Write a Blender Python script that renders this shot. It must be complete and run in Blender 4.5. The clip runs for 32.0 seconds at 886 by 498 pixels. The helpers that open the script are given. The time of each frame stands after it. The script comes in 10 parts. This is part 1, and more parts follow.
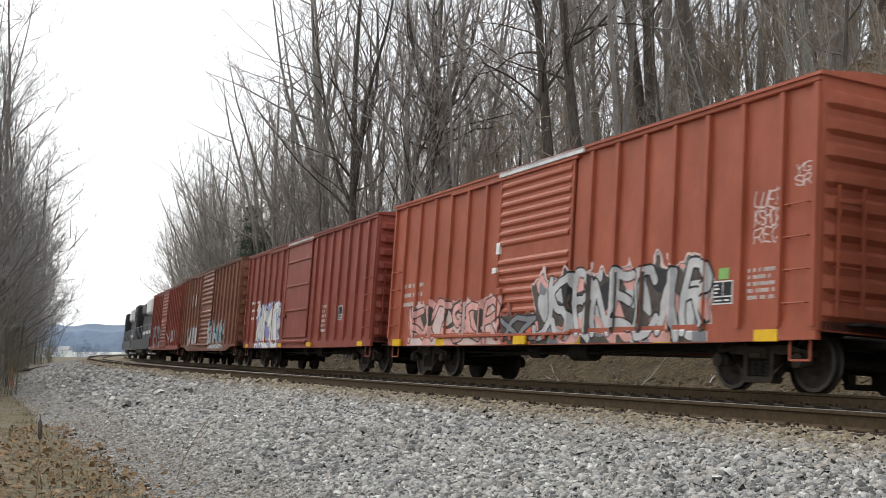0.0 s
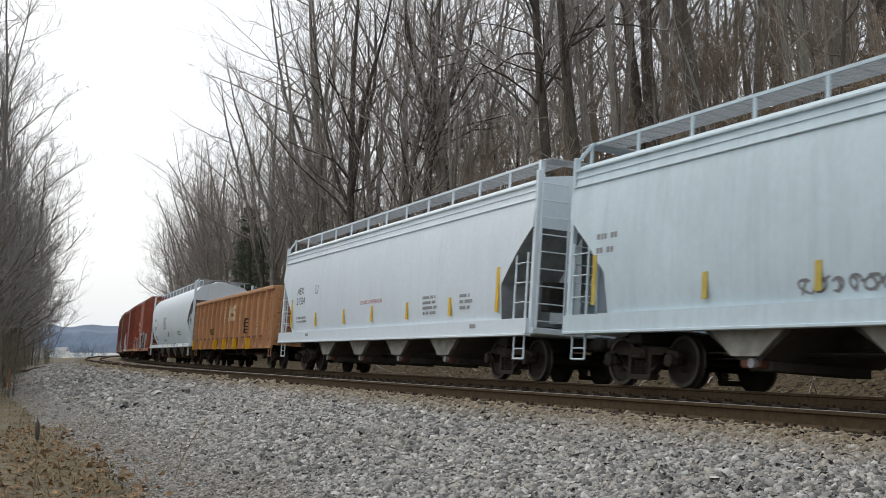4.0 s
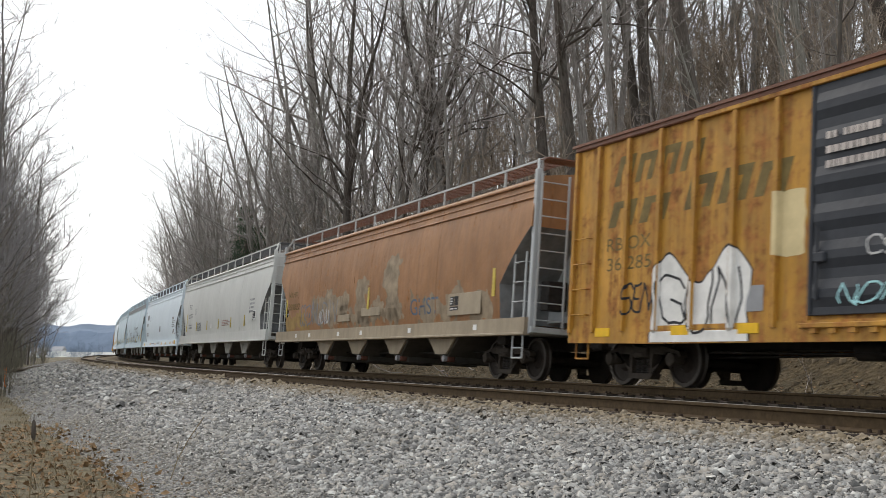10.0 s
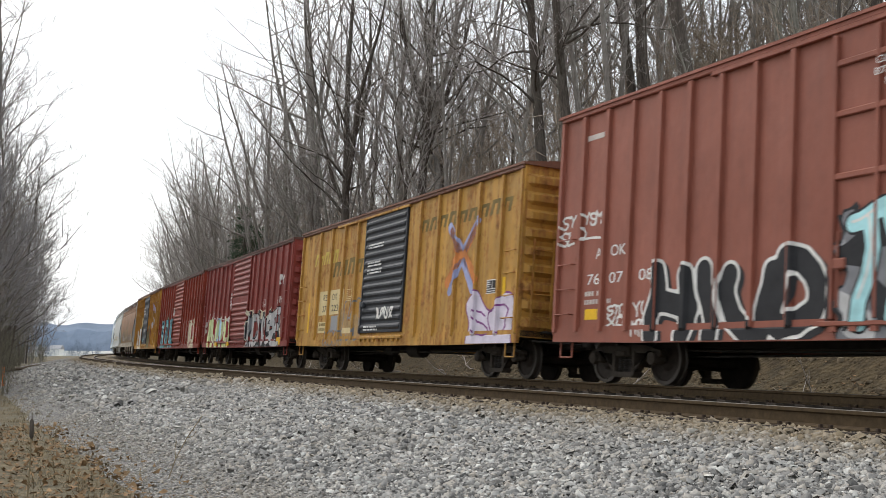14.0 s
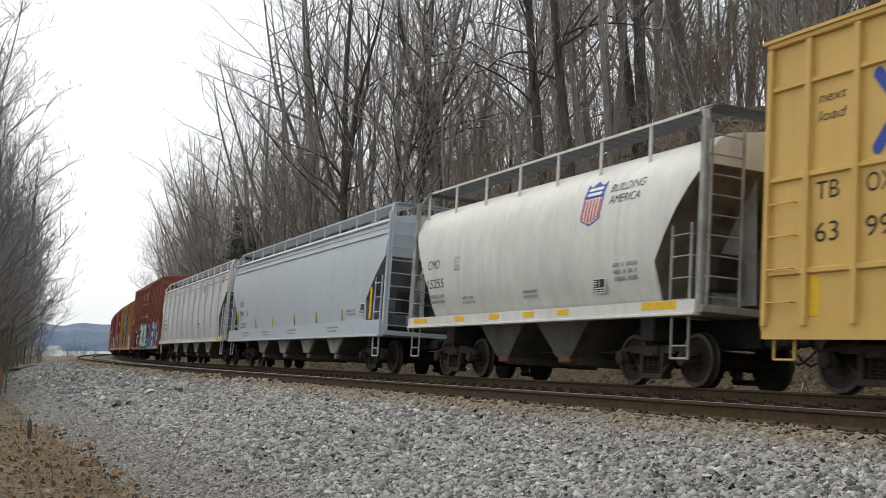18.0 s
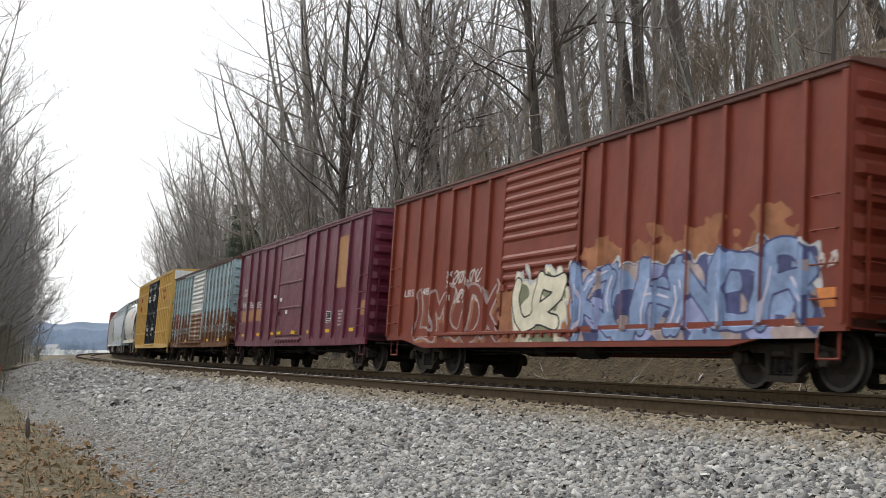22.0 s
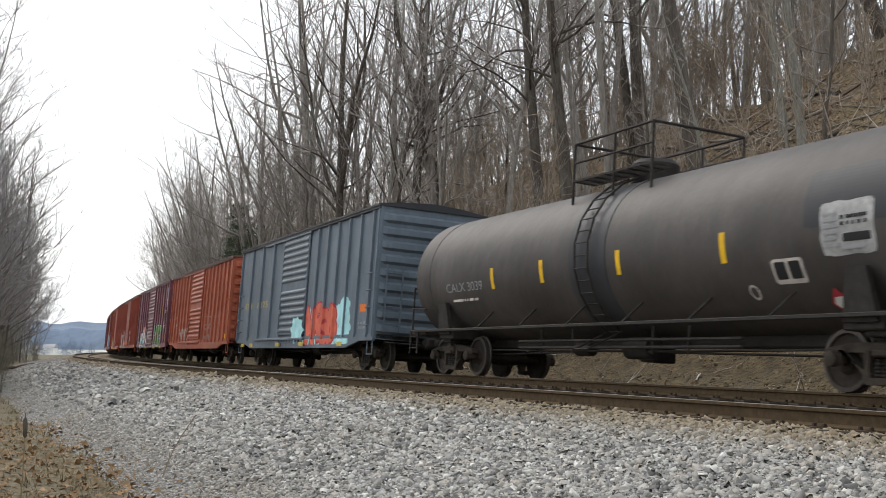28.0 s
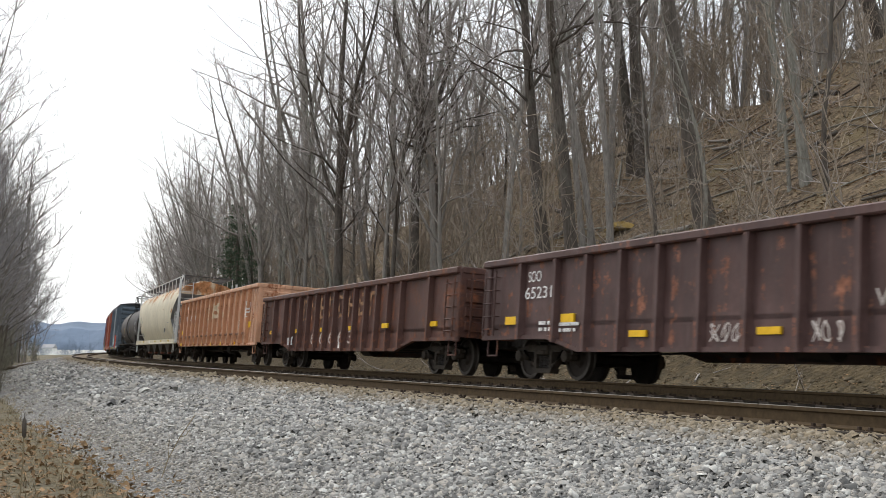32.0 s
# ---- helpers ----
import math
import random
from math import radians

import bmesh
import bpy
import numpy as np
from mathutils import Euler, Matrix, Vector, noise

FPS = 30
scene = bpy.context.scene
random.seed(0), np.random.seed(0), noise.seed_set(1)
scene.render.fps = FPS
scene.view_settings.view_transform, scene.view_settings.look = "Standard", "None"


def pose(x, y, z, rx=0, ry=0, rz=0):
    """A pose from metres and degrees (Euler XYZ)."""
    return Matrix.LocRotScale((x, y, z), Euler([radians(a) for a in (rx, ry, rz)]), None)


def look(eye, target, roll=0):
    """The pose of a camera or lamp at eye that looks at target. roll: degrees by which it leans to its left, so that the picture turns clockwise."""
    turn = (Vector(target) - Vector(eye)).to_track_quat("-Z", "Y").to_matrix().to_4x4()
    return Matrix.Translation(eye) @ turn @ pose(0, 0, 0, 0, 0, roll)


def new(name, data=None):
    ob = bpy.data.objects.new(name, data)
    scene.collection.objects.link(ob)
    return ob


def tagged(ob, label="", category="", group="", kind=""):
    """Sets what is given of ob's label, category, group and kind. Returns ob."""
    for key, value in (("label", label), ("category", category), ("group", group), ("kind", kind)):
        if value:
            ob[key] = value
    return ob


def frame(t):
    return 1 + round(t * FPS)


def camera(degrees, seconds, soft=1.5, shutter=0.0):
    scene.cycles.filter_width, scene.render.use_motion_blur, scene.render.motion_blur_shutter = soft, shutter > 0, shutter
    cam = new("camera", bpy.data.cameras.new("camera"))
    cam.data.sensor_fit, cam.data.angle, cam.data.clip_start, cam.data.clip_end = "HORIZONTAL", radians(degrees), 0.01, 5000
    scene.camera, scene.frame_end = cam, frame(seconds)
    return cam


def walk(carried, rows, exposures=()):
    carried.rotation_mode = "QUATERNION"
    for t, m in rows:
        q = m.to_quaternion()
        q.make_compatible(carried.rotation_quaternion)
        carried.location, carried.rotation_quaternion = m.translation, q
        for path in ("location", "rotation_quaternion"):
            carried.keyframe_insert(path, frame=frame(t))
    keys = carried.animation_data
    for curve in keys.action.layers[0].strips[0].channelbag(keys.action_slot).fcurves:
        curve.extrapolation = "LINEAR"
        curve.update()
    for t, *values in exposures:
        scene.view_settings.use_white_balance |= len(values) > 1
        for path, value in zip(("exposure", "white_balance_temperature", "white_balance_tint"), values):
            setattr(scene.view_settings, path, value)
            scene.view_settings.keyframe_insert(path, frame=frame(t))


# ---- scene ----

# The camera stands on a tripod beside the line and pans slowly to its right.
HC = 0.611                       # lens height over the rail heads of the far track
cam = camera(43.28, 32.0, soft=0.45, shutter=0.12)


def aim(right, up):
    """Camera pose turned by so many degrees from where it first looks."""
    a, b = radians(right), radians(5.321 + up)
    return look((0, 0, HC), (math.sin(a) * math.cos(b), math.cos(a) * math.cos(b), HC + math.sin(b)), 0.13)


walk(cam, [(0, aim(0, 0)), (1, aim(0.03, 0.03)), (2, aim(0.072, 0.04)), (3.5, aim(0.1, 0.045)), (6, aim(0.188, 0.045)),
           (8, aim(0.232, 0.043)), (9, aim(0.261, 0.015)), (11, aim(0.31, 0.01)), (13, aim(0.356, -0.015)),
           (14, aim(0.377, -0.049)), (17, aim(0.449, 0.0)), (18.5, aim(0.485, -0.043)), (20, aim(0.508, -0.043)),
           (22, aim(0.557, -0.093)), (25.5, aim(0.623, -0.145)), (27.5, aim(0.66, -0.116)), (30, aim(0.71, -0.105)),
           (32, aim(0.712, -0.102))],
     exposures=[(0, 0.54), (1, 0.37), (2, 0.12), (3, 0.18), (6, -0.05), (8.5, 0.06), (10.5, 0.45), (12, 0.5), (14, 0.48), (17, 0.15), (19, 0.3), (21, 0.45), (25, 0.53), (28, 0.56), (29, 0.52), (30, 0.4), (31, 0.38), (32, 0.57)])

# Overcast spring day: a white sky and a weak, very soft sun.
world = bpy.data.worlds.new("overcast_sky")
scene.world = world
world.use_nodes = True
wt = world.node_tree
sky = wt.nodes.new("ShaderNodeTexSky")
sky.sky_type = "NISHITA"
sky.sun_disc = False
sky.sun_elevation, sky.sun_rotation = radians(46), radians(-38)
sky.air_density, sky.dust_density = 1.0, 6.0
cloud = wt.nodes.new("ShaderNodeMix")
cloud.data_type = "RGBA"
cloud.inputs[0].default_value = 0.7
cloud.inputs[7].default_value = (9.0, 9.5, 9.95, 1)
wt.links.new(sky.outputs[0], cloud.inputs[6])
wt.links.new(cloud.outputs[2], wt.nodes["Background"].inputs[0])
wt.nodes["Background"].inputs[1].default_value = 0.115

sun = new("sun", bpy.data.lights.new("sun", "SUN"))
sun.data.energy, sun.data.angle, sun.data.color = 0.8, radians(40), (1.0, 0.985, 0.96)
sun.matrix_world = look((0, 0, 0), (0.62, -0.78, -1.05))

# ---------------------------------------------------------------- materials
def shader(name, rough=0.6, metal=0.0):
    m = bpy.data.materials.new(name)
    m.use_nodes = True
    b = m.node_tree.nodes["Principled BSDF"]
    b.inputs["Roughness"].default_value, b.inputs["Metallic"].default_value = rough, metal
    b.inputs["Specular IOR Level"].default_value = 0.2
    return m, m.node_tree, b


def node(t, kind, **given):
    n = t.nodes.new("ShaderNode" + kind)
    for k, v in given.items():
        n.inputs[k.replace("_", " ")].default_value = v
    return n


def coords(t, scale=(1, 1, 1), which="Object", shift=True):
    tc = t.nodes.new("ShaderNodeTexCoord")
    mp = t.nodes.new("ShaderNodeMapping")
    mp.inputs["Scale"].default_value = scale
    t.links.new(tc.outputs[which], mp.inputs["Vector"])
    return mp.outputs[0]


def noise_at(t, vec, scale, detail=4.0, rough=0.55):
    n = node(t, "TexNoise", Scale=scale, Detail=detail, Roughness=rough)
    t.links.new(vec, n.inputs["Vector"])
    return n.outputs["Fac"]


def ramp(t, fac, lo, hi):
    r = t.nodes.new("ShaderNodeMapRange")
    r.inputs["From Min"].default_value, r.inputs["From Max"].default_value = lo, hi
    t.links.new(fac, r.inputs["Value"])
    return r.outputs[0]


def blend(t, fac, a, b, how="MIX"):
    m = t.nodes.new("ShaderNodeMix")
    m.data_type, m.blend_type = "RGBA", how
    for sock, v in ((m.inputs[0], fac), (m.inputs[6], a), (m.inputs[7], b)):
        if isinstance(v, (int, float)):
            sock.default_value = v
        elif isinstance(v, tuple):
            sock.default_value = (*v[:3], 1)
        else:
            t.links.new(v, sock)
    return m.outputs[2]


def times(t, a, b, op="MULTIPLY"):
    m = t.nodes.new("ShaderNodeMath")
    m.operation = op
    for sock, v in ((m.inputs[0], a), (m.inputs[1], b)):
        if isinstance(v, (int, float)):
            sock.default_value = v
        else:
            t.links.new(v, sock)
    return m.outputs[0]


def bump(t, b, height, strength=0.3, dist=0.02):
    n = node(t, "Bump", Strength=strength, Distance=dist)
    t.links.new(height, n.inputs["Height"])
    t.links.new(n.outputs[0], b.inputs["Normal"])


def tone(c, f):
    return tuple(min(1.0, x * f) for x in c[:3])


PAINTS = {}


def paint(name, color, rust=0.1, fade=0.25, grime=0.25, rough=0.45, rust_color=(0.16, 0.055, 0.022), patch_z=None, soft=0.1, bands=0.0, gloss=0.16, dent=0.34):
    """Freight-car paint: faded patches, soot streaks running down, rust blooms. patch_z: rust thickens below that height."""
    if name in PAINTS:
        return PAINTS[name]
    m, t, b = shader(name, rough)
    o = coords(t)
    broad = noise_at(t, o, 0.55, 3)
    fine = noise_at(t, o, 9.0, 5)
    streak = noise_at(t, coords(t, (3.2, 3.2, 0.16)), 1.6, 5, 0.65)
    col = blend(t, ramp(t, broad, 0.3, 0.75), tone(color, 1.0 - 0.35 * fade), tuple(c + (1 - c) * 0.03 * fade for c in tone(color, 1 + 0.35 * fade)))
    col = blend(t, times(t, ramp(t, streak, 0.44, 0.7), grime), col, tuple(0.35 * c + 0.028 for c in color))
    col = blend(t, times(t, ramp(t, fine, 0.35, 0.8), 0.25), col, tone(color, 0.72))
    scuff = noise_at(t, coords(t, (1.0, 1.0, 0.55)), 2.3, 7, 0.66)
    col = blend(t, times(t, ramp(t, scuff, 0.43, 0.66), 0.25 + 0.6 * grime if rust > 0.03 else grime), col, tuple(0.55 * c + 0.012 for c in color))
    pale = noise_at(t, coords(t, (4.5, 4.5, 0.3)), 2.7, 6, 0.7)
    col = blend(t, times(t, ramp(t, pale, 0.56, 0.78), 0.6 * fade), col, tuple(0.85 * c + 0.05 for c in color))
    if rust > 0:
        spots = times(t, noise_at(t, o, 1.9, 9, 0.68), streak, "ADD")
        spots = times(t, spots, times(t, times(t, noise_at(t, o, 6.5, 6, 0.7), 0.5, "SUBTRACT"), 0.75), "ADD")
        if patch_z is not None:
            sep = t.nodes.new("ShaderNodeSeparateXYZ")
            tc = t.nodes.new("ShaderNodeTexCoord")
            t.links.new(tc.outputs["Object"], sep.inputs[0])
            rise = t.nodes.new("ShaderNodeMapRange")
            rise.inputs["From Min"].default_value, rise.inputs["From Max"].default_value = patch_z[0], patch_z[1]
            rise.inputs["To Min"].default_value, rise.inputs["To Max"].default_value = patch_z[2], patch_z[3]
            t.links.new(sep.outputs[2], rise.inputs["Value"])
            spots = times(t, spots, rise.outputs[0], "ADD")
        if bands:
            wave = noise_at(t, coords(t, (1.0, 0.0, 0.05)), 0.75, 2, 0.4)
            spots = times(t, spots, times(t, times(t, wave, 0.5, "SUBTRACT"), bands), "ADD")
        edge = 1.42 - 0.62 * rust
        mask = ramp(t, spots, edge, edge + soft)
        tint = blend(t, ramp(t, noise_at(t, o, 4.0, 7, 0.7), 0.35, 0.7), tone(rust_color, 0.7), tone(rust_color, 2.3))
        col = blend(t, mask, col, tint)
        t.links.new(times(t, times(t, mask, 0.3), rough, "ADD"), b.inputs["Roughness"])
    t.links.new(col, b.inputs["Base Color"])
    b.inputs["Specular IOR Level"].default_value = gloss
    dents = noise_at(t, coords(t, (1.0, 1.0, 0.7)), 1.7, 2, 0.45)
    bump(t, b, times(t, times(t, fine, 0.16), dents, "ADD"), dent if rust > 0.03 else 0.16, 0.075)
    PAINTS[name] = m
    return m


def plain(name, color, rough=0.6, metal=0.0, vary=0.25, scale=6.0, bumpy=0.15):
    if name in PAINTS:
        return PAINTS[name]
    m, t, b = shader(name, rough, metal)
    o = coords(t)
    f = noise_at(t, o, scale, 6, 0.6)
    g = noise_at(t, o, scale * 0.17, 3)
    col = blend(t, ramp(t, f, 0.3, 0.7), tone(color, 1 - vary), tone(color, 1 + vary))
    col = blend(t, times(t, ramp(t, g, 0.4, 0.7), vary), col, tone(color, 0.7))
    t.links.new(col, b.inputs["Base Color"])
    bump(t, b, f, bumpy, 0.01)
    PAINTS[name] = m
    return m


def ground_material():
    """Dry grass on the near side, raw dirt at the cutting's foot, leaf litter up the slope."""
    m, t, b = shader("leaf_litter_and_dirt", 0.95)
    o = coords(t)
    at = t.nodes.new("ShaderNodeAttribute")
    at.attribute_name = "zone"
    leaf = node(t, "TexVoronoi", Scale=9.0)
    t.links.new(o, leaf.inputs["Vector"])
    big = noise_at(t, o, 0.35, 5, 0.6)
    mid = noise_at(t, o, 2.6, 8, 0.68)
    rnd = t.nodes.new("ShaderNodeSeparateColor")
    t.links.new(leaf.outputs["Color"], rnd.inputs[0])
    litter = blend(t, rnd.outputs[0], (0.10, 0.07, 0.043), (0.25, 0.182, 0.118))
    litter = blend(t, ramp(t, mid, 0.42, 0.68), litter, (0.045, 0.035, 0.026))
    litter = blend(t, ramp(t, big, 0.5, 0.75), litter, (0.16, 0.122, 0.066))
    dirt = blend(t, ramp(t, mid, 0.3, 0.7), (0.03, 0.022, 0.012), (0.118, 0.088, 0.048))
    straw = blend(t, ramp(t, mid, 0.3, 0.7), (0.065, 0.052, 0.03), (0.175, 0.14, 0.082))
    straw = blend(t, ramp(t, big, 0.45, 0.65), straw, (0.145, 0.132, 0.098))
    wob = times(t, at.outputs["Fac"], times(t, times(t, mid, 0.5, "SUBTRACT"), 0.5), "ADD")
    col = blend(t, ramp(t, wob, 0.8, 1.2), straw, dirt)
    col = blend(t, ramp(t, wob, 1.7, 2.2), col, litter)
    t.links.new(col, b.inputs["Base Color"])
    bump(t, b, times(t, leaf.outputs["Distance"], mid, "ADD"), 0.7, 0.08)
    return m


def stone_material(name="crushed_stone", island=True, scale=16.0):
    m, t, b = shader(name, 0.9)
    o = coords(t)
    f = noise_at(t, o, 30.0, 6, 0.65)
    big = noise_at(t, o, 0.5, 4)
    if island:
        g = t.nodes.new("ShaderNodeNewGeometry")
        r = g.outputs["Random Per Island"]
    else:
        v = node(t, "TexVoronoi", Scale=scale)
        t.links.new(o, v.inputs["Vector"])
        sc = t.nodes.new("ShaderNodeSeparateColor")
        t.links.new(v.outputs["Color"], sc.inputs[0])
        r = sc.outputs[0]
    cr = t.nodes.new("ShaderNodeValToRGB")
    stops = ((0.0, (0.09, 0.088, 0.085)), (0.3, (0.25, 0.241, 0.226)), (0.62, (0.405, 0.393, 0.366)), (0.84, (0.37, 0.333, 0.283)), (0.93, (0.525, 0.51, 0.468)), (1.0, (0.62, 0.607, 0.565)))
    for i, (p, c) in enumerate(stops):
        e = cr.color_ramp.elements[i] if i < 2 else cr.color_ramp.elements.new(p)
        e.position, e.color = p, (*c, 1)
    t.links.new(r, cr.inputs[0])
    col = blend(t, times(t, ramp(t, f, 0.35, 0.75), 0.5), cr.outputs[0], (0.19, 0.178, 0.16))
    col = blend(t, times(t, ramp(t, big, 0.52, 0.72), 0.28), col, (0.27, 0.24, 0.19))
    if not island:
        # Cell rims darkened: shade in the gaps between stones, put into the colour.
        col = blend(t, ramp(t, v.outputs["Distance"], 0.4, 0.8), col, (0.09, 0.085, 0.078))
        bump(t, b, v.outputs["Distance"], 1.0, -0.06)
    else:
        bump(t, b, f, 0.3, 0.006)
    at = t.nodes.new("ShaderNodeAttribute")
    at.attribute_name = "brake_dust"
    col = blend(t, times(t, at.outputs["Fac"], 0.85), col, (0.215, 0.165, 0.10))
    t.links.new(col, b.inputs["Base Color"])
    return m


def bark(name, a, c):
    m, t, b = shader(name, 0.92)
    info = t.nodes.new("ShaderNodeObjectInfo")
    o = coords(t, (1, 1, 0.22))
    f = noise_at(t, o, 11.0, 7, 0.66)
    g = noise_at(t, coords(t), 0.9, 4)
    col = blend(t, ramp(t, f, 0.34, 0.68), tone(a, 0.62), c)
    col = blend(t, times(t, ramp(t, g, 0.52, 0.7), 0.45), col, (0.20, 0.205, 0.165))
    col = blend(t, times(t, info.outputs["Random"], 0.5), col, tone(a, 0.75))
    t.links.new(col, b.inputs["Base Color"])
    bump(t, b, f, 0.6, 0.03)
    return m


GROUND = ground_material()
STONE = stone_material()
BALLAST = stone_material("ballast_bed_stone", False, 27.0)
BARK = bark("grey_bark", (0.235, 0.21, 0.185), (0.355, 0.322, 0.285))
BARK_DARK = bark("dark_wet_bark", (0.085, 0.07, 0.058), (0.15, 0.126, 0.105))
BARK_PALE = bark("pale_blotched_bark", (0.18, 0.165, 0.135), (0.36, 0.34, 0.29))
TWIG = plain("twig_bark", (0.37, 0.33, 0.305), 0.9, 0, 0.25, 3.0)
TWIG_PALE = plain("budding_twig_bark", (0.26, 0.235, 0.215), 0.9, 0, 0.25, 3.0)
RAIL_SIDE = plain("rusty_rail_side", (0.062, 0.041, 0.021), 0.9, 0.0, 0.3, 14.0)
RAIL_HEAD = plain("polished_rail_head", (0.135, 0.12, 0.10), 0.55, 0.3, 0.15, 20.0, 0.03)
TIE = plain("creosoted_tie", (0.052, 0.042, 0.034), 0.95, 0, 0.4, 18.0, 0.5)
SPIKE = plain("rusty_steel", (0.06, 0.042, 0.03), 0.85, 0.2, 0.35, 30.0)
STRAW = plain("dead_grass", (0.21, 0.165, 0.10), 0.95, 0, 0.35, 2.0)
NEEDLE = plain("hemlock_needles", (0.058, 0.088, 0.05), 0.8, 0, 0.35, 1.5)
# Blue-grey of the air's haze is mixed into this base colour.
FARWOOD = plain("haze_tinted_woods", (0.15, 0.19, 0.25), 1.0, 0, 0.2, 0.02, 0.0)
STEEL = plain("grimy_black_steel", (0.030, 0.026, 0.023), 0.7, 0.15, 0.4, 7.0)
TRUCK = plain("dusty_cast_steel", (0.04, 0.032, 0.025), 0.85, 0.0, 0.4, 9.0)
WHEEL = plain("wheel_steel", (0.026, 0.020, 0.016), 0.8, 0.0, 0.35, 8.0)
TREAD = plain("worn_wheel_rim", (0.06, 0.052, 0.045), 0.45, 0.5, 0.2, 8.0)
# Grime plus painted shade for the down-facing sheets at hopper ends.
SLOPE = plain("grimy_shaded_slope_sheet", (0.22, 0.225, 0.225), 0.85, 0, 0.45, 2.0)
DUSTBAY = plain("dusty_grey_bay_paint", (0.30, 0.29, 0.26), 0.8, 0, 0.35, 3.0)
REDGATE = plain("rust_red_gate_paint", (0.14, 0.06, 0.042), 0.8, 0, 0.4, 5.0)
# Near-black colour stands in for the shade below a hopper's sill.
BAYDARK = plain("shade_dark_bay_paint", (0.075, 0.068, 0.058), 0.85, 0, 0.4, 2.0)
# Brown of road grime, which also holds painted shade of a hopper's end.
GRIMESHADE = plain("grime_and_shade_on_paint", (0.14, 0.122, 0.098), 0.85, 0, 0.5, 2.0)
WHITE = plain("white_marking", (0.72, 0.71, 0.68), 0.6, 0, 0.1, 5.0)
BLACK = plain("black_marking", (0.02, 0.02, 0.021), 0.6, 0, 0.2, 5.0)
YELLOW = plain("yellow_reflector", (0.72, 0.43, 0.015), 0.45, 0, 0.12, 6.0)
GREYTXT = plain("grey_marking", (0.27, 0.27, 0.275), 0.6, 0, 0.1, 5.0)
REDTXT = plain("red_marking", (0.50, 0.05, 0.05), 0.6, 0, 0.15, 5.0)
BLUETXT = plain("blue_marking", (0.04, 0.075, 0.30), 0.6, 0, 0.15, 5.0)
ORANGE = plain("orange_marking", (0.62, 0.15, 0.02), 0.6, 0, 0.15, 5.0)

# ---------------------------------------------------------------- mesh helpers
class Shape:
    """Collects vertices and faces of one part."""

    def __init__(self):
        self.v, self.f, self.m = [], [], []

    def add(self, verts, faces, mat=0):
        k = len(self.v)
        self.v.extend(verts)
        self.f.extend(tuple(i + k for i in f) for f in faces)
        self.m.extend([mat] * len(faces))
        return self

    def box(self, x0, x1, y0, y1, z0, z1, c=0.0, mat=0):
        """A box, with its edges cut off by c."""
        x0, x1, y0, y1, z0, z1 = min(x0, x1), max(x0, x1), min(y0, y1), max(y0, y1), min(z0, z1), max(z0, z1)
        if c <= 0:
            return self.add([(x, y, z) for x in (x0, x1) for y in (y0, y1) for z in (z0, z1)],
                            [(0, 1, 3, 2), (4, 6, 7, 5), (0, 4, 5, 1), (2, 3, 7, 6), (0, 2, 6, 4), (1, 5, 7, 3)], mat)
        lo, hi = (x0, y0, z0), (x1, y1, z1)
        verts, idx = [], {}
        for sx in (0, 1):
            for sy in (0, 1):
                for sz in (0, 1):
                    s = (sx, sy, sz)
                    for a in range(3):
                        p = [hi[i] if s[i] else lo[i] for i in range(3)]
                        for i in range(3):
                            if i != a:
                                p[i] += -c if s[i] else c
                        idx[s, a] = len(verts)
                        verts.append(tuple(p))
        faces = []
        for a in range(3):
            b, d = (a + 1) % 3, (a + 2) % 3
            for q in (0, 1):
                ring = []
                for i, j in ((0, 0), (1, 0), (1, 1), (0, 1)):
                    s = [0, 0, 0]
                    s[a], s[b], s[d] = q, i, j
                    ring.append(idx[tuple(s), a])
                faces.append(tuple(ring if q else ring[::-1]))
            for i in (0, 1):
                for j in (0, 1):
                    s0, s1 = [0, 0, 0], [0, 0, 0]
                    s0[a], s1[a] = 0, 1
                    s0[b] = s1[b] = i
                    s0[d] = s1[d] = j
                    s0, s1 = tuple(s0), tuple(s1)
                    faces.append((idx[s0, b], idx[s1, b], idx[s1, d], idx[s0, d]) if i == j else (idx[s0, d], idx[s1, d], idx[s1, b], idx[s0, b]))
        for s in ((x, y, z) for x in (0, 1) for y in (0, 1) for z in (0, 1)):
            tri = (idx[s, 0], idx[s, 1], idx[s, 2])
            faces.append(tri if sum(s) % 2 else tri[::-1])
        return self.add(verts, faces, mat)

    def sweep(self, rings, closed=True, caps=True, mat=0):
        """Skin over rings of equally many points."""
        n = len(rings[0])
        verts = [p for r in rings for p in r]
        faces = []
        for i in range(len(rings) - 1):
            for j in range(n if closed else n - 1):
                a, b = i * n + j, i * n + (j + 1) % n
                faces.append((a, b, b + n, a + n))
        if caps:
            faces.append(tuple(range(n))[::-1])
            faces.append(tuple(range((len(rings) - 1) * n, len(rings) * n)))
        return self.add(verts, faces, mat)

    def rod(self, a, b, r, sides=6, r2=None, mat=0):
        a, b = Vector(a), Vector(b)
        d = (b - a).normalized()
        u = d.orthogonal().normalized()
        w = d.cross(u)
        rings = []
        for p, q in ((a, r), (b, r if r2 is None else r2)):
            rings.append([tuple(p + (u * math.cos(k * math.tau / sides) + w * math.sin(k * math.tau / sides)) * q) for k in range(sides)])
        return self.sweep(rings, mat=mat)

    def path(self, pts, r, sides=6, mat=0):
        for a, b in zip(pts, pts[1:]):
            self.rod(a, b, r, sides, mat=mat)
        return self

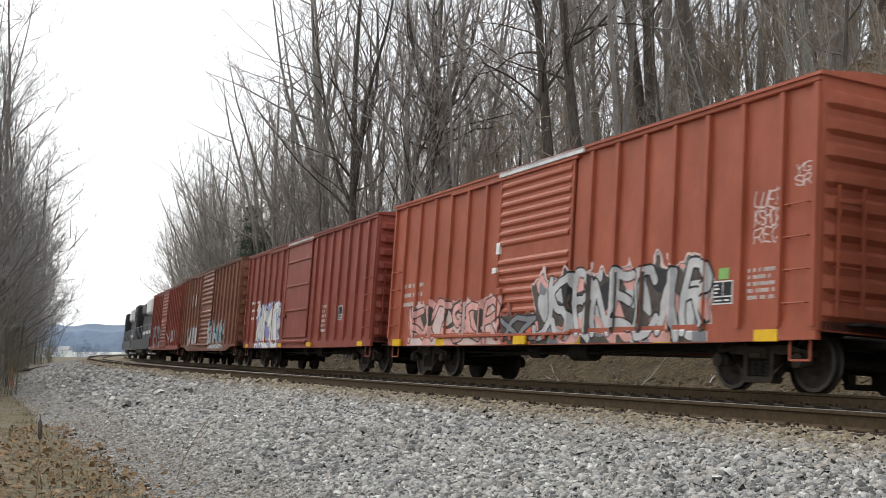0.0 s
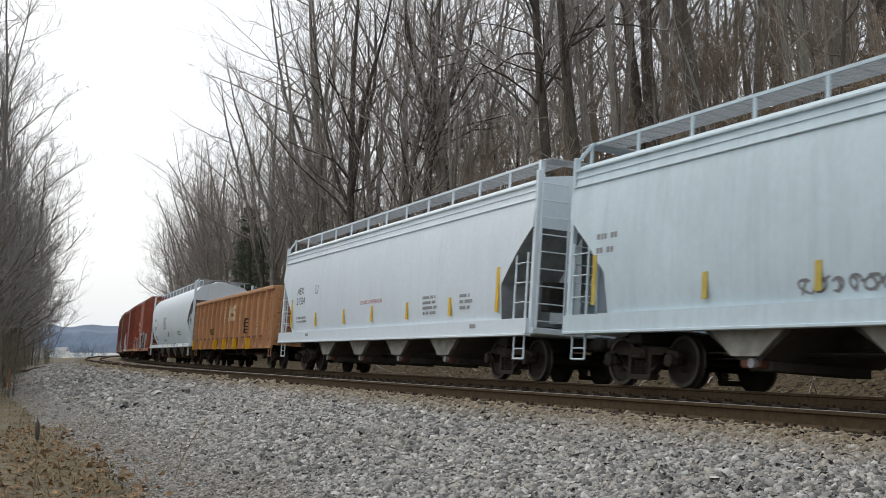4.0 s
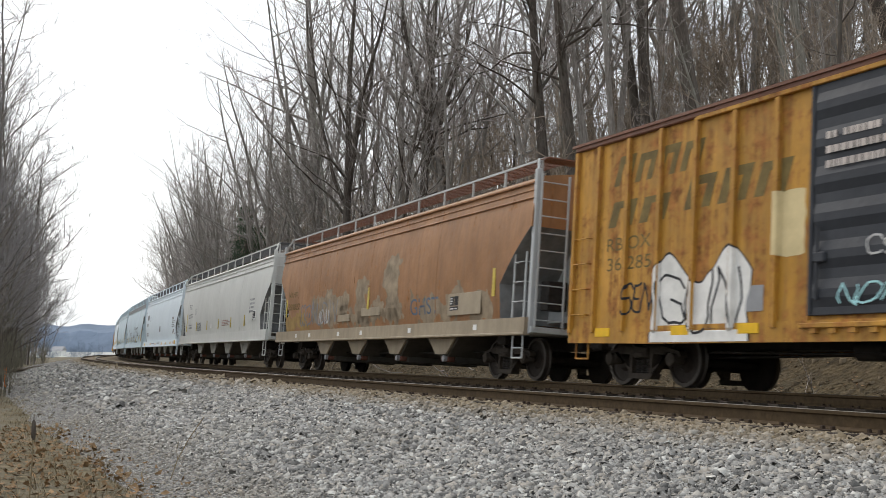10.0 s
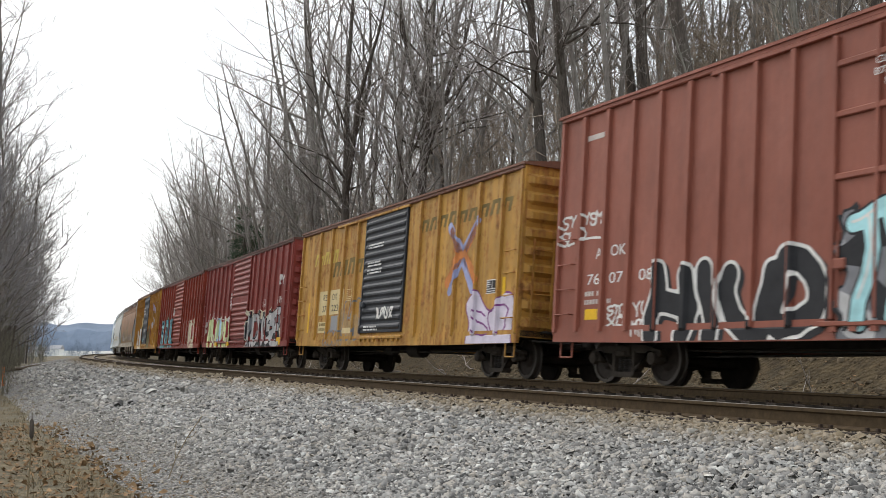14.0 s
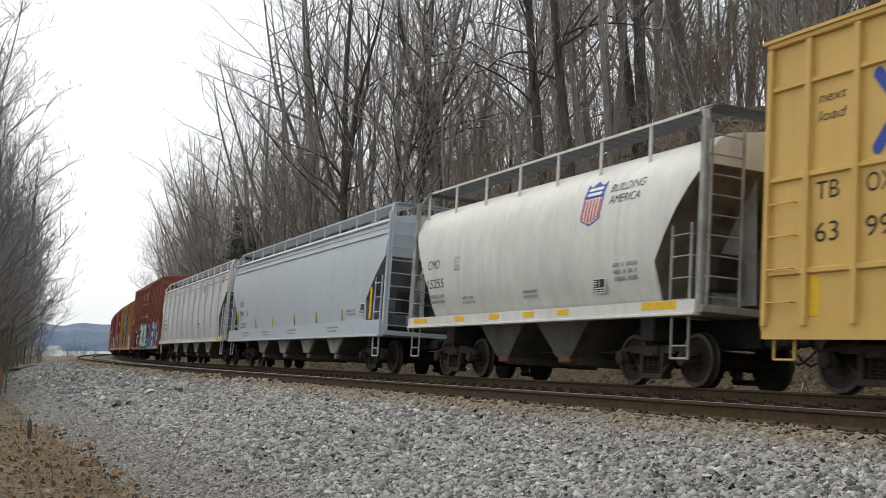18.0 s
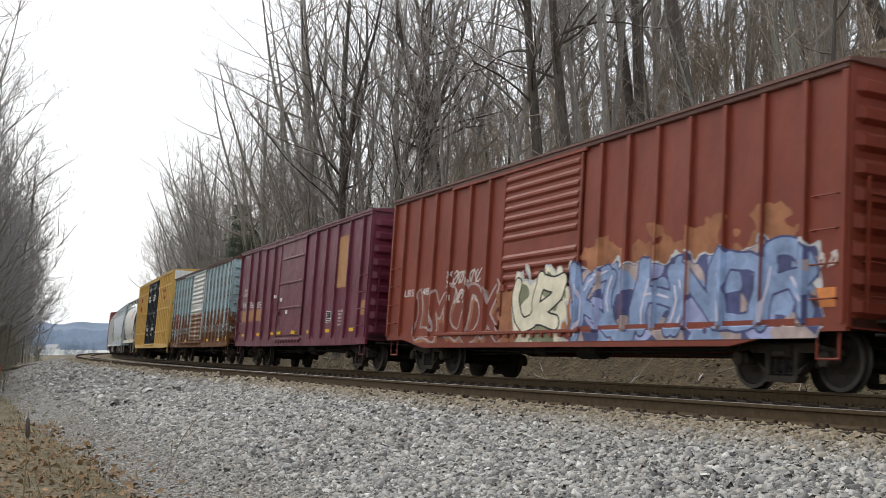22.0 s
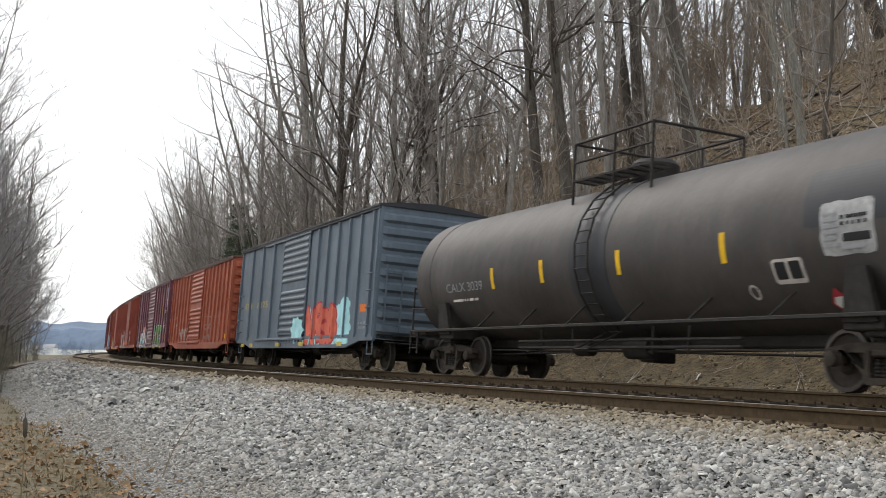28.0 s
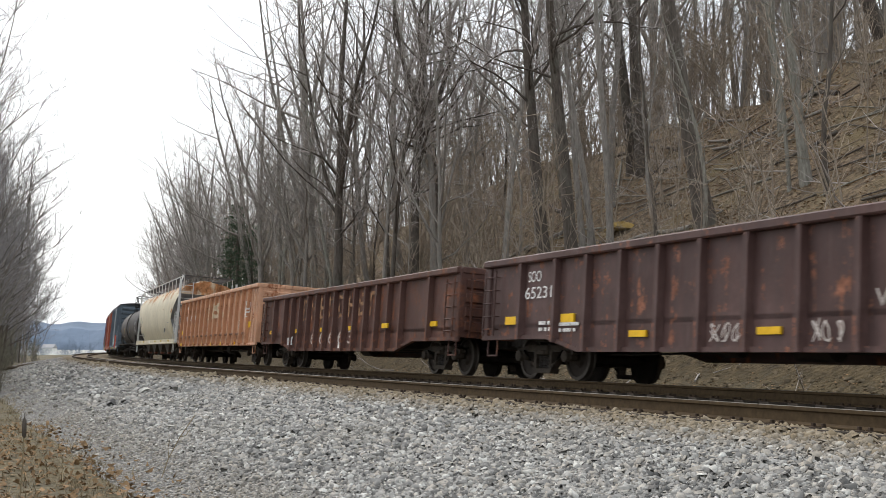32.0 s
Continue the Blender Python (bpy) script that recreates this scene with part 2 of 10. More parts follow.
    def disc(self, c, axis, prof, sides=24, mat=0):
        """A turned form: prof is (distance along the axis 'x' or 'y', radius)."""
        rings = []
        for d, r in prof:
            ring = []
            for k in range(sides):
                a, b = r * math.cos(k * math.tau / sides), r * math.sin(k * math.tau / sides)
                ring.append((c[0] + d, c[1] + a, c[2] + b) if axis == "x" else (c[0] + a, c[1] + d, c[2] - b))
            rings.append(ring)
        return self.sweep(rings, mat=mat)

    def plate(self, pts, y0, y1, mat=0):
        """A flat outline of (x, z) points with thickness from y0 to y1."""
        return self.sweep([[(x, y0, z) for x, z in pts], [(x, y1, z) for x, z in pts]], mat=mat)

    def mesh(self, name, mats, smooth=False, fix=True):
        me = bpy.data.meshes.new(name)
        me.from_pydata(self.v, [], self.f)
        for m in mats if isinstance(mats, (list, tuple)) else (mats,):
            me.materials.append(m)
        if any(self.m):
            me.polygons.foreach_set("material_index", self.m)
        if fix:
            bm = bmesh.new()
            bm.from_mesh(me)
            bmesh.ops.recalc_face_normals(bm, faces=bm.faces)
            bm.to_mesh(me)
            bm.free()
        if smooth:
            me.polygons.foreach_set("use_smooth", [True] * len(me.polygons))
            me.set_sharp_from_angle(angle=radians(38))
        me.update()
        return me


def part(name, shape, mats, parent, label="", at=None, smooth=False):
    """Links a shape, or a mesh that is already there, as one mesh under a thing or part."""
    me = shape if isinstance(shape, bpy.types.Mesh) else shape.mesh(name, mats, smooth)
    ob = new(name, me)
    ob.parent = parent
    if at is not None:
        ob.matrix_basis = at
    if label:
        tagged(ob, label)
    return ob


def thing(name, label, category, group="", kind=""):
    return tagged(new(name), label, category, group, kind)


# ---------------------------------------------------------------- the line of the tracks
X0, TH, K0, K1 = 13.83, radians(26.5), 0.001764, -8.0e-6
CANT = radians(3.99)             # the curve is banked: the outer, nearer rail is higher
SEP = 4.136                      # from the far track's middle to the near track's


S0, S1, DS = -400.0, 1500.0, 0.5
_s = np.arange(S0, S1, DS)
_k = K0 + K1 * np.clip(_s, -30, 150)
_h = np.cumsum(-_k) * DS
_h += TH - _h[np.searchsorted(_s, 0.0)]
_x, _y = np.cumsum(-np.sin(_h)) * DS, np.cumsum(np.cos(_h)) * DS
_i = np.searchsorted(_s, 0.0)
_x, _y = _x - _x[_i] + X0, _y - _y[_i]


def line(s):
    """Middle of the far track and its heading."""
    return float(np.interp(s, _s, _x)), float(np.interp(s, _s, _y)), float(np.interp(s, _s, _h))


def beside(s, n, z=0.0):
    """A point n metres from the far track's middle towards the camera's side."""
    x, y, h = line(s)
    return (x - math.cos(h) * n, y - math.sin(h) * n, z)


def sn_of(X, Y):
    """Distance along the line and offset from it, for arrays of points."""
    step = 8
    tx, ty, th, ts = _x[::step], _y[::step], _h[::step], _s[::step]
    out_s, out_n = np.empty(X.shape), np.empty(X.shape)
    for i in range(0, len(X), 4000):
        d = (X[i:i + 4000, None] - tx) ** 2 + (Y[i:i + 4000, None] - ty) ** 2
        j = d.argmin(1)
        dx, dy = X[i:i + 4000] - tx[j], Y[i:i + 4000] - ty[j]
        out_s[i:i + 4000] = ts[j] - dx * np.sin(th[j]) + dy * np.cos(th[j])
        out_n[i:i + 4000] = -(dx * np.cos(th[j]) + dy * np.sin(th[j]))
    return out_s, out_n


PROFILE_N = (-900, -400, -60, -30, -24.6, -10, -7.6, -6.3, -5.2, -4.2, 9.6, 14, 30, 60, 300)
PROFILE_Z = (45, 24, 15.0, 14.0, 13.5, 2.9, 1.25, 0.1, -0.45, -0.9, -0.86, -0.8, -0.95, -2.0, -3.0)


def lumps(X, Y, size, seed=0.0):
    """Smooth bumps without a grid."""
    a = X / size + seed * 1.7
    b = Y / size - seed * 0.9
    return (np.sin(a * 1.3 + 1.1 * np.sin(b * 0.9)) + np.sin(b * 1.7 + 1.3 * np.sin(a * 0.7 + 2.0)) + 0.6 * np.sin((a + b) * 2.3 + np.sin(a * 2.1))) / 2.6


def ground_z(X, Y):
    X, Y = np.atleast_1d(np.asarray(X, float)), np.atleast_1d(np.asarray(Y, float))
    s, n = sn_of(X, Y)
    z = np.interp(n, PROFILE_N, PROFILE_Z)
    rise = np.clip((-n - 5.5) / 8, 0, 1)
    z = z * np.where(n < -8, 1 + 0.09 * np.clip((52 - s) / 12, -0.3, 1), 1)
    z = z + rise * (0.5 * lumps(X, Y, 5.0) + 0.22 * lumps(X, Y, 1.3, 3.0) + 0.9 * lumps(X, Y, 17.0, 5.0))
    z = z + np.clip((n - 9.8) / 2, 0, 1) * (0.05 * lumps(X, Y, 0.9, 2.0) + 0.05 * lumps(X, Y, 3.3))
    return z, s, n


def bed_z(n):
    """Top of the ballast."""
    return np.interp(n, (-3.6, -2.4, -1.5, 1.6, 2.3, 3.0, 4.7, 5.0, 5.5, 6.0, 9.9, 10.5), (-0.95, -0.36, -0.29, -0.17, -0.2, -0.24, -0.11, -0.085, -0.07, -0.14, -0.83, -0.88))

# ---------------------------------------------------------------- ground, ballast, tracks
def graded(lo, a, b, hi, fine, grow):
    mid = list(np.arange(a, b, fine))
    left, right, st = [], [], fine
    x = a
    while x > lo:
        st *= grow
        x -= st
        left.append(x)
    x, st = mid[-1], fine
    while x < hi:
        st *= grow
        x += st
        right.append(x)
    return np.array(left[::-1] + mid + right)


def build_ground():
    gx, gy = graded(-4200, -38, 34, 4200, 0.62, 1.12), graded(-400, -2, 80, 4600, 0.66, 1.1)
    X, Y = np.meshgrid(gx, gy)
    X, Y = X.ravel(), Y.ravel()
    Z, s, n = ground_z(X, Y)
    w = len(gx)
    i = np.arange(len(gy) - 1)[:, None] * w + np.arange(w - 1)[None, :]
    quads = np.stack([i, i + 1, i + 1 + w, i + w], -1).reshape(-1, 4)
    me = bpy.data.meshes.new("ground")
    me.from_pydata(np.stack([X, Y, Z], -1).tolist(), [], quads.tolist())
    me.materials.append(GROUND)
    zone = np.interp(n, (-11, -8.5, -5, 9, 9.5), (2.4, 1.6, 1.0, 1.0, 0.0))
    zone = np.where(np.abs(n) > 150, 2.4, zone)
    me.attributes.new("zone", "FLOAT", "POINT").data.foreach_set("value", zone)
    me.polygons.foreach_set("use_smooth", [True] * len(me.polygons))
    tagged(new("ground", me), "brown leaf-littered slope, bare dirt bank and dry grass", "ground", kind="structure")


def build_ballast():
    ns = (-3.7, -2.9, -2.3, -1.4, 0, 1.5, 2.3, 3.0, 4.2, 4.7, 5.0, 5.25, 5.5, 6.0, 6.3, 7.2, 8.2, 9.2, 9.9, 10.5)
    ss = list(np.arange(-40, 120, 1.0)) + list(np.arange(120, 700, 5.0))
    sh = Shape()
    sh.sweep([[beside(s, n, float(bed_z(n))) for n in ns] for s in ss], closed=False, caps=False)
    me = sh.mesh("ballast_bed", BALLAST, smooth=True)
    dust = [float(np.interp(n, (5.5, 6.3), (1, 0))) for _ in ss for n in ns]
    me.attributes.new("brake_dust", "FLOAT", "POINT").data.foreach_set("value", dust)
    tagged(new("ballast_bed", me), "grey crushed-stone ballast bed under two tracks", "ballast", kind="structure")


def rail_ring(s, n, z, tilt):
    """Rail section across the line, foot to head."""
    prof = ((-0.07, -0.178), (-0.07, -0.165), (-0.012, -0.14), (-0.012, -0.05), (-0.036, -0.036), (-0.036, -0.006), (-0.026, 0.0),
            (0.026, 0.0), (0.036, -0.006), (0.036, -0.036), (0.012, -0.05), (0.012, -0.14), (0.07, -0.165), (0.07, -0.178))
    return [beside(s, n + a * math.cos(tilt) - b * math.sin(tilt), z + b * math.cos(tilt) + a * math.sin(tilt)) for a, b in prof]


def tie_mesh():
    sh = Shape().box(-0.11, 0.11, -1.3, 1.3, -0.36, -0.185, 0.012)
    return sh.mesh("tie", TIE)


def plate_mesh():
    sh = Shape().box(-0.1, 0.1, -0.18, 0.18, -0.186, -0.172, 0.004)
    for x in (-0.06, 0.06):
        for y in (-0.1, 0.1):
            sh.box(x - 0.013, x + 0.013, y - 0.02, y + 0.02, -0.175, -0.14, 0.003)
    return sh.mesh("tie_plate", SPIKE)


def build_track(name, off, z, label):
    top = tagged(new(name), label, "railway track", "pair of tracks", "structure")
    ss = list(np.arange(-40, 140, 1.5)) + list(np.arange(140, 700, 5.0))
    for side in (-0.753, 0.753):
        sh = Shape().sweep([rail_ring(s, off + side * math.cos(CANT), z + side * math.sin(CANT), CANT) for s in ss])
        n = 14
        for i in range(len(sh.f)):
            if i % n in (5, 6, 7) and i < len(sh.f) - 2:
                sh.m[i] = 1
        part("rail", sh.mesh("rail", (RAIL_SIDE, RAIL_HEAD), smooth=True), None, top)
    tie, plate = tie_mesh(), plate_mesh()
    s, rnd = 1.5, random.Random(5)
    while s < 46:
        x, y, h = line(s)
        m = Matrix.Translation(beside(s, off, z)) @ Matrix.Rotation(h + radians(90 + rnd.uniform(-0.6, 0.6)), 4, "Z") @ Matrix.Rotation(CANT, 4, "X")
        t = part("tie", tie, None, top, at=m)
        for side in (-0.753, 0.753):
            part("tie_plate", plate, None, t, at=Matrix.Translation((0, side, 0)))
        s += 0.54 + rnd.uniform(-0.02, 0.02)
    return top


build_ground()
build_ballast()
build_track("railway_track_far", 0.0, 0.0, "main track with worn steel rails under the train")
build_track("railway_track_near", SEP, 0.06, "empty track with rusty-sided shiny-topped rails on ballast")


def stone_forms(count, seed):
    """A few angular stones as vertex arrays over one face list."""
    rnd = np.random.RandomState(seed)
    base = np.array([(x * (0.8 if z > 0 else 1), y * (0.8 if z > 0 else 1), z) for x in (-0.48, 0.48) for y in (-0.48, 0.48) for z in (-0.4, 0.4)])
    faces = np.array([(0, 1, 3), (0, 3, 2), (4, 6, 7), (4, 7, 5), (0, 4, 5), (0, 5, 1), (2, 3, 7), (2, 7, 6), (1, 5, 7), (1, 7, 3)])
    forms = []
    for _ in range(count):
        v = (base + 0.11 * rnd.randn(len(base), 3)) * np.array([1.15, 0.95, 0.7]) * (1 + 0.18 * rnd.randn(3))
        nrm = rnd.randn(3)
        nrm /= np.linalg.norm(nrm)
        d = v @ nrm
        v = v - np.clip(d - 0.3, 0, 9)[:, None] * nrm
        forms.append(v)
    return forms, faces


def scatter_stones(name, s0, s1, n0, n1, density, size, seed, label):
    rnd = np.random.RandomState(seed)
    count = int((s1 - s0) * (n1 - n0) * density)
    s, n = rnd.uniform(s0, s1, count), rnd.uniform(n0, n1, count)
    keep = n < 9.75 + 0.35 * np.sin(s * 0.9) + rnd.uniform(-0.9, 0.7, count)
    s, n = s[keep], n[keep]
    count = len(s)
    h = np.interp(s, _s, _h)
    px, py = np.interp(s, _s, _x) - np.cos(h) * n, np.interp(s, _s, _y) - np.sin(h) * n
    forms, faces = stone_forms(14, seed)
    which = rnd.randint(0, 14, count)
    sz = size * np.clip(rnd.lognormal(0, 0.33, count), 0.45, 2.0) * np.interp(n, (8.6, 9.6), (1.0, 0.6))
    ang, tip, tip2 = rnd.uniform(0, 6.28, count), rnd.normal(0, 0.4, count), rnd.normal(0, 0.4, count)
    V = np.array(forms)[which] * sz[:, None, None]
    c, q = np.cos(tip)[:, None], np.sin(tip)[:, None]
    V[..., 1], V[..., 2] = V[..., 1] * c - V[..., 2] * q, V[..., 1] * q + V[..., 2] * c
    c, q = np.cos(tip2)[:, None], np.sin(tip2)[:, None]
    V[..., 0], V[..., 2] = V[..., 0] * c - V[..., 2] * q, V[..., 0] * q + V[..., 2] * c
    c, q = np.cos(ang)[:, None], np.sin(ang)[:, None]
    V[..., 0], V[..., 1] = V[..., 0] * c - V[..., 1] * q, V[..., 0] * q + V[..., 1] * c
    z = bed_z(n) + sz * rnd.uniform(-0.1, 0.3, count)
    V += np.stack([px, py, z], -1)[:, None, :]
    k = V.shape[1]
    F = (faces[None] + (np.arange(count) * k)[:, None, None]).reshape(-1, 3)
    me = bpy.data.meshes.new(name)
    nv, nf = count * k, len(F)
    me.vertices.add(nv)
    me.vertices.foreach_set("co", V.reshape(-1))
    me.loops.add(nf * 3)
    me.loops.foreach_set("vertex_index", F.reshape(-1))
    me.polygons.add(nf)
    me.polygons.foreach_set("loop_start", np.arange(nf) * 3)
    me.materials.append(STONE)
    dust = np.interp(n + rnd.normal(0, 0.12, count), (5.5, 6.3, 8.7, 9.9), (1, 0, 0, 0.45))
    me.attributes.new("brake_dust", "FLOAT", "POINT").data.foreach_set("value", np.repeat(dust, k))
    me.update(calc_edges=True)
    return tagged(new(name, me), label, "ballast", "ballast stones", "stuff")

# ---------------------------------------------------------------- running gear
MESHES = {}


def shared(key, make):
    if key not in MESHES:
        MESHES[key] = make()
    return MESHES[key]


WR = 0.44                        # wheel radius


def wheelset_mesh():
    sh = Shape()
    for q in (-1, 1):
        prof = [(-0.065, 0.15), (-0.06, 0.30), (-0.075, 0.365), (-0.07, WR + 0.025), (-0.045, WR + 0.025), (-0.03, WR), (0.065, WR - 0.005),
                (0.07, 0.375), (0.035, 0.355), (0.02, 0.2), (0.075, 0.15), (0.08, 0.08)]
        k = len(sh.f)
        sh.disc((0, q * 0.765, 0), "y", [(q * a, r) for a, r in prof], 20)
        for i in range(k, len(sh.f)):
            ring = (i - k) // 20
            if ring in (4, 5, 6):
                sh.m[i] = 1
    sh.rod((0, -1.0, 0), (0, 1.0, 0), 0.075, 10)
    return sh.mesh("wheelset", (WHEEL, TREAD), smooth=True)


def sideframe_mesh():
    """Cast side frame seen from the side, at y = 0, with the axles 0.89 m either way."""
    sh = Shape()
    t0, t1 = -0.07, 0.07
    sh.plate([(-0.62, 0.66), (0.62, 0.66), (0.70, 0.60), (0.66, 0.53), (-0.66, 0.53), (-0.70, 0.60)], t0, t1)
    for q in (-1, 1):
        sh.plate([(q * 0.60, 0.66), (q * 1.04, 0.58), (q * 1.08, 0.50), (q * 1.0, 0.46), (q * 0.60, 0.54)], t0, t1)
        sh.plate([(q * 0.82, 0.56), (q * 0.70, 0.56), (q * 0.24, 0.13), (q * 0.24, 0.26), (q * 0.40, 0.32)], t0 - 0.01, t1 + 0.01)
        sh.plate([(q * 0.34, 0.56), (q * 0.25, 0.56), (q * 0.25, 0.2), (q * 0.32, 0.2)], t0 - 0.02, t1 + 0.02)
        sh.box(q * 0.89 - 0.13, q * 0.89 + 0.13, -0.08, 0.09, 0.36, 0.54, 0.03)
        sh.disc((q * 0.89, 0, WR), "y", [(0.06, 0.115), (0.15, 0.11), (0.165, 0.08), (0.17, 0.03)], 12)
    sh.plate([(-0.36, 0.20), (0.36, 0.20), (0.30, 0.11), (-0.30, 0.11)], t0 - 0.03, t1 + 0.03)
    return sh.mesh("side_frame", TRUCK, smooth=True)


def spring_mesh():
    rings = []
    for i in range(11):
        r = 0.068 if i % 2 else 0.05
        rings.append([(r * math.cos(k * math.tau / 10), r * math.sin(k * math.tau / 10), 0.2 + i * 0.025) for k in range(10)])
    return Shape().sweep(rings).mesh("spring", STEEL, smooth=True)


def bolster_mesh():
    sh = Shape().box(-0.2, 0.2, -1.12, 1.12, 0.46, 0.66, 0.03)
    sh.box(-0.14, 0.14, -1.16, 1.16, 0.47, 0.56, 0.02)
    for x in (-0.42, 0.42):
        sh.box(x - 0.05, x + 0.05, -0.8, 0.8, 0.32, 0.42, 0.01)
    return sh.mesh("bolster", TRUCK, smooth=True)


WHEELSETS = []


def truck(car, x, near=True):
    tr = part("truck", shared("bolster", bolster_mesh), None, car, "grimy cast-steel freight truck", at=Matrix.Translation((x, 0, 0)))
    for q in (1, -1):
        part("side_frame", shared("sideframe", sideframe_mesh), None, tr, at=Matrix.Translation((0, q * 0.99, 0)) @ (Matrix.Rotation(math.pi, 4, "Z") if q < 0 else Matrix()))
        for x in (-0.15, 0.0, 0.15):
            if q > 0:
                part("spring", shared("spring", spring_mesh), None, tr, at=Matrix.Translation((x, q * 0.99, 0)))
    for d in (-0.89, 0.89):
        w = part("wheelset", shared("wheelset", wheelset_mesh), None, tr, "dark steel wheels with bright worn rims", at=Matrix.Translation((d, 0, WR)))
        WHEELSETS.append((w, car, d))
    return tr


def coupler_mesh():
    sh = Shape().box(-0.7, 0.28, -0.09, 0.09, 0.70, 0.90, 0.02)
    sh.box(0.2, 0.55, -0.17, 0.12, 0.66, 0.94, 0.05)
    sh.box(0.42, 0.66, 0.02, 0.2, 0.70, 0.90, 0.05)
    sh.path([(0.1, 0.25, 0.75), (0.35, 0.3, 0.5), (0.62, 0.22, 0.42), (0.85, 0.1, 0.46)], 0.022, 6)
    return sh.mesh("coupler", STEEL, smooth=True)


def running_gear(car, L, inset, deck, wide=1.2):
    """Trucks, couplers, centre sill and brake rigging."""
    truck(car, L / 2 - inset)
    truck(car, -L / 2 + inset)
    c = shared("coupler", coupler_mesh)
    part("coupler", c, None, car, at=Matrix.Translation((L / 2, 0, 0)))
    part("coupler", c, None, car, at=Matrix.Translation((-L / 2, 0, 0)) @ Matrix.Rotation(math.pi, 4, "Z"))
    sh = Shape().box(-L / 2 + 0.1, L / 2 - 0.1, -0.2, 0.2, 0.66, deck, 0.02)
    for u in (inset, L - inset):
        sh.box(L / 2 - u - 0.2, L / 2 - u + 0.2, -wide, wide, 0.72, deck, 0.02)
    part("centre_sill", sh, STEEL, car)
    sh = Shape()
    sh.disc((-0.9, 0.62, 0.62), "x", [(0, 0.02), (0.02, 0.2), (0.75, 0.2), (0.78, 0.02)], 14)
    sh.disc((1.1, 0.62, 0.60), "x", [(0, 0.02), (0.02, 0.13), (0.5, 0.13), (0.52, 0.02)], 12)
    sh.rod((-L / 2 + inset, 0.35, 0.5), (-0.9, 0.5, 0.56), 0.02)
    sh.rod((L / 2 - inset, 0.35, 0.5), (1.6, 0.5, 0.56), 0.02)
    sh.path([(-L / 2 + 0.4, 0.55, 0.62), (-2.0, 0.75, 0.56), (2.0, 0.75, 0.56), (L / 2 - 0.4, 0.55, 0.62)], 0.02)
    part("brake_rigging", sh, STEEL, car, smooth=True)


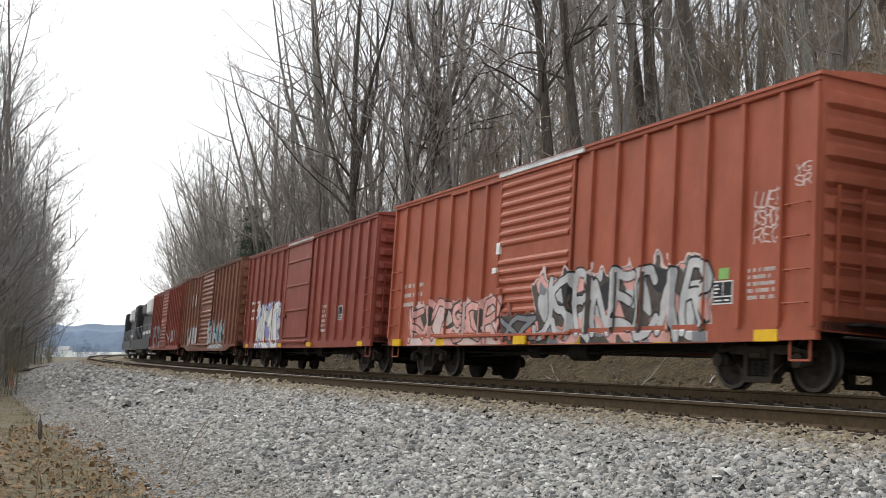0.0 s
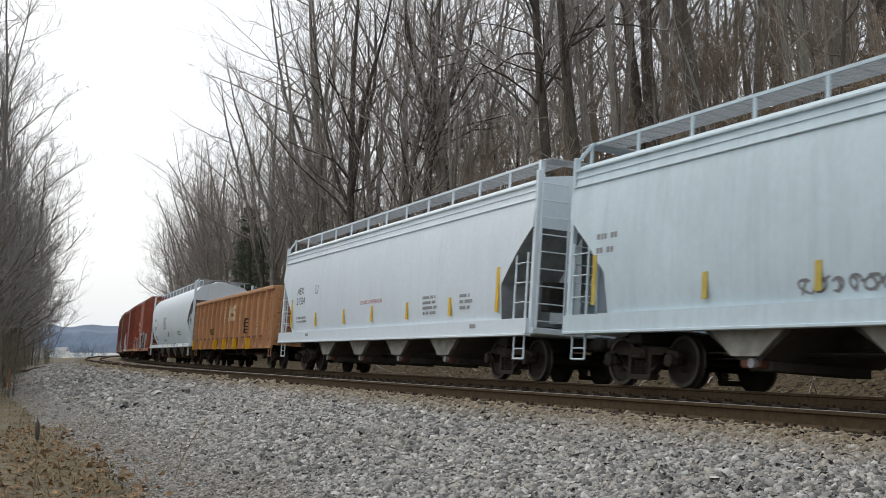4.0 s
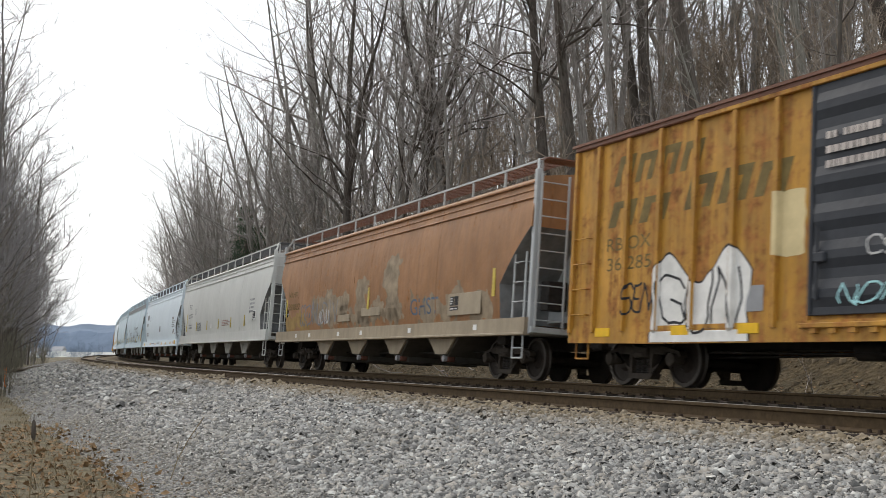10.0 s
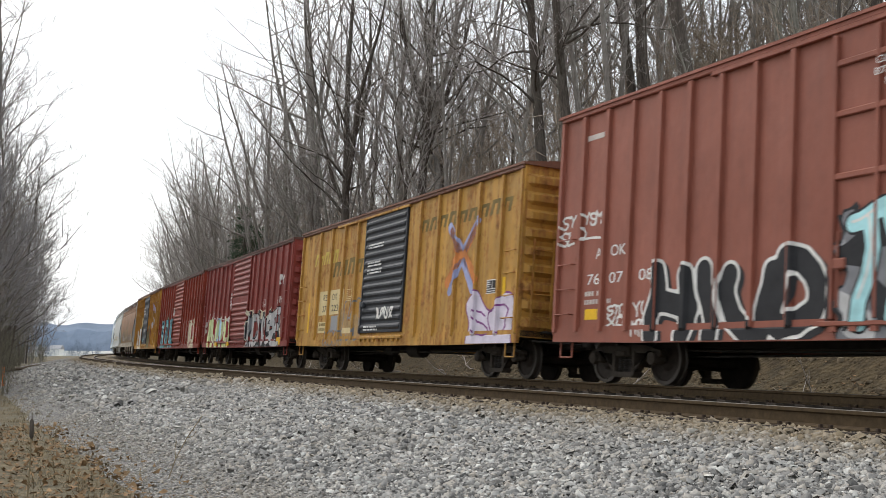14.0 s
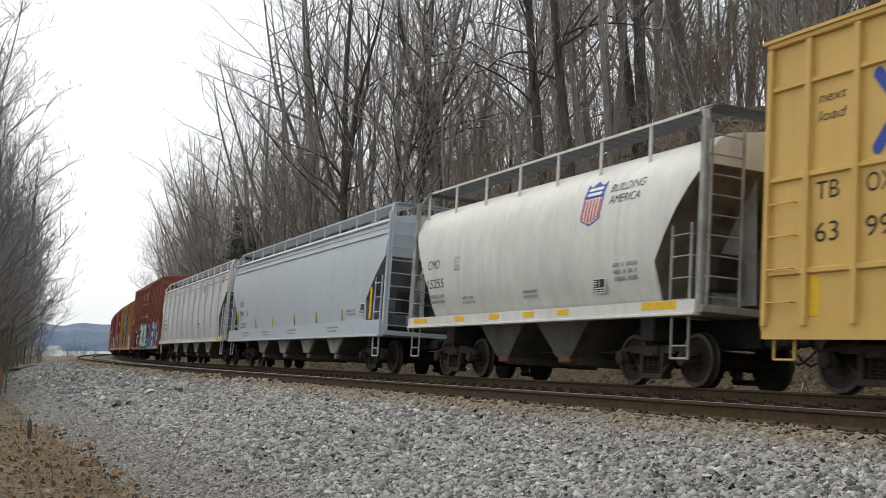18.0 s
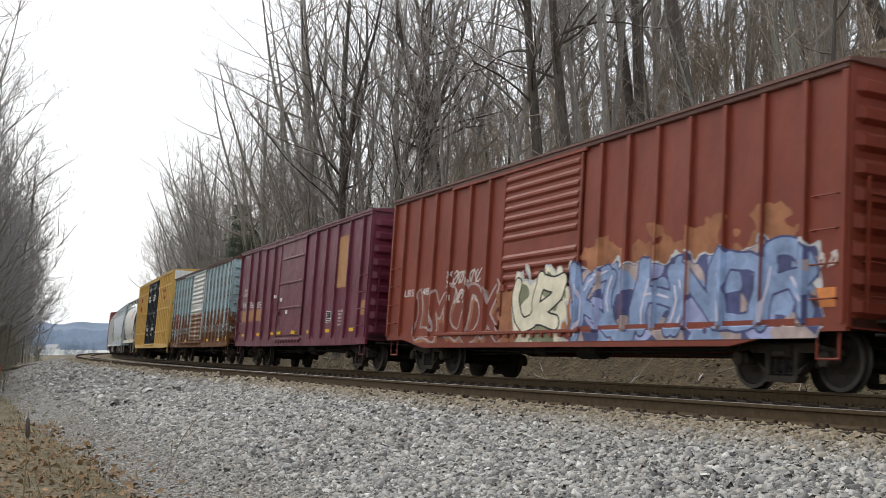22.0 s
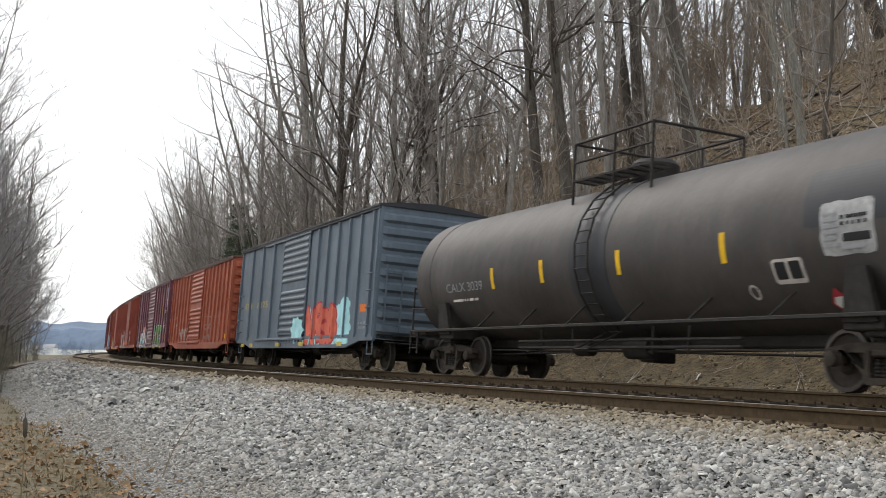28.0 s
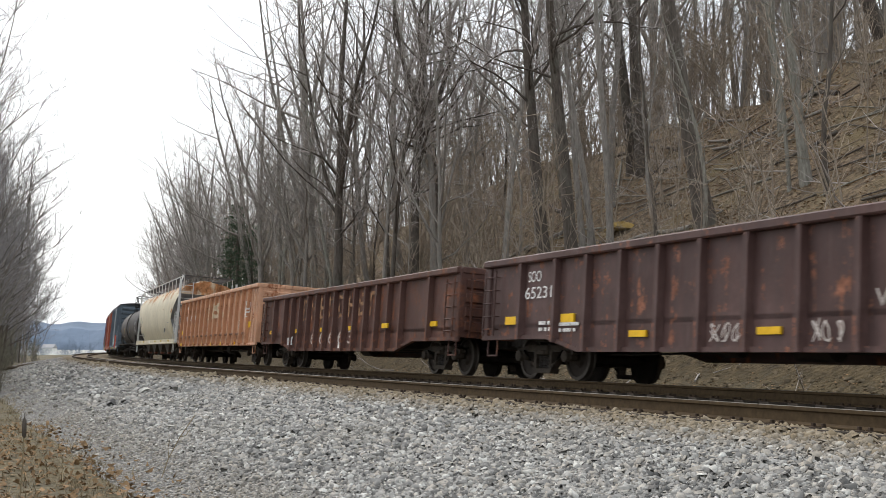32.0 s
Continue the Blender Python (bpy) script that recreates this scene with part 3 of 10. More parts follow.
# ---------------------------------------------------------------- markings
class Car:
    """One freight car: its Empty, length and the near side's surface."""

    def __init__(self, name, label, category, L, H):
        self.ob = thing(name, label, category, "cars of the freight train")
        self.L, self.H, self.ribs, self.ribw, self.ribh = L, H, [], 0.06, 0.06
        self.face = lambda u, z: 1.5
        self.door = None
        self.foot = None             # height below which posts end on the sill

    def x(self, u):
        return self.L / 2 - u

    def y(self, u, z):
        y = self.face(u, z)
        if self.door and self.door[0] < u < self.door[1]:
            return y + 0.08
        for r in self.ribs:
            if abs(u - r) < self.ribw:
                return y + self.ribh
        return y

    def rect(self, u0, z0, u1, z1, mat, name="reflector", off=0.006, label=""):
        y = max(self.face(u, z) for u in (u0, u1) for z in (z0, z1))
        sh = Shape().box(self.x(u0), self.x(u1), y - 0.01, y + off, z0, z1, 0.002)
        return part(name, sh, mat, self.ob, label)

    def frame_sign(self, u, z, w, h, name="placard", rim=None, back=None):
        """Dark data panel with a light border and light bars."""
        rim, back = rim or WHITE, back or BLACK
        p = self.rect(u, z, u + w, z + h, rim, name, 0.006, "black data panel with white border")
        y = max(self.face(a, b) for a in (u, u + w) for b in (z, z + h))
        for a, b, lo, hi in ((0.05, 0.5, 0.36, 0.94), (0.55, 0.95, 0.36, 0.94), (0.05, 0.95, 0.06, 0.3)):
            f = Shape().box(self.x(u + a * w), self.x(u + b * w), y - 0.002, y + 0.010, z + h * lo, z + h * hi)
            rows = ((0.1, 0.3, 0.78), (0.1, 0.36, 0.62), (0.1, 0.28, 0.46)) if a < 0.3 and hi > 0.5 else ((0.12, 0.5, 0.13), (0.6, 0.85, 0.13)) if hi < 0.5 else ()
            for c, d, e in rows:
                f.box(self.x(u + c * w), self.x(u + d * w), y, y + 0.0125, z + h * e, z + h * (e + 0.07), 0, 1)
            part("panel_field", f, (back, rim), p)

    def bars(self, u, z, w, h, rows, mat, seed=1, cols=(0.0, 1.0), name="stencilled_data", out=0.0):
        """Small lettering too fine to read, as bars; z is the top."""
        rnd = random.Random(seed * 31 + rows)
        sh = Shape()
        pitch = h / rows
        for r in range(rows):
            a, end = u + cols[0] * w, u + (cols[1] - rnd.random() * 0.25) * w
            zz = z - r * pitch
            tall = min(pitch * 0.56, 0.1)
            while a < end - 0.02:
                b = min(a + rnd.uniform(0.45, 1.1) * tall, end)
                y = self.face(a, zz) + out
                sh.box(self.x(a), self.x(b), y - 0.004, y + 0.005, zz - tall, zz)
                a = b + (rnd.uniform(0.25, 0.4) if rnd.random() < 0.75 else 1.3) * tall
        tagged(part(name, sh, mat, self.ob), "rows of fine stencilled lettering", kind="stuff")

    def text(self, words, u, z, h, mat, width=None, slant=0.0, name="lettering", gap=1.0, wrap=False, out=0.0):
        """Words in the built-in font; u is their left end, z their foot, h the capitals' height."""
        cu = bpy.data.curves.new("words", "FONT")
        cu.body, cu.size, cu.shear, cu.space_character = words, 1.0, slant, gap
        tmp = new("words", cu)
        me = bpy.data.meshes.new_from_object(tmp)
        bpy.data.objects.remove(tmp)
        co = np.array([v.co[:] for v in me.vertices])
        lo, hi = co.min(0), co.max(0)
        k = h / 0.73
        kx = k if width is None else width / (hi[0] - lo[0])
        for v in me.vertices:
            uu, zz = u + (v.co.x - lo[0]) * kx, z + v.co.y * k
            v.co = (self.x(uu), (self.y(uu, zz) if wrap else self.face(uu, zz)) + 0.005 + out, zz)
        me.materials.clear()
        me.materials.append(mat)
        bm = bmesh.new()
        bm.from_mesh(me)
        bmesh.ops.recalc_face_normals(bm, faces=bm.faces)
        bm.to_mesh(me)
        if h < 0.25:
            part(name, me, None, self.ob)
        else:
            left = set(bm.verts)
            for v0 in list(bm.verts):
                if v0 not in left:
                    continue
                left.discard(v0)
                heap, glyph = [v0], []
                while heap:
                    v = heap.pop()
                    glyph.append(v)
                    for e in v.link_edges:
                        w = e.other_vert(v)
                        if w in left:
                            left.discard(w)
                            heap.append(w)
                at = {v: i for i, v in enumerate(glyph)}
                rings = dict.fromkeys(f for v in glyph for f in v.link_faces)
                if rings:
                    one = bpy.data.meshes.new("letter")
                    one.from_pydata([v.co[:] for v in glyph], [], [[at[v] for v in f.verts] for f in rings])
                    one.materials.append(mat)
                    part("letter", one, None, self.ob)
        bm.free()

    def spray(self, field, u0, u1, z0, z1, mat, off, name, cell=0.05, label="", owner=None):
        """Sprayed paint: where field(u, z) > 0, laid over sheet and posts alike."""
        nu, nz = max(2, int((u1 - u0) / cell)), max(2, int((z1 - z0) / cell))
        us, zs = np.linspace(u0, u1, nu + 1), np.linspace(z0, z1, nz + 1)
        U, Z = np.meshgrid(us, zs)
        F = field(U, Z)
        Y = np.array([self.y(a, zs[0]) for a in us])
        verts, faces, known = [], [], {}
        curved = self.face(u0, z0) != self.face(u0, z1)
        for j in range(nz):
            for i in range(nu):
                q = ((j, i), (j, i + 1), (j + 1, i + 1), (j + 1, i))
                f = [F[a] for a in q]
                if max(f) <= 0:
                    continue
                poly = []
                for k in range(4):
                    a, b = q[k], q[(k + 1) % 4]
                    fa, fb = f[k], f[(k + 1) % 4]
                    if fa > 0:
                        poly.append((U[a], Z[a]))
                    if (fa > 0) != (fb > 0):
                        w = fa / (fa - fb)
                        poly.append((U[a] + (U[b] - U[a]) * w, Z[a] + (Z[b] - Z[a]) * w))
                if len(poly) < 3:
                    continue
                ring = []
                for a, b in poly:
                    key = (round(a, 4), round(b, 4))
                    if key not in known:
                        y = self.face(a, b) if curved else Y[i] + (Y[i + 1] - Y[i]) * (a - us[i]) / (us[i + 1] - us[i])
                        if self.foot and b < self.foot:
                            y = self.face(a, b) + 0.027
                        known[key] = len(verts)
                        verts.append((self.x(a), y + off, b))
                    if known[key] not in ring:
                        ring.append(known[key])
                if len(ring) > 2:
                    faces.append(tuple(ring))
        if not faces:
            return None
        top = None
        for group in islands(faces):
            sh, k = Shape(), {}
            for i in group:
                sh.f.append(tuple(k.setdefault(j, len(k)) for j in faces[i]))
            sh.v = [verts[j] for j in k]
            sh.m = [0] * len(sh.f)
            ob = part(name, sh.mesh(name, mat, fix=False), None, owner or self.ob, label)
            top = top or ob
        return top


def islands(faces):
    """Faces sorted into groups that share corners; the smallest crumbs are left out."""
    boss = {}
    def root(a):
        while boss.setdefault(a, a) != a:
            boss[a] = boss[boss[a]]
            a = boss[a]
        return a
    for f in faces:
        for q in f[1:]:
            boss[root(q)] = root(f[0])
    groups = {}
    for i, f in enumerate(faces):
        groups.setdefault(root(f[0]), []).append(i)
    groups = sorted(groups.values(), key=len, reverse=True)
    return [g for n, g in enumerate(groups) if n == 0 or (len(g) > 3 and n < 14)]


def stroke_field(strokes, wid):
    """Distance inside thick strokes, each a run of (u, z) points."""
    def f(U, Z):
        best = np.full(U.shape, 1e9)
        for pts in strokes:
            for (a, b), (c, d) in zip(pts, pts[1:]):
                du, dz = c - a, d - b
                t = np.clip(((U - a) * du + (Z - b) * dz) / (du * du + dz * dz + 1e-9), 0, 1)
                best = np.minimum(best, np.hypot(U - a - t * du, Z - b - t * dz))
        return wid - best
    return f


def bubble_strokes(u0, u1, z0, z1, count, rnd, lean=0.08):
    """Abstract interlocking sweeps and loops side by side."""
    w, h = (u1 - u0) / count, z1 - z0
    out = []
    for i in range(count):
        mid = u0 + (i + 0.5) * w
        ph, turns = rnd.uniform(0, 6.28), rnd.choice((0.55, 0.75, 0.9, 1.15))
        a, b = 0.46 * w * rnd.uniform(0.6, 1.05), 0.38 * h * rnd.uniform(0.8, 1.05)
        skew = rnd.uniform(-0.25, 0.35)
        sweep = []
        for k in range(9):
            t = ph + turns * 6.28 * k / 8
            x, y = a * math.cos(t), b * math.sin(t * (1 if i % 3 else 0.8))
            sweep.append((mid + x + skew * y + lean * y, (z0 + z1) / 2 + y))
        out.append(sweep)
        q = rnd.uniform(-0.4, 0.4) * w
        out.append([(mid + q - 0.2 * w, z0 + 0.12 * h), (mid + q * 0.3 + rnd.uniform(-0.1, 0.1) * w, z0 + rnd.uniform(0.4, 0.6) * h), (mid - q + 0.2 * w, z1 - rnd.uniform(0.06, 0.25) * h)])
    return out


GLYPHS = dict(A="00 26 40/13 33", B="00 06 36 45 44 33 03/33 42 41 30 00", C="45 36 16 05 01 10 30 41", D="00 06 26 45 41 20 00", E="46 06 00 40/03 33",
              F="46 06 00/03 33", G="45 36 16 05 01 10 30 41 43 23", H="00 06/40 46/03 43", I="20 26", J="46 41 30 10 01", K="00 06/46 03 40", L="06 00 40",
              M="00 06 23 46 40", N="00 06 40 46", O="16 05 01 10 30 41 45 36 16", P="00 06 36 45 44 33 03", R="00 06 36 45 44 33 03/23 40",
              S="45 36 16 05 04 13 33 42 41 30 10 01", T="06 46/26 20", U="06 01 10 30 41 46", V="06 20 46", W="06 10 24 30 46", X="00 46/06 40",
              Y="06 23 46/23 20", Z="06 46 00 40")


def letter_strokes(word, u0, u1, z0, z1, rnd, lean=0.05):
    """Strokes of sprayed letters side by side, each a little turned and stretched."""
    w, h = (u1 - u0) / len(word), z1 - z0
    out = []
    for i, ch in enumerate(word):
        if ch == " ":
            continue
        tall, drop, skew, wide = rnd.uniform(0.85, 1.05), rnd.uniform(-0.06, 0.06), lean + rnd.uniform(-0.12, 0.12), rnd.uniform(0.74, 0.94)
        for run in GLYPHS[ch].split("/"):
            pts = []
            for q in run.split():
                a, b = int(q[0]) / 4 - 0.5, int(q[1]) / 6 - 0.5
                pts.append((u0 + (i + 0.5) * w + a * w * wide + skew * b * h + rnd.uniform(-0.03, 0.03) * w, (z0 + z1) / 2 + (b * tall + drop) * h))
            out.append(pts)
    ph = rnd.uniform(0, 6)
    drawn = []
    for pts in out:
        fine = []
        for (a, b), (c, d) in zip(pts, pts[1:]):
            fine += [(a + (c - a) * k / 4, b + (d - b) * k / 4) for k in range(4)]
        fine.append(pts[-1])
        drawn.append([(a + 0.1 * w * math.sin(b / h * 5.3 + a * 2.1 + ph), b + 0.07 * h * math.sin(a / w * 3.7 + b * 1.7 + ph)) for a, b in fine])
    return drawn


def wild(car, u0, u1, z0, z1, back, edge, mats, accents, word, seed, wid=0.07, label="jagged sprayed graffiti piece", rim=0.055):
    """A wild-style piece: a spiky cloud with an edge, blotches of colour, and outlined letters over it."""
    rnd = random.Random(seed)
    def spiky(inset):
        def f(U, Z):
            d = np.minimum(np.minimum(U - u0, u1 - U), np.minimum(Z - z0 + 0.4, z1 - Z))
            return d + 0.16 * lumps(U, Z, 0.2, seed) + 0.13 * lumps(U, Z * 0.6, 0.085, seed + 4) - inset
        return f
    lo = 0.69 if car.foot else z0 - 0.1
    top = car.spray(spiky(0.0), u0 - 0.4, u1 + 0.4, lo, z1 + 0.4, edge, 0.004, "graffiti", label=label)
    car.spray(spiky(rim), u0 - 0.4, u1 + 0.4, lo, z1 + 0.4, back, 0.006, "backing", owner=top)
    for k, m in enumerate(accents):
        g = spiky(0.08)
        car.spray(lambda U, Z: np.minimum(g(U, Z), 0.5 * lumps(U, Z, 0.3, seed + 7 * k + 2) - 0.12), u0, u1, lo, z1 + 0.2, m, 0.008 + 0.001 * k, "blotch", owner=top)
    st = letter_strokes(word, u0 + 0.1, u1 - 0.1, z0 + 0.1, z1 - 0.12, rnd)
    car.spray(stroke_field(st, wid + 0.035), u0 - 0.2, u1 + 0.2, lo, z1 + 0.2, mats[1], 0.011, "letter_outline", 0.035, owner=top)
    car.spray(stroke_field(st, wid), u0 - 0.2, u1 + 0.2, lo, z1 + 0.2, mats[0], 0.013, "letter_fill", 0.035, owner=top)
    if len(mats) > 2:
        car.spray(stroke_field([[(a - 0.02, b + 0.02) for a, b in q[:4]] for q in st], 0.02), u0 - 0.2, u1 + 0.2, lo, z1 + 0.2, mats[2], 0.015, "highlight", 0.03, owner=top)
    return top


def blob(car, u0, u1, z0, z1, fill, ink, words, seed, label):
    """A filled bubble shape with an inked edge and inked strokes inside."""
    f = lambda U, Z: 1.0 * np.minimum(np.minimum(U - u0, u1 - U), np.minimum(Z - z0 + 0.3, z1 - Z + 0.25 * np.sin((U - u0) * 4.2))) + 0.1 * lumps(U, Z, 0.28, seed)
    lo = 0.69
    top = car.spray(f, u0 - 0.3, u1 + 0.3, lo, z1 + 0.4, ink, 0.004, "graffiti", 0.04, label)
    car.spray(lambda U, Z: f(U, Z) - 0.04, u0 - 0.3, u1 + 0.3, lo, z1 + 0.4, fill, 0.007, "fill", 0.04, owner=top)
    rnd = random.Random(seed)
    car.spray(stroke_field(letter_strokes(words, u0 + 0.2, u1 - 0.2, z0 + 0.1, z1 - 0.15, rnd), 0.022), u0, u1, lo, z1 + 0.2, ink, 0.01, "ink_line", 0.028, owner=top)
    return top


def graffiti(car, u0, u1, z0, z1, count, fill, rim, seed, thick=0.15, cloud=None, shine=None, label="sprayed graffiti lettering", shadow=None, inner=None, word=None):
    """A piece: cloud behind, drop shadow, rim, fill, speckles and highlights in layers, one part with its layers."""
    rnd = random.Random(seed)
    st = letter_strokes(word, u0, u1, z0, z1, rnd) if word else bubble_strokes(u0, u1, z0, z1, count, rnd)
    body = stroke_field(st, thick)
    top = None
    pad = 0.45
    lo = max(z0 - pad, 0.69)
    off = 0.004
    if cloud:
        def puff(U, Z):
            d = np.minimum(np.minimum(U - u0 + 0.3, u1 + 0.3 - U), np.minimum(Z - z0 + 0.25, z1 + 0.2 - Z))
            return d * 0.9 + 0.22 * lumps(U, Z, 0.23, seed) + 0.12 * lumps(U, Z, 0.08, seed + 3) - 0.1
        top = car.spray(puff, u0 - pad, u1 + pad, lo, z1 + pad, cloud, off, "graffiti", label=label)
    elif shadow:
        top = car.spray(stroke_field([[(a + 0.09, b - 0.07) for a, b in q] for q in st], thick + 0.06), u0 - pad, u1 + pad, lo, z1 + pad, shadow, off, "graffiti", label=label)
    off += 0.003
    r = car.spray(stroke_field(st, thick + 0.055), u0 - pad, u1 + pad, lo, z1 + pad, rim, off, "graffiti" if top is None else "outline", label=label if top is None else "", owner=top)
    top = top or r
    off += 0.003
    car.spray(body, u0 - pad, u1 + pad, lo, z1 + pad, fill, off, "fill", owner=top)
    if inner:
        off += 0.003
        car.spray(lambda U, Z: np.minimum(body(U, Z) - 0.02, 0.35 * lumps(U, Z, 0.33, seed + 1) - 0.02), u0 - pad, u1 + pad, lo, z1 + pad, inner, off, "inner_colour", owner=top)
    if shine:
        off += 0.003
        car.spray(stroke_field([[(a - 0.04, b + 0.05) for a, b in q[:3]] for q in st], 0.022), u0 - pad, u1 + pad, lo, z1 + pad, shine, off, "highlight", owner=top)
    return top


def tag(car, u0, u1, z0, z1, mat, seed, wid=0.022, rows=1, cell=0.03, word=None):
    """A quick one-line scrawl."""
    rnd = random.Random(seed)
    st = []
    h = (z1 - z0) / rows
    if word:
        lines = word.split("/")
        rows = len(lines)
        for r, text in enumerate(lines[::-1]):
            st += letter_strokes(text, u0, u1, z0 + r * (z1 - z0) / rows, z0 + (r + 0.86) * (z1 - z0) / rows, rnd, 0.12)
    for r in range(0 if word else rows):
        st += bubble_strokes(u0 + rnd.uniform(0, 0.1), u1 - rnd.uniform(0, 0.1), z0 + r * h, z0 + (r + 0.92) * h, max(3, int((u1 - u0) / 0.3)), rnd, 0.2)
    car.spray(stroke_field(st, wid), u0 - 0.2, u1 + 0.2, z0 - 0.1, z1 + 0.1, mat, 0.005, "graffiti_tag", cell=cell, label="thin sprayed scrawl")


def patch(car, u0, u1, z0, z1, mat, seed, rough=0.12, name="paint_patch", label="", off=0.003):
    def f(U, Z):
        d = np.minimum(np.minimum(U - u0, u1 - U), np.minimum(Z - z0, z1 - Z))
        return d + rough * lumps(U, Z, 0.3, seed) + 0.5 * rough * lumps(U, Z, 0.09, seed + 2)
    return car.spray(f, u0 - 0.3, u1 + 0.3, max(0.69, z0 - 0.3), z1 + 0.3, mat, off, name, label=label)


# ---------------------------------------------------------------- boxcars
def ladder(car, x, y, z0, z1, w, rungs, mat, axis="x", out=0.09, name="ladder", stiles=True):
    """Grab irons or a ladder on a side ('x': its rungs run along the car) or an end ('y')."""
    sh = Shape()
    r = 0.013
    for i in range(rungs):
        if not stiles:
            sh = Shape()
        z = z0 + (z1 - z0) * (i + 0.5) / rungs
        if axis == "x":
            sh.path([(x - w / 2, y, z), (x - w / 2, y + out, z), (x + w / 2, y + out, z), (x + w / 2, y, z)], r)
        else:
            sh.path([(x, y - w / 2, z), (x + out, y - w / 2, z), (x + out, y + w / 2, z), (x, y + w / 2, z)], r)
        if not stiles:
            part(name, sh, mat, car.ob)
    if stiles:
        for q in (-1, 1):
            if axis == "x":
                sh.box(x + q * w / 2 - 0.02, x + q * w / 2 + 0.02, y + out - 0.03, y + out, z0, z1)
            else:
                sh.box(x + out - 0.03, x + out, y + q * w / 2 - 0.02, y + q * w / 2 + 0.02, z0, z1)
        part(name, sh, mat, car.ob)


def stirrup(car, u, mat, y=1.45, z=0.72):
    x = car.x(u)
    sh = Shape().path([(x - 0.2, y, z + 0.05), (x - 0.2, y, z - 0.3), (x + 0.2, y, z - 0.3), (x + 0.2, y, z + 0.05)], 0.018)
    part("stirrup_step", sh, mat, car.ob)


def end_wall(car, x, out, z0, z1, mat, waves=9, top=None):
    """Corrugated steel end with its ribs across."""
    W = 1.47
    prof = [(z0, 0.0)]
    step = (z1 - z0 - 0.25) / waves
    for i in range(waves):
        a = z0 + 0.12 + i * step
        prof += [(a + step * 0.06, 0.0), (a + step * 0.25, 0.085), (a + step * 0.62, 0.085), (a + step * 0.8, 0.0)]
    prof.append((z1, 0.0))
    sh = Shape()
    front = [[(x + out * (d + 0.0), y, z) for z, d in prof] for y in (-W, -W + 0.12)]
    front = [[(x, -W, z) for z, d in prof], [(x + out * d, -W + 0.14, z) for z, d in prof], [(x + out * d, W - 0.14, z) for z, d in prof], [(x, W, z) for z, d in prof]]
    sh.sweep(front, closed=False, caps=False)
    sh.box(x - out * 0.06, x - out * 0.02, -W, W, z0, z1)
    if top:
        sh.add([(x, -W, z1), (x, W, z1), (x, W * 0.5, z1 + top * 0.75), (x, 0, z1 + top), (x, -W * 0.5, z1 + top * 0.75)], [(0, 1, 2, 3, 4)])
    return part("end_wall", sh, mat, car.ob)


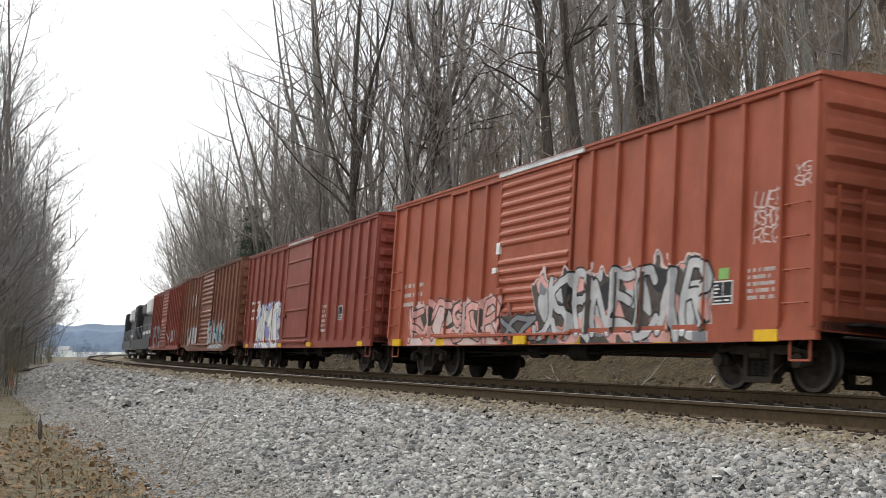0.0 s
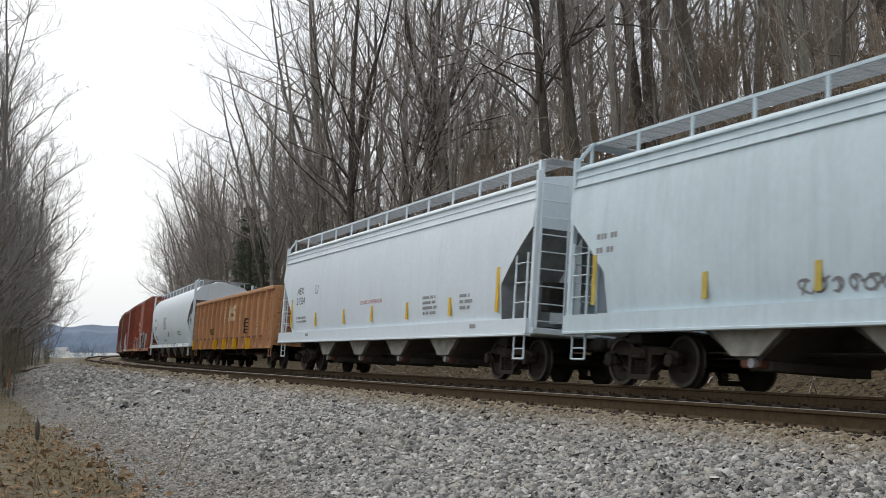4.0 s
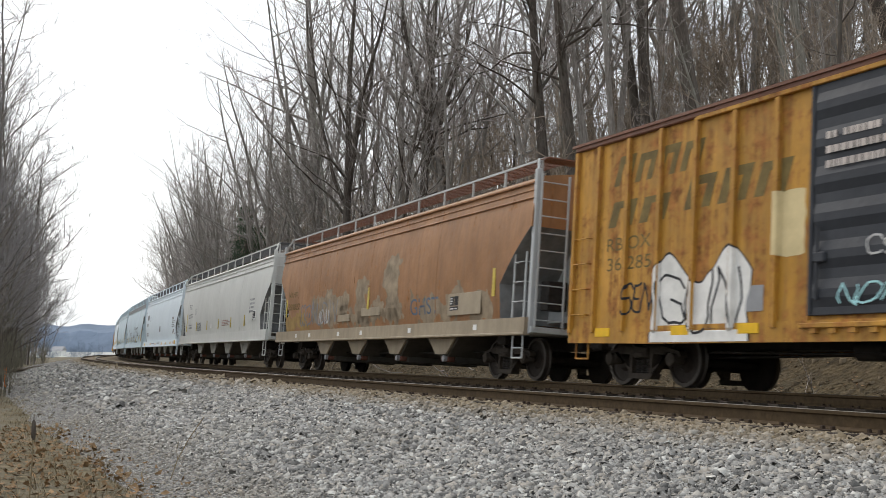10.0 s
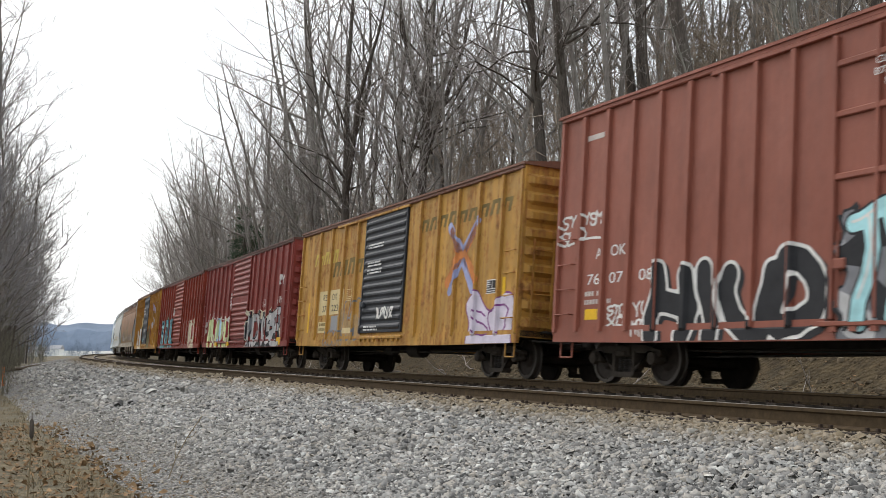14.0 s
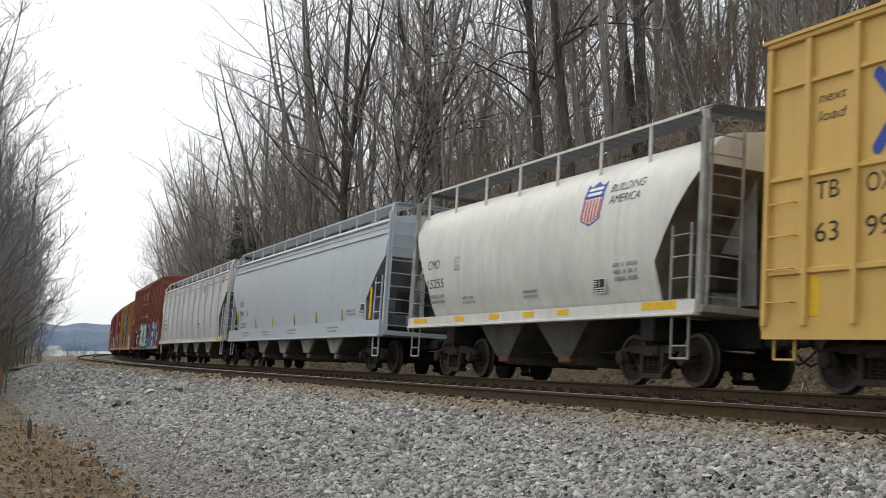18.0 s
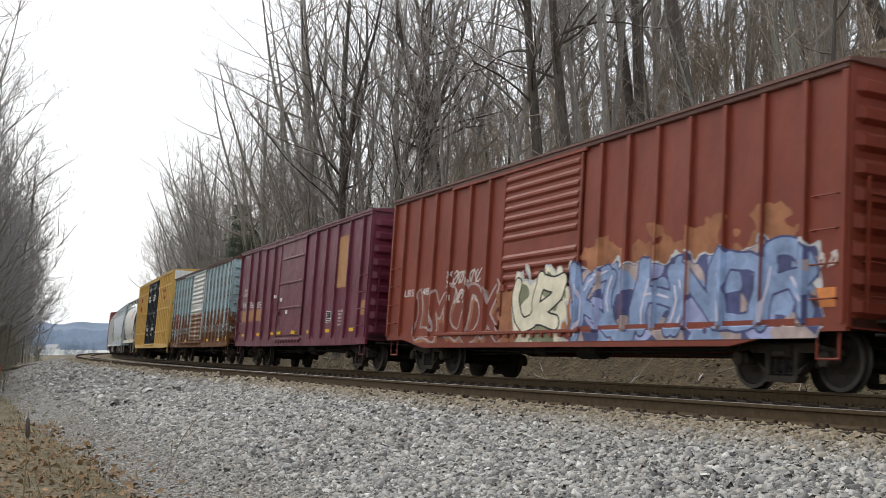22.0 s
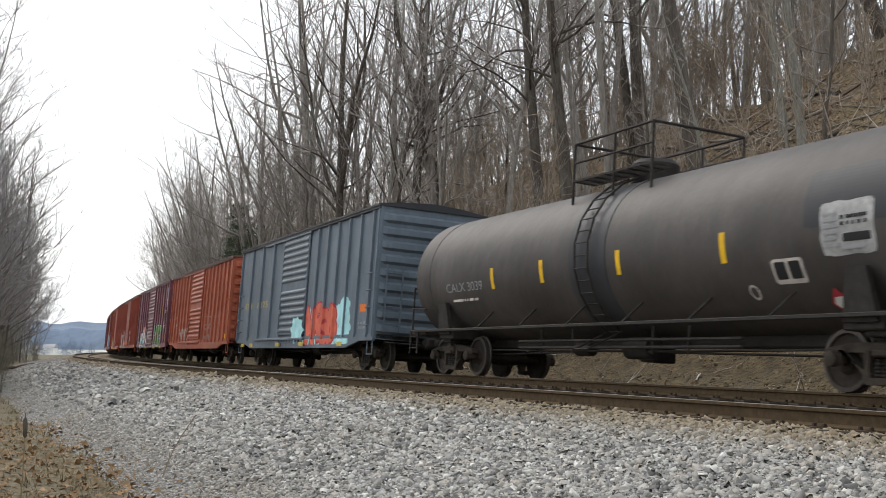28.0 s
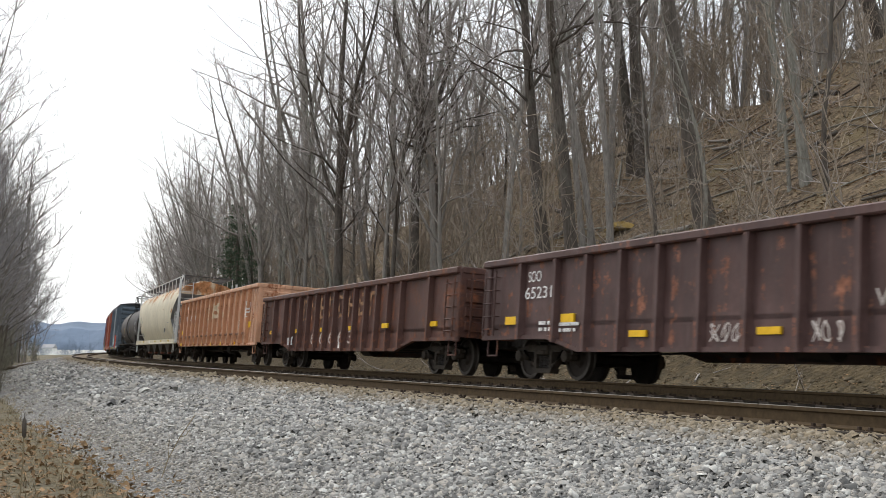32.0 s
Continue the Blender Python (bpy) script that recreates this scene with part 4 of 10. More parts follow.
def boxcar(label, L, H, mat, door=(6.1, 9.25), door_mat=None, door_style="ribs", sill="straight", roof_mat=None,
           ribw=0.052, ribh=0.07, z0=0.72, inset=1.68, waves=9, end_mat=None, beams=(), name="boxcar", post_mat=None, posts=((0.8, 5.45, 6), (9.85, 15.0, 7)), door_low=None):
    car = Car(name, label, "boxcar", L, H)
    car.ribw, car.ribh, car.door, car.foot = ribw, ribh, door, z0 + 0.17
    door_mat, roof_mat, end_mat = door_mat or mat, roof_mat or mat, end_mat or mat
    o, W = car.ob, 1.5
    d0, d1 = door
    # sheets
    for a, b in ((0.0, d0), (d1, L)):
        part("side_sheet", Shape().box(car.x(a), car.x(b), W - 0.05, W, z0 + 0.16, H - 0.03), mat, o)
    sh = Shape().box(-L / 2, L / 2, -W, -W + 0.05, z0, H - 0.03)
    for i in range(int(L / 1.05)):
        x = -L / 2 + 0.5 + i * 1.05
        sh.box(x - 0.05, x + 0.05, -W - 0.05, -W + 0.01, z0 + 0.1, H - 0.1)
    part("far_side", sh, mat, o)
    # posts
    us = [0.06] + [float(u) for q in posts for u in np.linspace(*q)] + [L - 0.06]
    def post():
        s = Shape()
        w, h = ribw, ribh
        s.sweep([[(-w, 0, z), (-w * 0.85, h, z), (w * 0.85, h, z), (w, 0, z)] for z in (z0 + 0.16, H - 0.12)])
        return s.mesh("post", post_mat or mat)
    pm = post()
    for u in us:
        part("post", pm, None, o, at=Matrix.Translation((car.x(u), W, 0)))
    car.ribs = us
    # beams along the sheets of tall modern cars
    for z in beams:
        for a, b in ((0.12, d0 - 0.05), (d1 + 0.05, L - 0.12)):
            part("side_beam", Shape().sweep([[(car.x(u), W, z - 0.05), (car.x(u), W + 0.05, z - 0.03), (car.x(u), W + 0.05, z + 0.03), (car.x(u), W, z + 0.05)] for u in (a, b)]), mat, o)
    # door opening, frame and door
    if door_style == "plug":
        half = (d0 + d1) / 2
        leaves = ((d0 + 0.06, half - 0.03), (half + 0.03, d1 - 0.06))
    else:
        leaves = ((d0 + 0.04, d1 - 0.04),)
    part("side_sheet", Shape().box(car.x(d0), car.x(d1), W - 0.07, W - 0.03, z0 + 0.1, H - 0.03), mat, o, "wall behind the door")
    for a, b in leaves:
        zb, zt = z0 + (0.3 if door_style != "plug" else 0.17), H - 0.16
        dm = part("door", Shape().box(car.x(a), car.x(b), W - 0.01, W + 0.035, zb, zt, 0.008), door_mat, o, "sliding steel door")
        if door_style in ("ribs", "bold", "wide"):
            rows = {"ribs": 15, "bold": 14, "wide": 6}[door_style]
            pitch = (zt - zb - 0.1) / rows
            def slat(m):
                s = Shape()
                p = pitch
                s.sweep([[(x, 0, p * 0.1), (x, 0.04, p * 0.36), (x, 0.04, p * 0.58), (x, 0, p * 0.86)] for x in (-(b - a) / 2 + 0.09, (b - a) / 2 - 0.09)])
                return s.mesh("door_rib", m)
            sm = slat(door_mat)
            if door_low:
                low = slat(door_low[1])
                part("door_panel", Shape().box(car.x(a + 0.05), car.x(b - 0.05), W + 0.02, W + 0.038, zb + 0.01, door_low[0]), door_low[1], dm, "rust-brown lower half of the door")
            for i in range(rows):
                if abs(i - rows // 2) < 1 and door_style == "ribs":
                    continue
                part("door_rib", low if door_low and zb + i * pitch < door_low[0] else sm, None, dm, at=Matrix.Translation((car.x((a + b) / 2), W + 0.033, zb + 0.05 + i * pitch)))
        elif door_style == "panel":
            for z in (zb + 0.9, zb + 1.75, zb + 2.6):
                part("door_rib", Shape().box(car.x(a + 0.08), car.x(b - 0.08), W + 0.03, W + 0.07, z, z + 0.07, 0.015), door_mat, dm)
        else:
            for z in (zb + 0.95, zb + 1.9, zb + 2.75, zb + 3.45):
                if z < zt - 0.2:
                    part("door_rib", Shape().box(car.x(a + 0.05), car.x(b - 0.05), W + 0.03, W + 0.085, z, z + 0.09, 0.015), door_mat, dm)
            for u in (a + 0.08, (a * 2 + b) / 3, (a + 2 * b) / 3, b - 0.08):
                part("lock_bar", Shape().box(car.x(u) - 0.03, car.x(u) + 0.03, W + 0.03, W + 0.10, zb + 0.05, zt - 0.05, 0.012), door_mat, dm)
        for u in (a + 0.02, b - 0.02):
            part("door_edge", Shape().box(car.x(u) - 0.035, car.x(u) + 0.035, W + 0.01, W + 0.06, zb, zt, 0.01), door_mat, dm)
        part("latch", Shape().box(car.x(a + 0.12), car.x(a + 0.34), W + 0.04, W + 0.12, zb + 0.7, zb + 0.85, 0.02).rod((car.x(a + 0.2), W + 0.1, zb + 0.2), (car.x(a + 0.2), W + 0.1, zb + 1.2), 0.02), door_mat, dm)
    tr = Shape().box(car.x(d0 - (0.1 if door_style != "ribs" else 3.0)), car.x(d1 + 0.1), W, W + 0.09, z0 + 0.13, z0 + 0.2, 0.01)
    for i in range(int((d1 - d0) / 0.35)):
        tr.box(car.x(d0 + 0.1 + i * 0.35), car.x(d0 + 0.22 + i * 0.35), W, W + 0.075, z0 + 0.06, z0 + 0.14)
    part("door_track", tr, mat, o)
    part("door_track", Shape().box(car.x(d0 - 2.5), car.x(d1 + 0.1), W, W + 0.08, H - 0.17, H - 0.1, 0.01), mat, o)
    # sills, roof, ends, floor
    if sill == "fish":
        pts = [(L / 2, z0 + 0.24), (L / 2, z0 + 0.06), (L / 2 - 1.1, z0 + 0.06), (L / 2 - 2.3, z0 - 0.13), (-L / 2 + 2.3, z0 - 0.13), (-L / 2 + 1.1, z0 + 0.06), (-L / 2, z0 + 0.06), (-L / 2, z0 + 0.24)]
    elif sill == "deep":
        pts = [(L / 2, z0 + 0.24), (L / 2, z0), (L / 2 - 0.9, z0 - 0.08), (-L / 2 + 2.7, z0 - 0.08), (-L / 2 + 2.0, z0 + 0.03), (-L / 2, z0 + 0.03), (-L / 2, z0 + 0.24)]
    else:
        pts = [(L / 2, z0 + 0.24), (L / 2, z0 - 0.02), (L / 2 - 2.6, z0 - 0.05), (-L / 2 + 2.6, z0 - 0.05), (-L / 2, z0 - 0.02), (-L / 2, z0 + 0.24)]
    part("side_sill", Shape().plate(pts, W - 0.05, W + 0.025), mat, o)
    part("side_sill", Shape().plate(pts, -W - 0.02, -W + 0.05), mat, o)
    part("eave_rail", Shape().box(-L / 2, L / 2, W - 0.06, W + 0.07, H - 0.11, H + 0.0, 0.015), roof_mat, o)
    pk = 0.17
    roof = Shape().sweep([[(x, -1.6, H - 0.03), (x, -1.6, H + 0.02), (x, -0.8, H + pk * 0.72), (x, 0, H + pk), (x, 0.8, H + pk * 0.72), (x, 1.6, H + 0.02), (x, 1.6, H - 0.03)] for x in (-L / 2 - 0.06, L / 2 + 0.06)])
    rf = part("roof", roof, roof_mat, o)
    seam = Shape().sweep([[(x, -1.58, H + 0.02), (x, -0.8, H + pk * 0.72 + 0.05), (x, 0, H + pk + 0.05), (x, 0.8, H + pk * 0.72 + 0.05), (x, 1.6, H + 0.03)] for x in (-0.04, 0.04)]).mesh("roof_seam", roof_mat)
    for i in range(int(L / 1.2)):
        part("roof_seam", seam, None, rf, at=Matrix.Translation((-L / 2 + 0.6 + i * 1.2, 0, 0)))
    part("floor", Shape().box(-L / 2, L / 2, -W, W, z0 + 0.12, z0 + 0.24), STEEL, o)
    end_wall(car, L / 2, 1, z0 + 0.1, H, end_mat, waves, pk)
    end_wall(car, -L / 2, -1, z0 + 0.1, H, end_mat, waves, pk)
    for q in (-1, 1):
        part("corner_post", Shape().box(q * L / 2 - q * 0.1, q * L / 2 + q * 0.02, W - 0.06, W + 0.03, z0 + 0.1, H - 0.02, 0.012), mat, o)
    # ladders and steps
    for u in (0.38, L - 0.38):
        ladder(car, car.x(u), W, z0 + 0.25, z0 + 2.1, 0.46, 4, mat, stiles=False, name="grab_iron")
        stirrup(car, u, mat, W - 0.05, z0)
    ladder(car, -L / 2, 1.05, z0 + 0.3, z0 + 2.1, 0.45, 4, end_mat, "y", -0.1)
    part("end_platform", Shape().box(-L / 2 - 0.32, -L / 2, -1.0, 1.0, z0 + 0.2, z0 + 0.24).rod((-L / 2 - 0.3, -1.0, z0 + 0.02), (-L / 2 - 0.3, 1.3, z0 + 0.02), 0.02), STEEL, o)
    bw = Shape().disc((-L / 2 - 0.2, -0.75, z0 + 2.0), "x", [(0, 0.25), (0.03, 0.28), (0.05, 0.25), (0.03, 0.22), (0, 0.25)], 16)
    part("brake_wheel", bw, STEEL, o)
    running_gear(o, L, inset, z0 + 0.13)
    return car


# ---------------------------------------------------------------- covered hoppers
def hopper(label, L, mat, style="flat", bays=4, top=4.12, sill=(0.90, 1.22), pocket=(1.25, 1.95, 3.05), cage_mat=None, board_mat=None, outlet_mat=None,
           band_mat=None, inset=1.75, ribs=0, gate_mat=None, sill_mat=None, round_rail=False, wide=1.58, rail_up=0.36, slope_mat=None, rail_mat=None, board_y=1.0):
    car = Car("covered_hopper", label, "hopper car", L, top)
    o = car.ob
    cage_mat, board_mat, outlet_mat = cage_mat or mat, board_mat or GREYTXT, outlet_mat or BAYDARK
    sill_mat, rail_mat = sill_mat or mat, rail_mat or cage_mat
    if style == "round":
        pz = (1.0, 1.25, 1.6, 2.0, 2.5, 3.0, 3.4, 3.7, 3.95, 4.08, 4.14)
        py = (1.12, 1.27, 1.45, 1.56, 1.6, 1.58, 1.5, 1.38, 1.18, 0.95, 0.6)
        k = (top - 1.0) / 3.14
        pz = tuple(1.0 + (z - 1.0) * k for z in pz)
    else:
        pz = (1.0, 1.3, 1.7, 2.2, 2.8, 3.3, top - 0.5, top - 0.48, top - 0.17, top - 0.1, top - 0.02, top + 0.08)
        py = (wide - 0.14, wide - 0.08, wide - 0.025, wide, wide - 0.005, wide - 0.04, wide - 0.085, wide - 0.09, wide - 0.11, wide - 0.15, wide - 0.27, 0.7)
    face = lambda u, z: float(np.interp(z, pz, py))
    car.face = face
    pk, zp, ze = pocket

    def low(u):
        u = min(u, L - u)
        return float(np.interp(u, (0, pk * 0.5, pk, pk + 0.06), (ze, (ze + zp) / 2 + 0.05, zp, sill[1] - 0.06)))

    us = [0.0, pk * 0.25, pk * 0.5, pk * 0.75, pk, pk + 0.06, pk + 0.5]
    mid = list(np.linspace(pk + 1.2, L - pk - 1.2, 12))
    us = us + mid + [L - u for u in us[::-1]]
    rings = []
    for u in us:
        zb = low(u)
        zs = [max(z, zb) for z in pz]
        ring = [(car.x(u), face(u, z), z) for z in zs] + [(car.x(u), 0, top + 0.12)] + [(car.x(u), -face(u, z), z) for z in zs[::-1]]
        rings.append(ring)
    hull = Shape().sweep(rings)
    wrap = len(rings[0])
    # Down-facing end sheets get a darker material: dirt and shade in one colour.
    for i in range((len(rings) - 1) * wrap):
        ub = us[i // wrap]
        if i % wrap == wrap - 1 and (ub < pk + 0.1 or ub > L - pk - 0.1):
            hull.m[i] = 1
    body = part("body", hull, (mat, slope_mat or SLOPE), o, smooth=True)
    # seams of the sheets
    for i in range(1, 4 if L > 14 else 3):
        u = L * i / (4 if L > 14 else 3)
        ring = [[(car.x(u + d), face(u, z) + e, z) for z in np.linspace(sill[1], top - 0.2, 12)] for d, e in ((-0.03, -0.002), (-0.02, 0.006), (0.02, 0.006), (0.03, -0.002))]
        part("weld_seam", Shape().sweep(ring, closed=False, caps=False), mat, body)
    if style != "round":
        bm_ = band_mat or mat
        for z, h, e in ((top - 0.5, 0.035, 0.035), (top - 0.33, 0.025, 0.02), (top - 0.19, 0.05, 0.05)):
            y = face(0, z)
            part("eave_band", Shape().box(-L / 2 + 0.04, L / 2 - 0.04, y - 0.03, y + e, z, z + h, 0.01), mat, o)
        if band_mat:
            y = face(0, top - 0.4)
            part("painted_band", Shape().box(-L / 2 + 0.05, L / 2 - 0.05, y - 0.02, y + 0.018, top - 0.46, top - 0.19, 0.003), band_mat, o)
    if ribs:
        rm = Shape().sweep([[(-0.05, wide - 0.03, z), (-0.035, wide + 0.055, z), (0.035, wide + 0.055, z), (0.05, wide - 0.03, z)] for z in (sill[1], top - 0.3)]).mesh("post", mat)
        car.ribs = [pk + 0.25 + (L - 2 * pk - 0.5) * i / (ribs - 1) for i in range(ribs)]
        for u in car.ribs:
            part("post", rm, None, o, at=Matrix.Translation((car.x(u), 0, 0)))
    # side sill
    y = wide - 0.02 if style != "round" else 1.52
    for q in (1, -1):
        part("side_sill", Shape().plate([(L / 2, sill[1]), (L / 2, sill[0]), (-L / 2, sill[0]), (-L / 2, sill[1])], q * (y - 0.08), q * (y + 0.03)), sill_mat, o)
    sf = Shape().box(-L / 2, L / 2, y - 0.1, y + 0.06, sill[0] - 0.03, sill[0] + 0.02, 0.008)
    part("sill_flange", sf, sill_mat, o)
    car.sill_y = y + 0.03
    # end frames: decks, posts, ladders
    for q in (1, -1):
        xe = q * L / 2
        part("end_deck", Shape().box(xe - q * (pk + 0.15), xe + q * 0.12, -1.5, 1.5, sill[0] + 0.02, sill[0] + 0.14, 0.01), cage_mat, o)
        for yy in (1.46, -1.46):
            part("corner_post", Shape().box(xe - q * 0.06, xe + q * 0.06, yy - 0.05, yy + 0.05, sill[0], top + 0.1, 0.01), cage_mat, o)
        part("shear_plate", Shape().add([(xe, 0.35, sill[1]), (xe - q * 0.1, 0.35, ze), (xe - q * (pk + 0.5), 0.35, sill[1])], [(0, 1, 2)]).add([(xe, -0.35, sill[1]), (xe - q * 0.1, -0.35, ze), (xe - q * (pk + 0.5), -0.35, sill[1])], [(0, 1, 2)]), cage_mat, o)
        ladder(car, xe + q * 0.05, 1.12, sill[0] + 0.1, top, 0.62, 9, cage_mat, "y", q * 0.07, "end_ladder")
        xl = xe - q * 0.42
        ladder(car, xl, 1.44, sill[0] + 0.05, 2.55, 0.5, 4, cage_mat, "x", 0.1, "side_ladder")
        st = Shape().path([(xl - 0.22, 1.5, sill[0]), (xl - 0.22, 1.5, 0.42), (xl + 0.22, 1.5, 0.42), (xl + 0.22, 1.5, sill[0])], 0.02).path([(xl - 0.22, 1.5, 0.62), (xl + 0.22, 1.5, 0.62)], 0.015)
        part("stirrup_step", st, cage_mat, o)
        sh = Shape().path([(xe, 1.46, top - 0.5), (xe + q * 0.02, 1.46, top), (xe - q * 0.3, 1.3, top + rail_up)], 0.035)
        part("ladder_rail", sh, cage_mat, o, smooth=True)
    # slope sheet centre box and brake wheel at the trailing end
    part("brake_box", Shape().box(-L / 2 + 0.25, -L / 2 + 0.6, 0.5, 0.95, sill[1] + 0.2, sill[1] + 0.8, 0.02), STEEL, o)
    # outlets
    span = L - 2 * (inset + 1.45)
    bay_mat = DUSTBAY if mat is not P_RUSTH else P_DUSTY
    bl = span / bays
    for i in range(bays):
        xc = span / 2 - bl * (i + 0.5)
        a, b = bl * (0.38 if style != "round" else 0.44), 0.26
        sh = Shape().sweep([[(xc - a, -1.3, sill[0] + 0.1), (xc + a, -1.3, sill[0] + 0.1), (xc + a, 1.3, sill[0] + 0.1), (xc - a, 1.3, sill[0] + 0.1)],
                            [(xc - b, -1.2, 0.45), (xc + b, -1.2, 0.45), (xc + b, 1.2, 0.45), (xc - b, 1.2, 0.45)]])
        # By default the bay's colour holds the shade under the car.
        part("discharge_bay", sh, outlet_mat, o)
        if style != "round":
            ht, hb = bl * 0.27, max(0.2, bl * 0.1)
            for q in (1, -1):
                plate = [(xc - ht, sill[0]), (xc + ht, sill[0]), (xc + hb, 0.5), (xc - hb, 0.5)]
                part("bay_side", Shape().plate(plate, q * 1.26, q * 1.3), bay_mat, o)
            part("gate_cap", Shape().rod((xc - 0.12, 1.2, 0.4), (xc - 0.12, 1.28, 0.4), 0.075, 10), GREYTXT, o, "pale round end of the outlet gate")
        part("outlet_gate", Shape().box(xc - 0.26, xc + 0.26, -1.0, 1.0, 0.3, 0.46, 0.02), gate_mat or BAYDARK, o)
        part("gate_end", Shape().box(xc - 0.22, xc + 0.22, 1.0, 1.2, 0.33, 0.5, 0.03), REDGATE, o, "rust-red end of the outlet gate")
    # roof: hatches and running boards
    part("hatch_cover", Shape().box(-L / 2 + 1.0, L / 2 - 1.0, -0.3, 0.3, top + 0.08, top + 0.2, 0.03), mat, o)
    zb = top + rail_up
    for yy in (board_y, -board_y):
        bd = Shape()
        for i in range(8):
            yb = yy - 0.26 + 0.52 * i / 7
            bd.box(-L / 2 + 0.15, L / 2 - 0.15, yb - 0.011, yb + 0.011, zb - 0.035, zb)
        for i in range(int(L / 0.4)):
            xb = -L / 2 + 0.3 + i * 0.4
            bd.box(xb - 0.012, xb + 0.012, yy - 0.27, yy + 0.27, zb - 0.03, zb - 0.008)
        part("running_board", bd, board_mat, o, "steel grating walkway")
        part("board_edge", Shape().box(-L / 2 + 0.1, L / 2 - 0.1, yy + math.copysign(0.28, yy) - 0.015, yy + math.copysign(0.28, yy) + 0.015, zb - 0.035, zb + 0.012), rail_mat, o)
        n = max(6, int(L / 1.55))
        pm = Shape().box(-0.024, 0.024, -0.02, 0.02, top - (0.36 if style == "round" else 0.12), zb - 0.02).mesh("board_post", rail_mat)
        for i in range(n + 1):
            part("board_post", pm, None, o, at=Matrix.Translation((-L / 2 + 0.2 + (L - 0.4) * i / n, yy + math.copysign(0.27, yy), 0)))
    for x in (-L / 2 + 0.15, L / 2 - 0.15):
        part("cross_board", Shape().box(x - 0.25, x + 0.25, -1.3, 1.3, zb - 0.03, zb, 0.004), board_mat, o)
    running_gear(o, L, inset, sill[0] + 0.03)
    return car


def stripes(car, us, z0=1.33, h=0.62, w=0.13, mat=None):
    for u in us:
        car.rect(u, z0, u + w, z0 + h, mat or YELLOW, "reflector_strip", 0.006)


def sill_marks(car, spots, mat, h=0.12, w=0.32, z=None):
    for i, u in enumerate(spots):
        zz = 1.0 if z is None else z
        sh = Shape().box(car.x(u), car.x(u + w), car.sill_y - 0.01, car.sill_y + 0.006, zz, zz + h, 0.002)
        part("sill_marking", sh, mat, car.ob)


# ---------------------------------------------------------------- gondolas
def gondola(label, L, H, mat, ribs=(), z0=0.72, belly=None, midrail=None, inset=1.8, lip=0.12, ladder_mat=None, post_mat=None, rail_mat=None):
    car = Car("gondola", label, "gondola car", L, H)
    car.ribw, car.ribh = 0.07, 0.13
    o, W = car.ob, 1.46
    lo = [(0, z0), (L, z0)] if not belly else [(0, z0 + 0.02), (2.6, z0 + 0.02), (3.7, belly), (L - 3.7, belly), (L - 2.6, z0 + 0.02), (L, z0 + 0.02)]
    under = lambda u: float(np.interp(u, [a for a, _ in lo], [b for _, b in lo]))
    for q in (1, -1):
        part("side_sheet", Shape().plate([(car.x(u), z) for u, z in lo] + [(car.x(L), H), (car.x(0), H)], q * (W - 0.04), q * W), mat, o)
    for q in (1, -1):
        sh = Shape().box(q * L / 2 - 0.04, q * L / 2, -W, W, z0 + 0.1, H)
        for z in np.linspace(z0 + 0.35, H - 0.35, 4):
            sh.sweep([[(q * L / 2, y, z - 0.14), (q * L / 2 + q * 0.1, y, z - 0.08), (q * L / 2 + q * 0.1, y, z + 0.08), (q * L / 2, y, z + 0.14)] for y in (-W + 0.1, W - 0.1)])
        part("end_wall", sh, mat, o)
        part("corner_post", Shape().box(q * L / 2 - q * 0.22, q * L / 2 + q * 0.03, W - 0.04, W + 0.05, z0, H, 0.02), mat, o)
        part("top_chord", Shape().box(q * L / 2 - 0.07, q * L / 2 + 0.07, -W, W, H - lip, H + 0.03, 0.02), mat, o)
    for q in (1, -1):
        part("top_chord", Shape().box(-L / 2, L / 2, q * (W - 0.06), q * (W + 0.13), H - lip, H + 0.03, 0.025), mat, o)
    us = list(ribs)
    car.ribs = us
    for u in us:
        zb = under(u)
        sh = Shape().sweep([[(-0.075, W, z), (-0.05, W + 0.13, z), (0.05, W + 0.13, z), (0.075, W, z)] for z in (zb, H - lip)])
        part("post", sh, post_mat or mat, o, at=Matrix.Translation((car.x(u), 0, 0)))
    if midrail:
        for i in range(len(us) - 1):
            part("side_rail", Shape().box(car.x(us[i] + 0.08), car.x(us[i + 1] - 0.08), W, W + 0.06, midrail - 0.03, midrail + 0.05, 0.012), rail_mat or mat, o)
        part("side_rail", Shape().box(car.x(0), car.x(L), W - 0.02, W + 0.05, z0 - 0.02, z0 + 0.06, 0.012), mat, o)
    else:
        part("side_rail", Shape().plate([(car.x(u), z + 0.08) for u, z in lo] + [(car.x(u), z) for u, z in lo[::-1]], W - 0.02, W + 0.06), mat, o)
    part("floor", Shape().box(-L / 2, L / 2, -W, W, z0 + 0.25, z0 + 0.33), mat, o)
    for u in (0.35, L - 0.35):
        ladder(car, car.x(u), W, z0 + 0.1, H - 0.2, 0.44, 5, ladder_mat or mat, "x", 0.13, "side_ladder", stiles=True)
        stirrup(car, u, mat, W - 0.02, z0)
    ladder(car, -L / 2, 1.05, z0 + 0.1, H - 0.1, 0.45, 5, ladder_mat or mat, "y", -0.16, "end_ladder")
    ladder(car, L / 2, 1.05, z0 + 0.1, H - 0.1, 0.45, 5, ladder_mat or mat, "y", 0.16, "end_ladder")
    bw = Shape().disc((-L / 2 - 0.25, -0.75, H - 0.4), "x", [(0, 0.25), (0.03, 0.28), (0.05, 0.25), (0.03, 0.22), (0, 0.25)], 16)
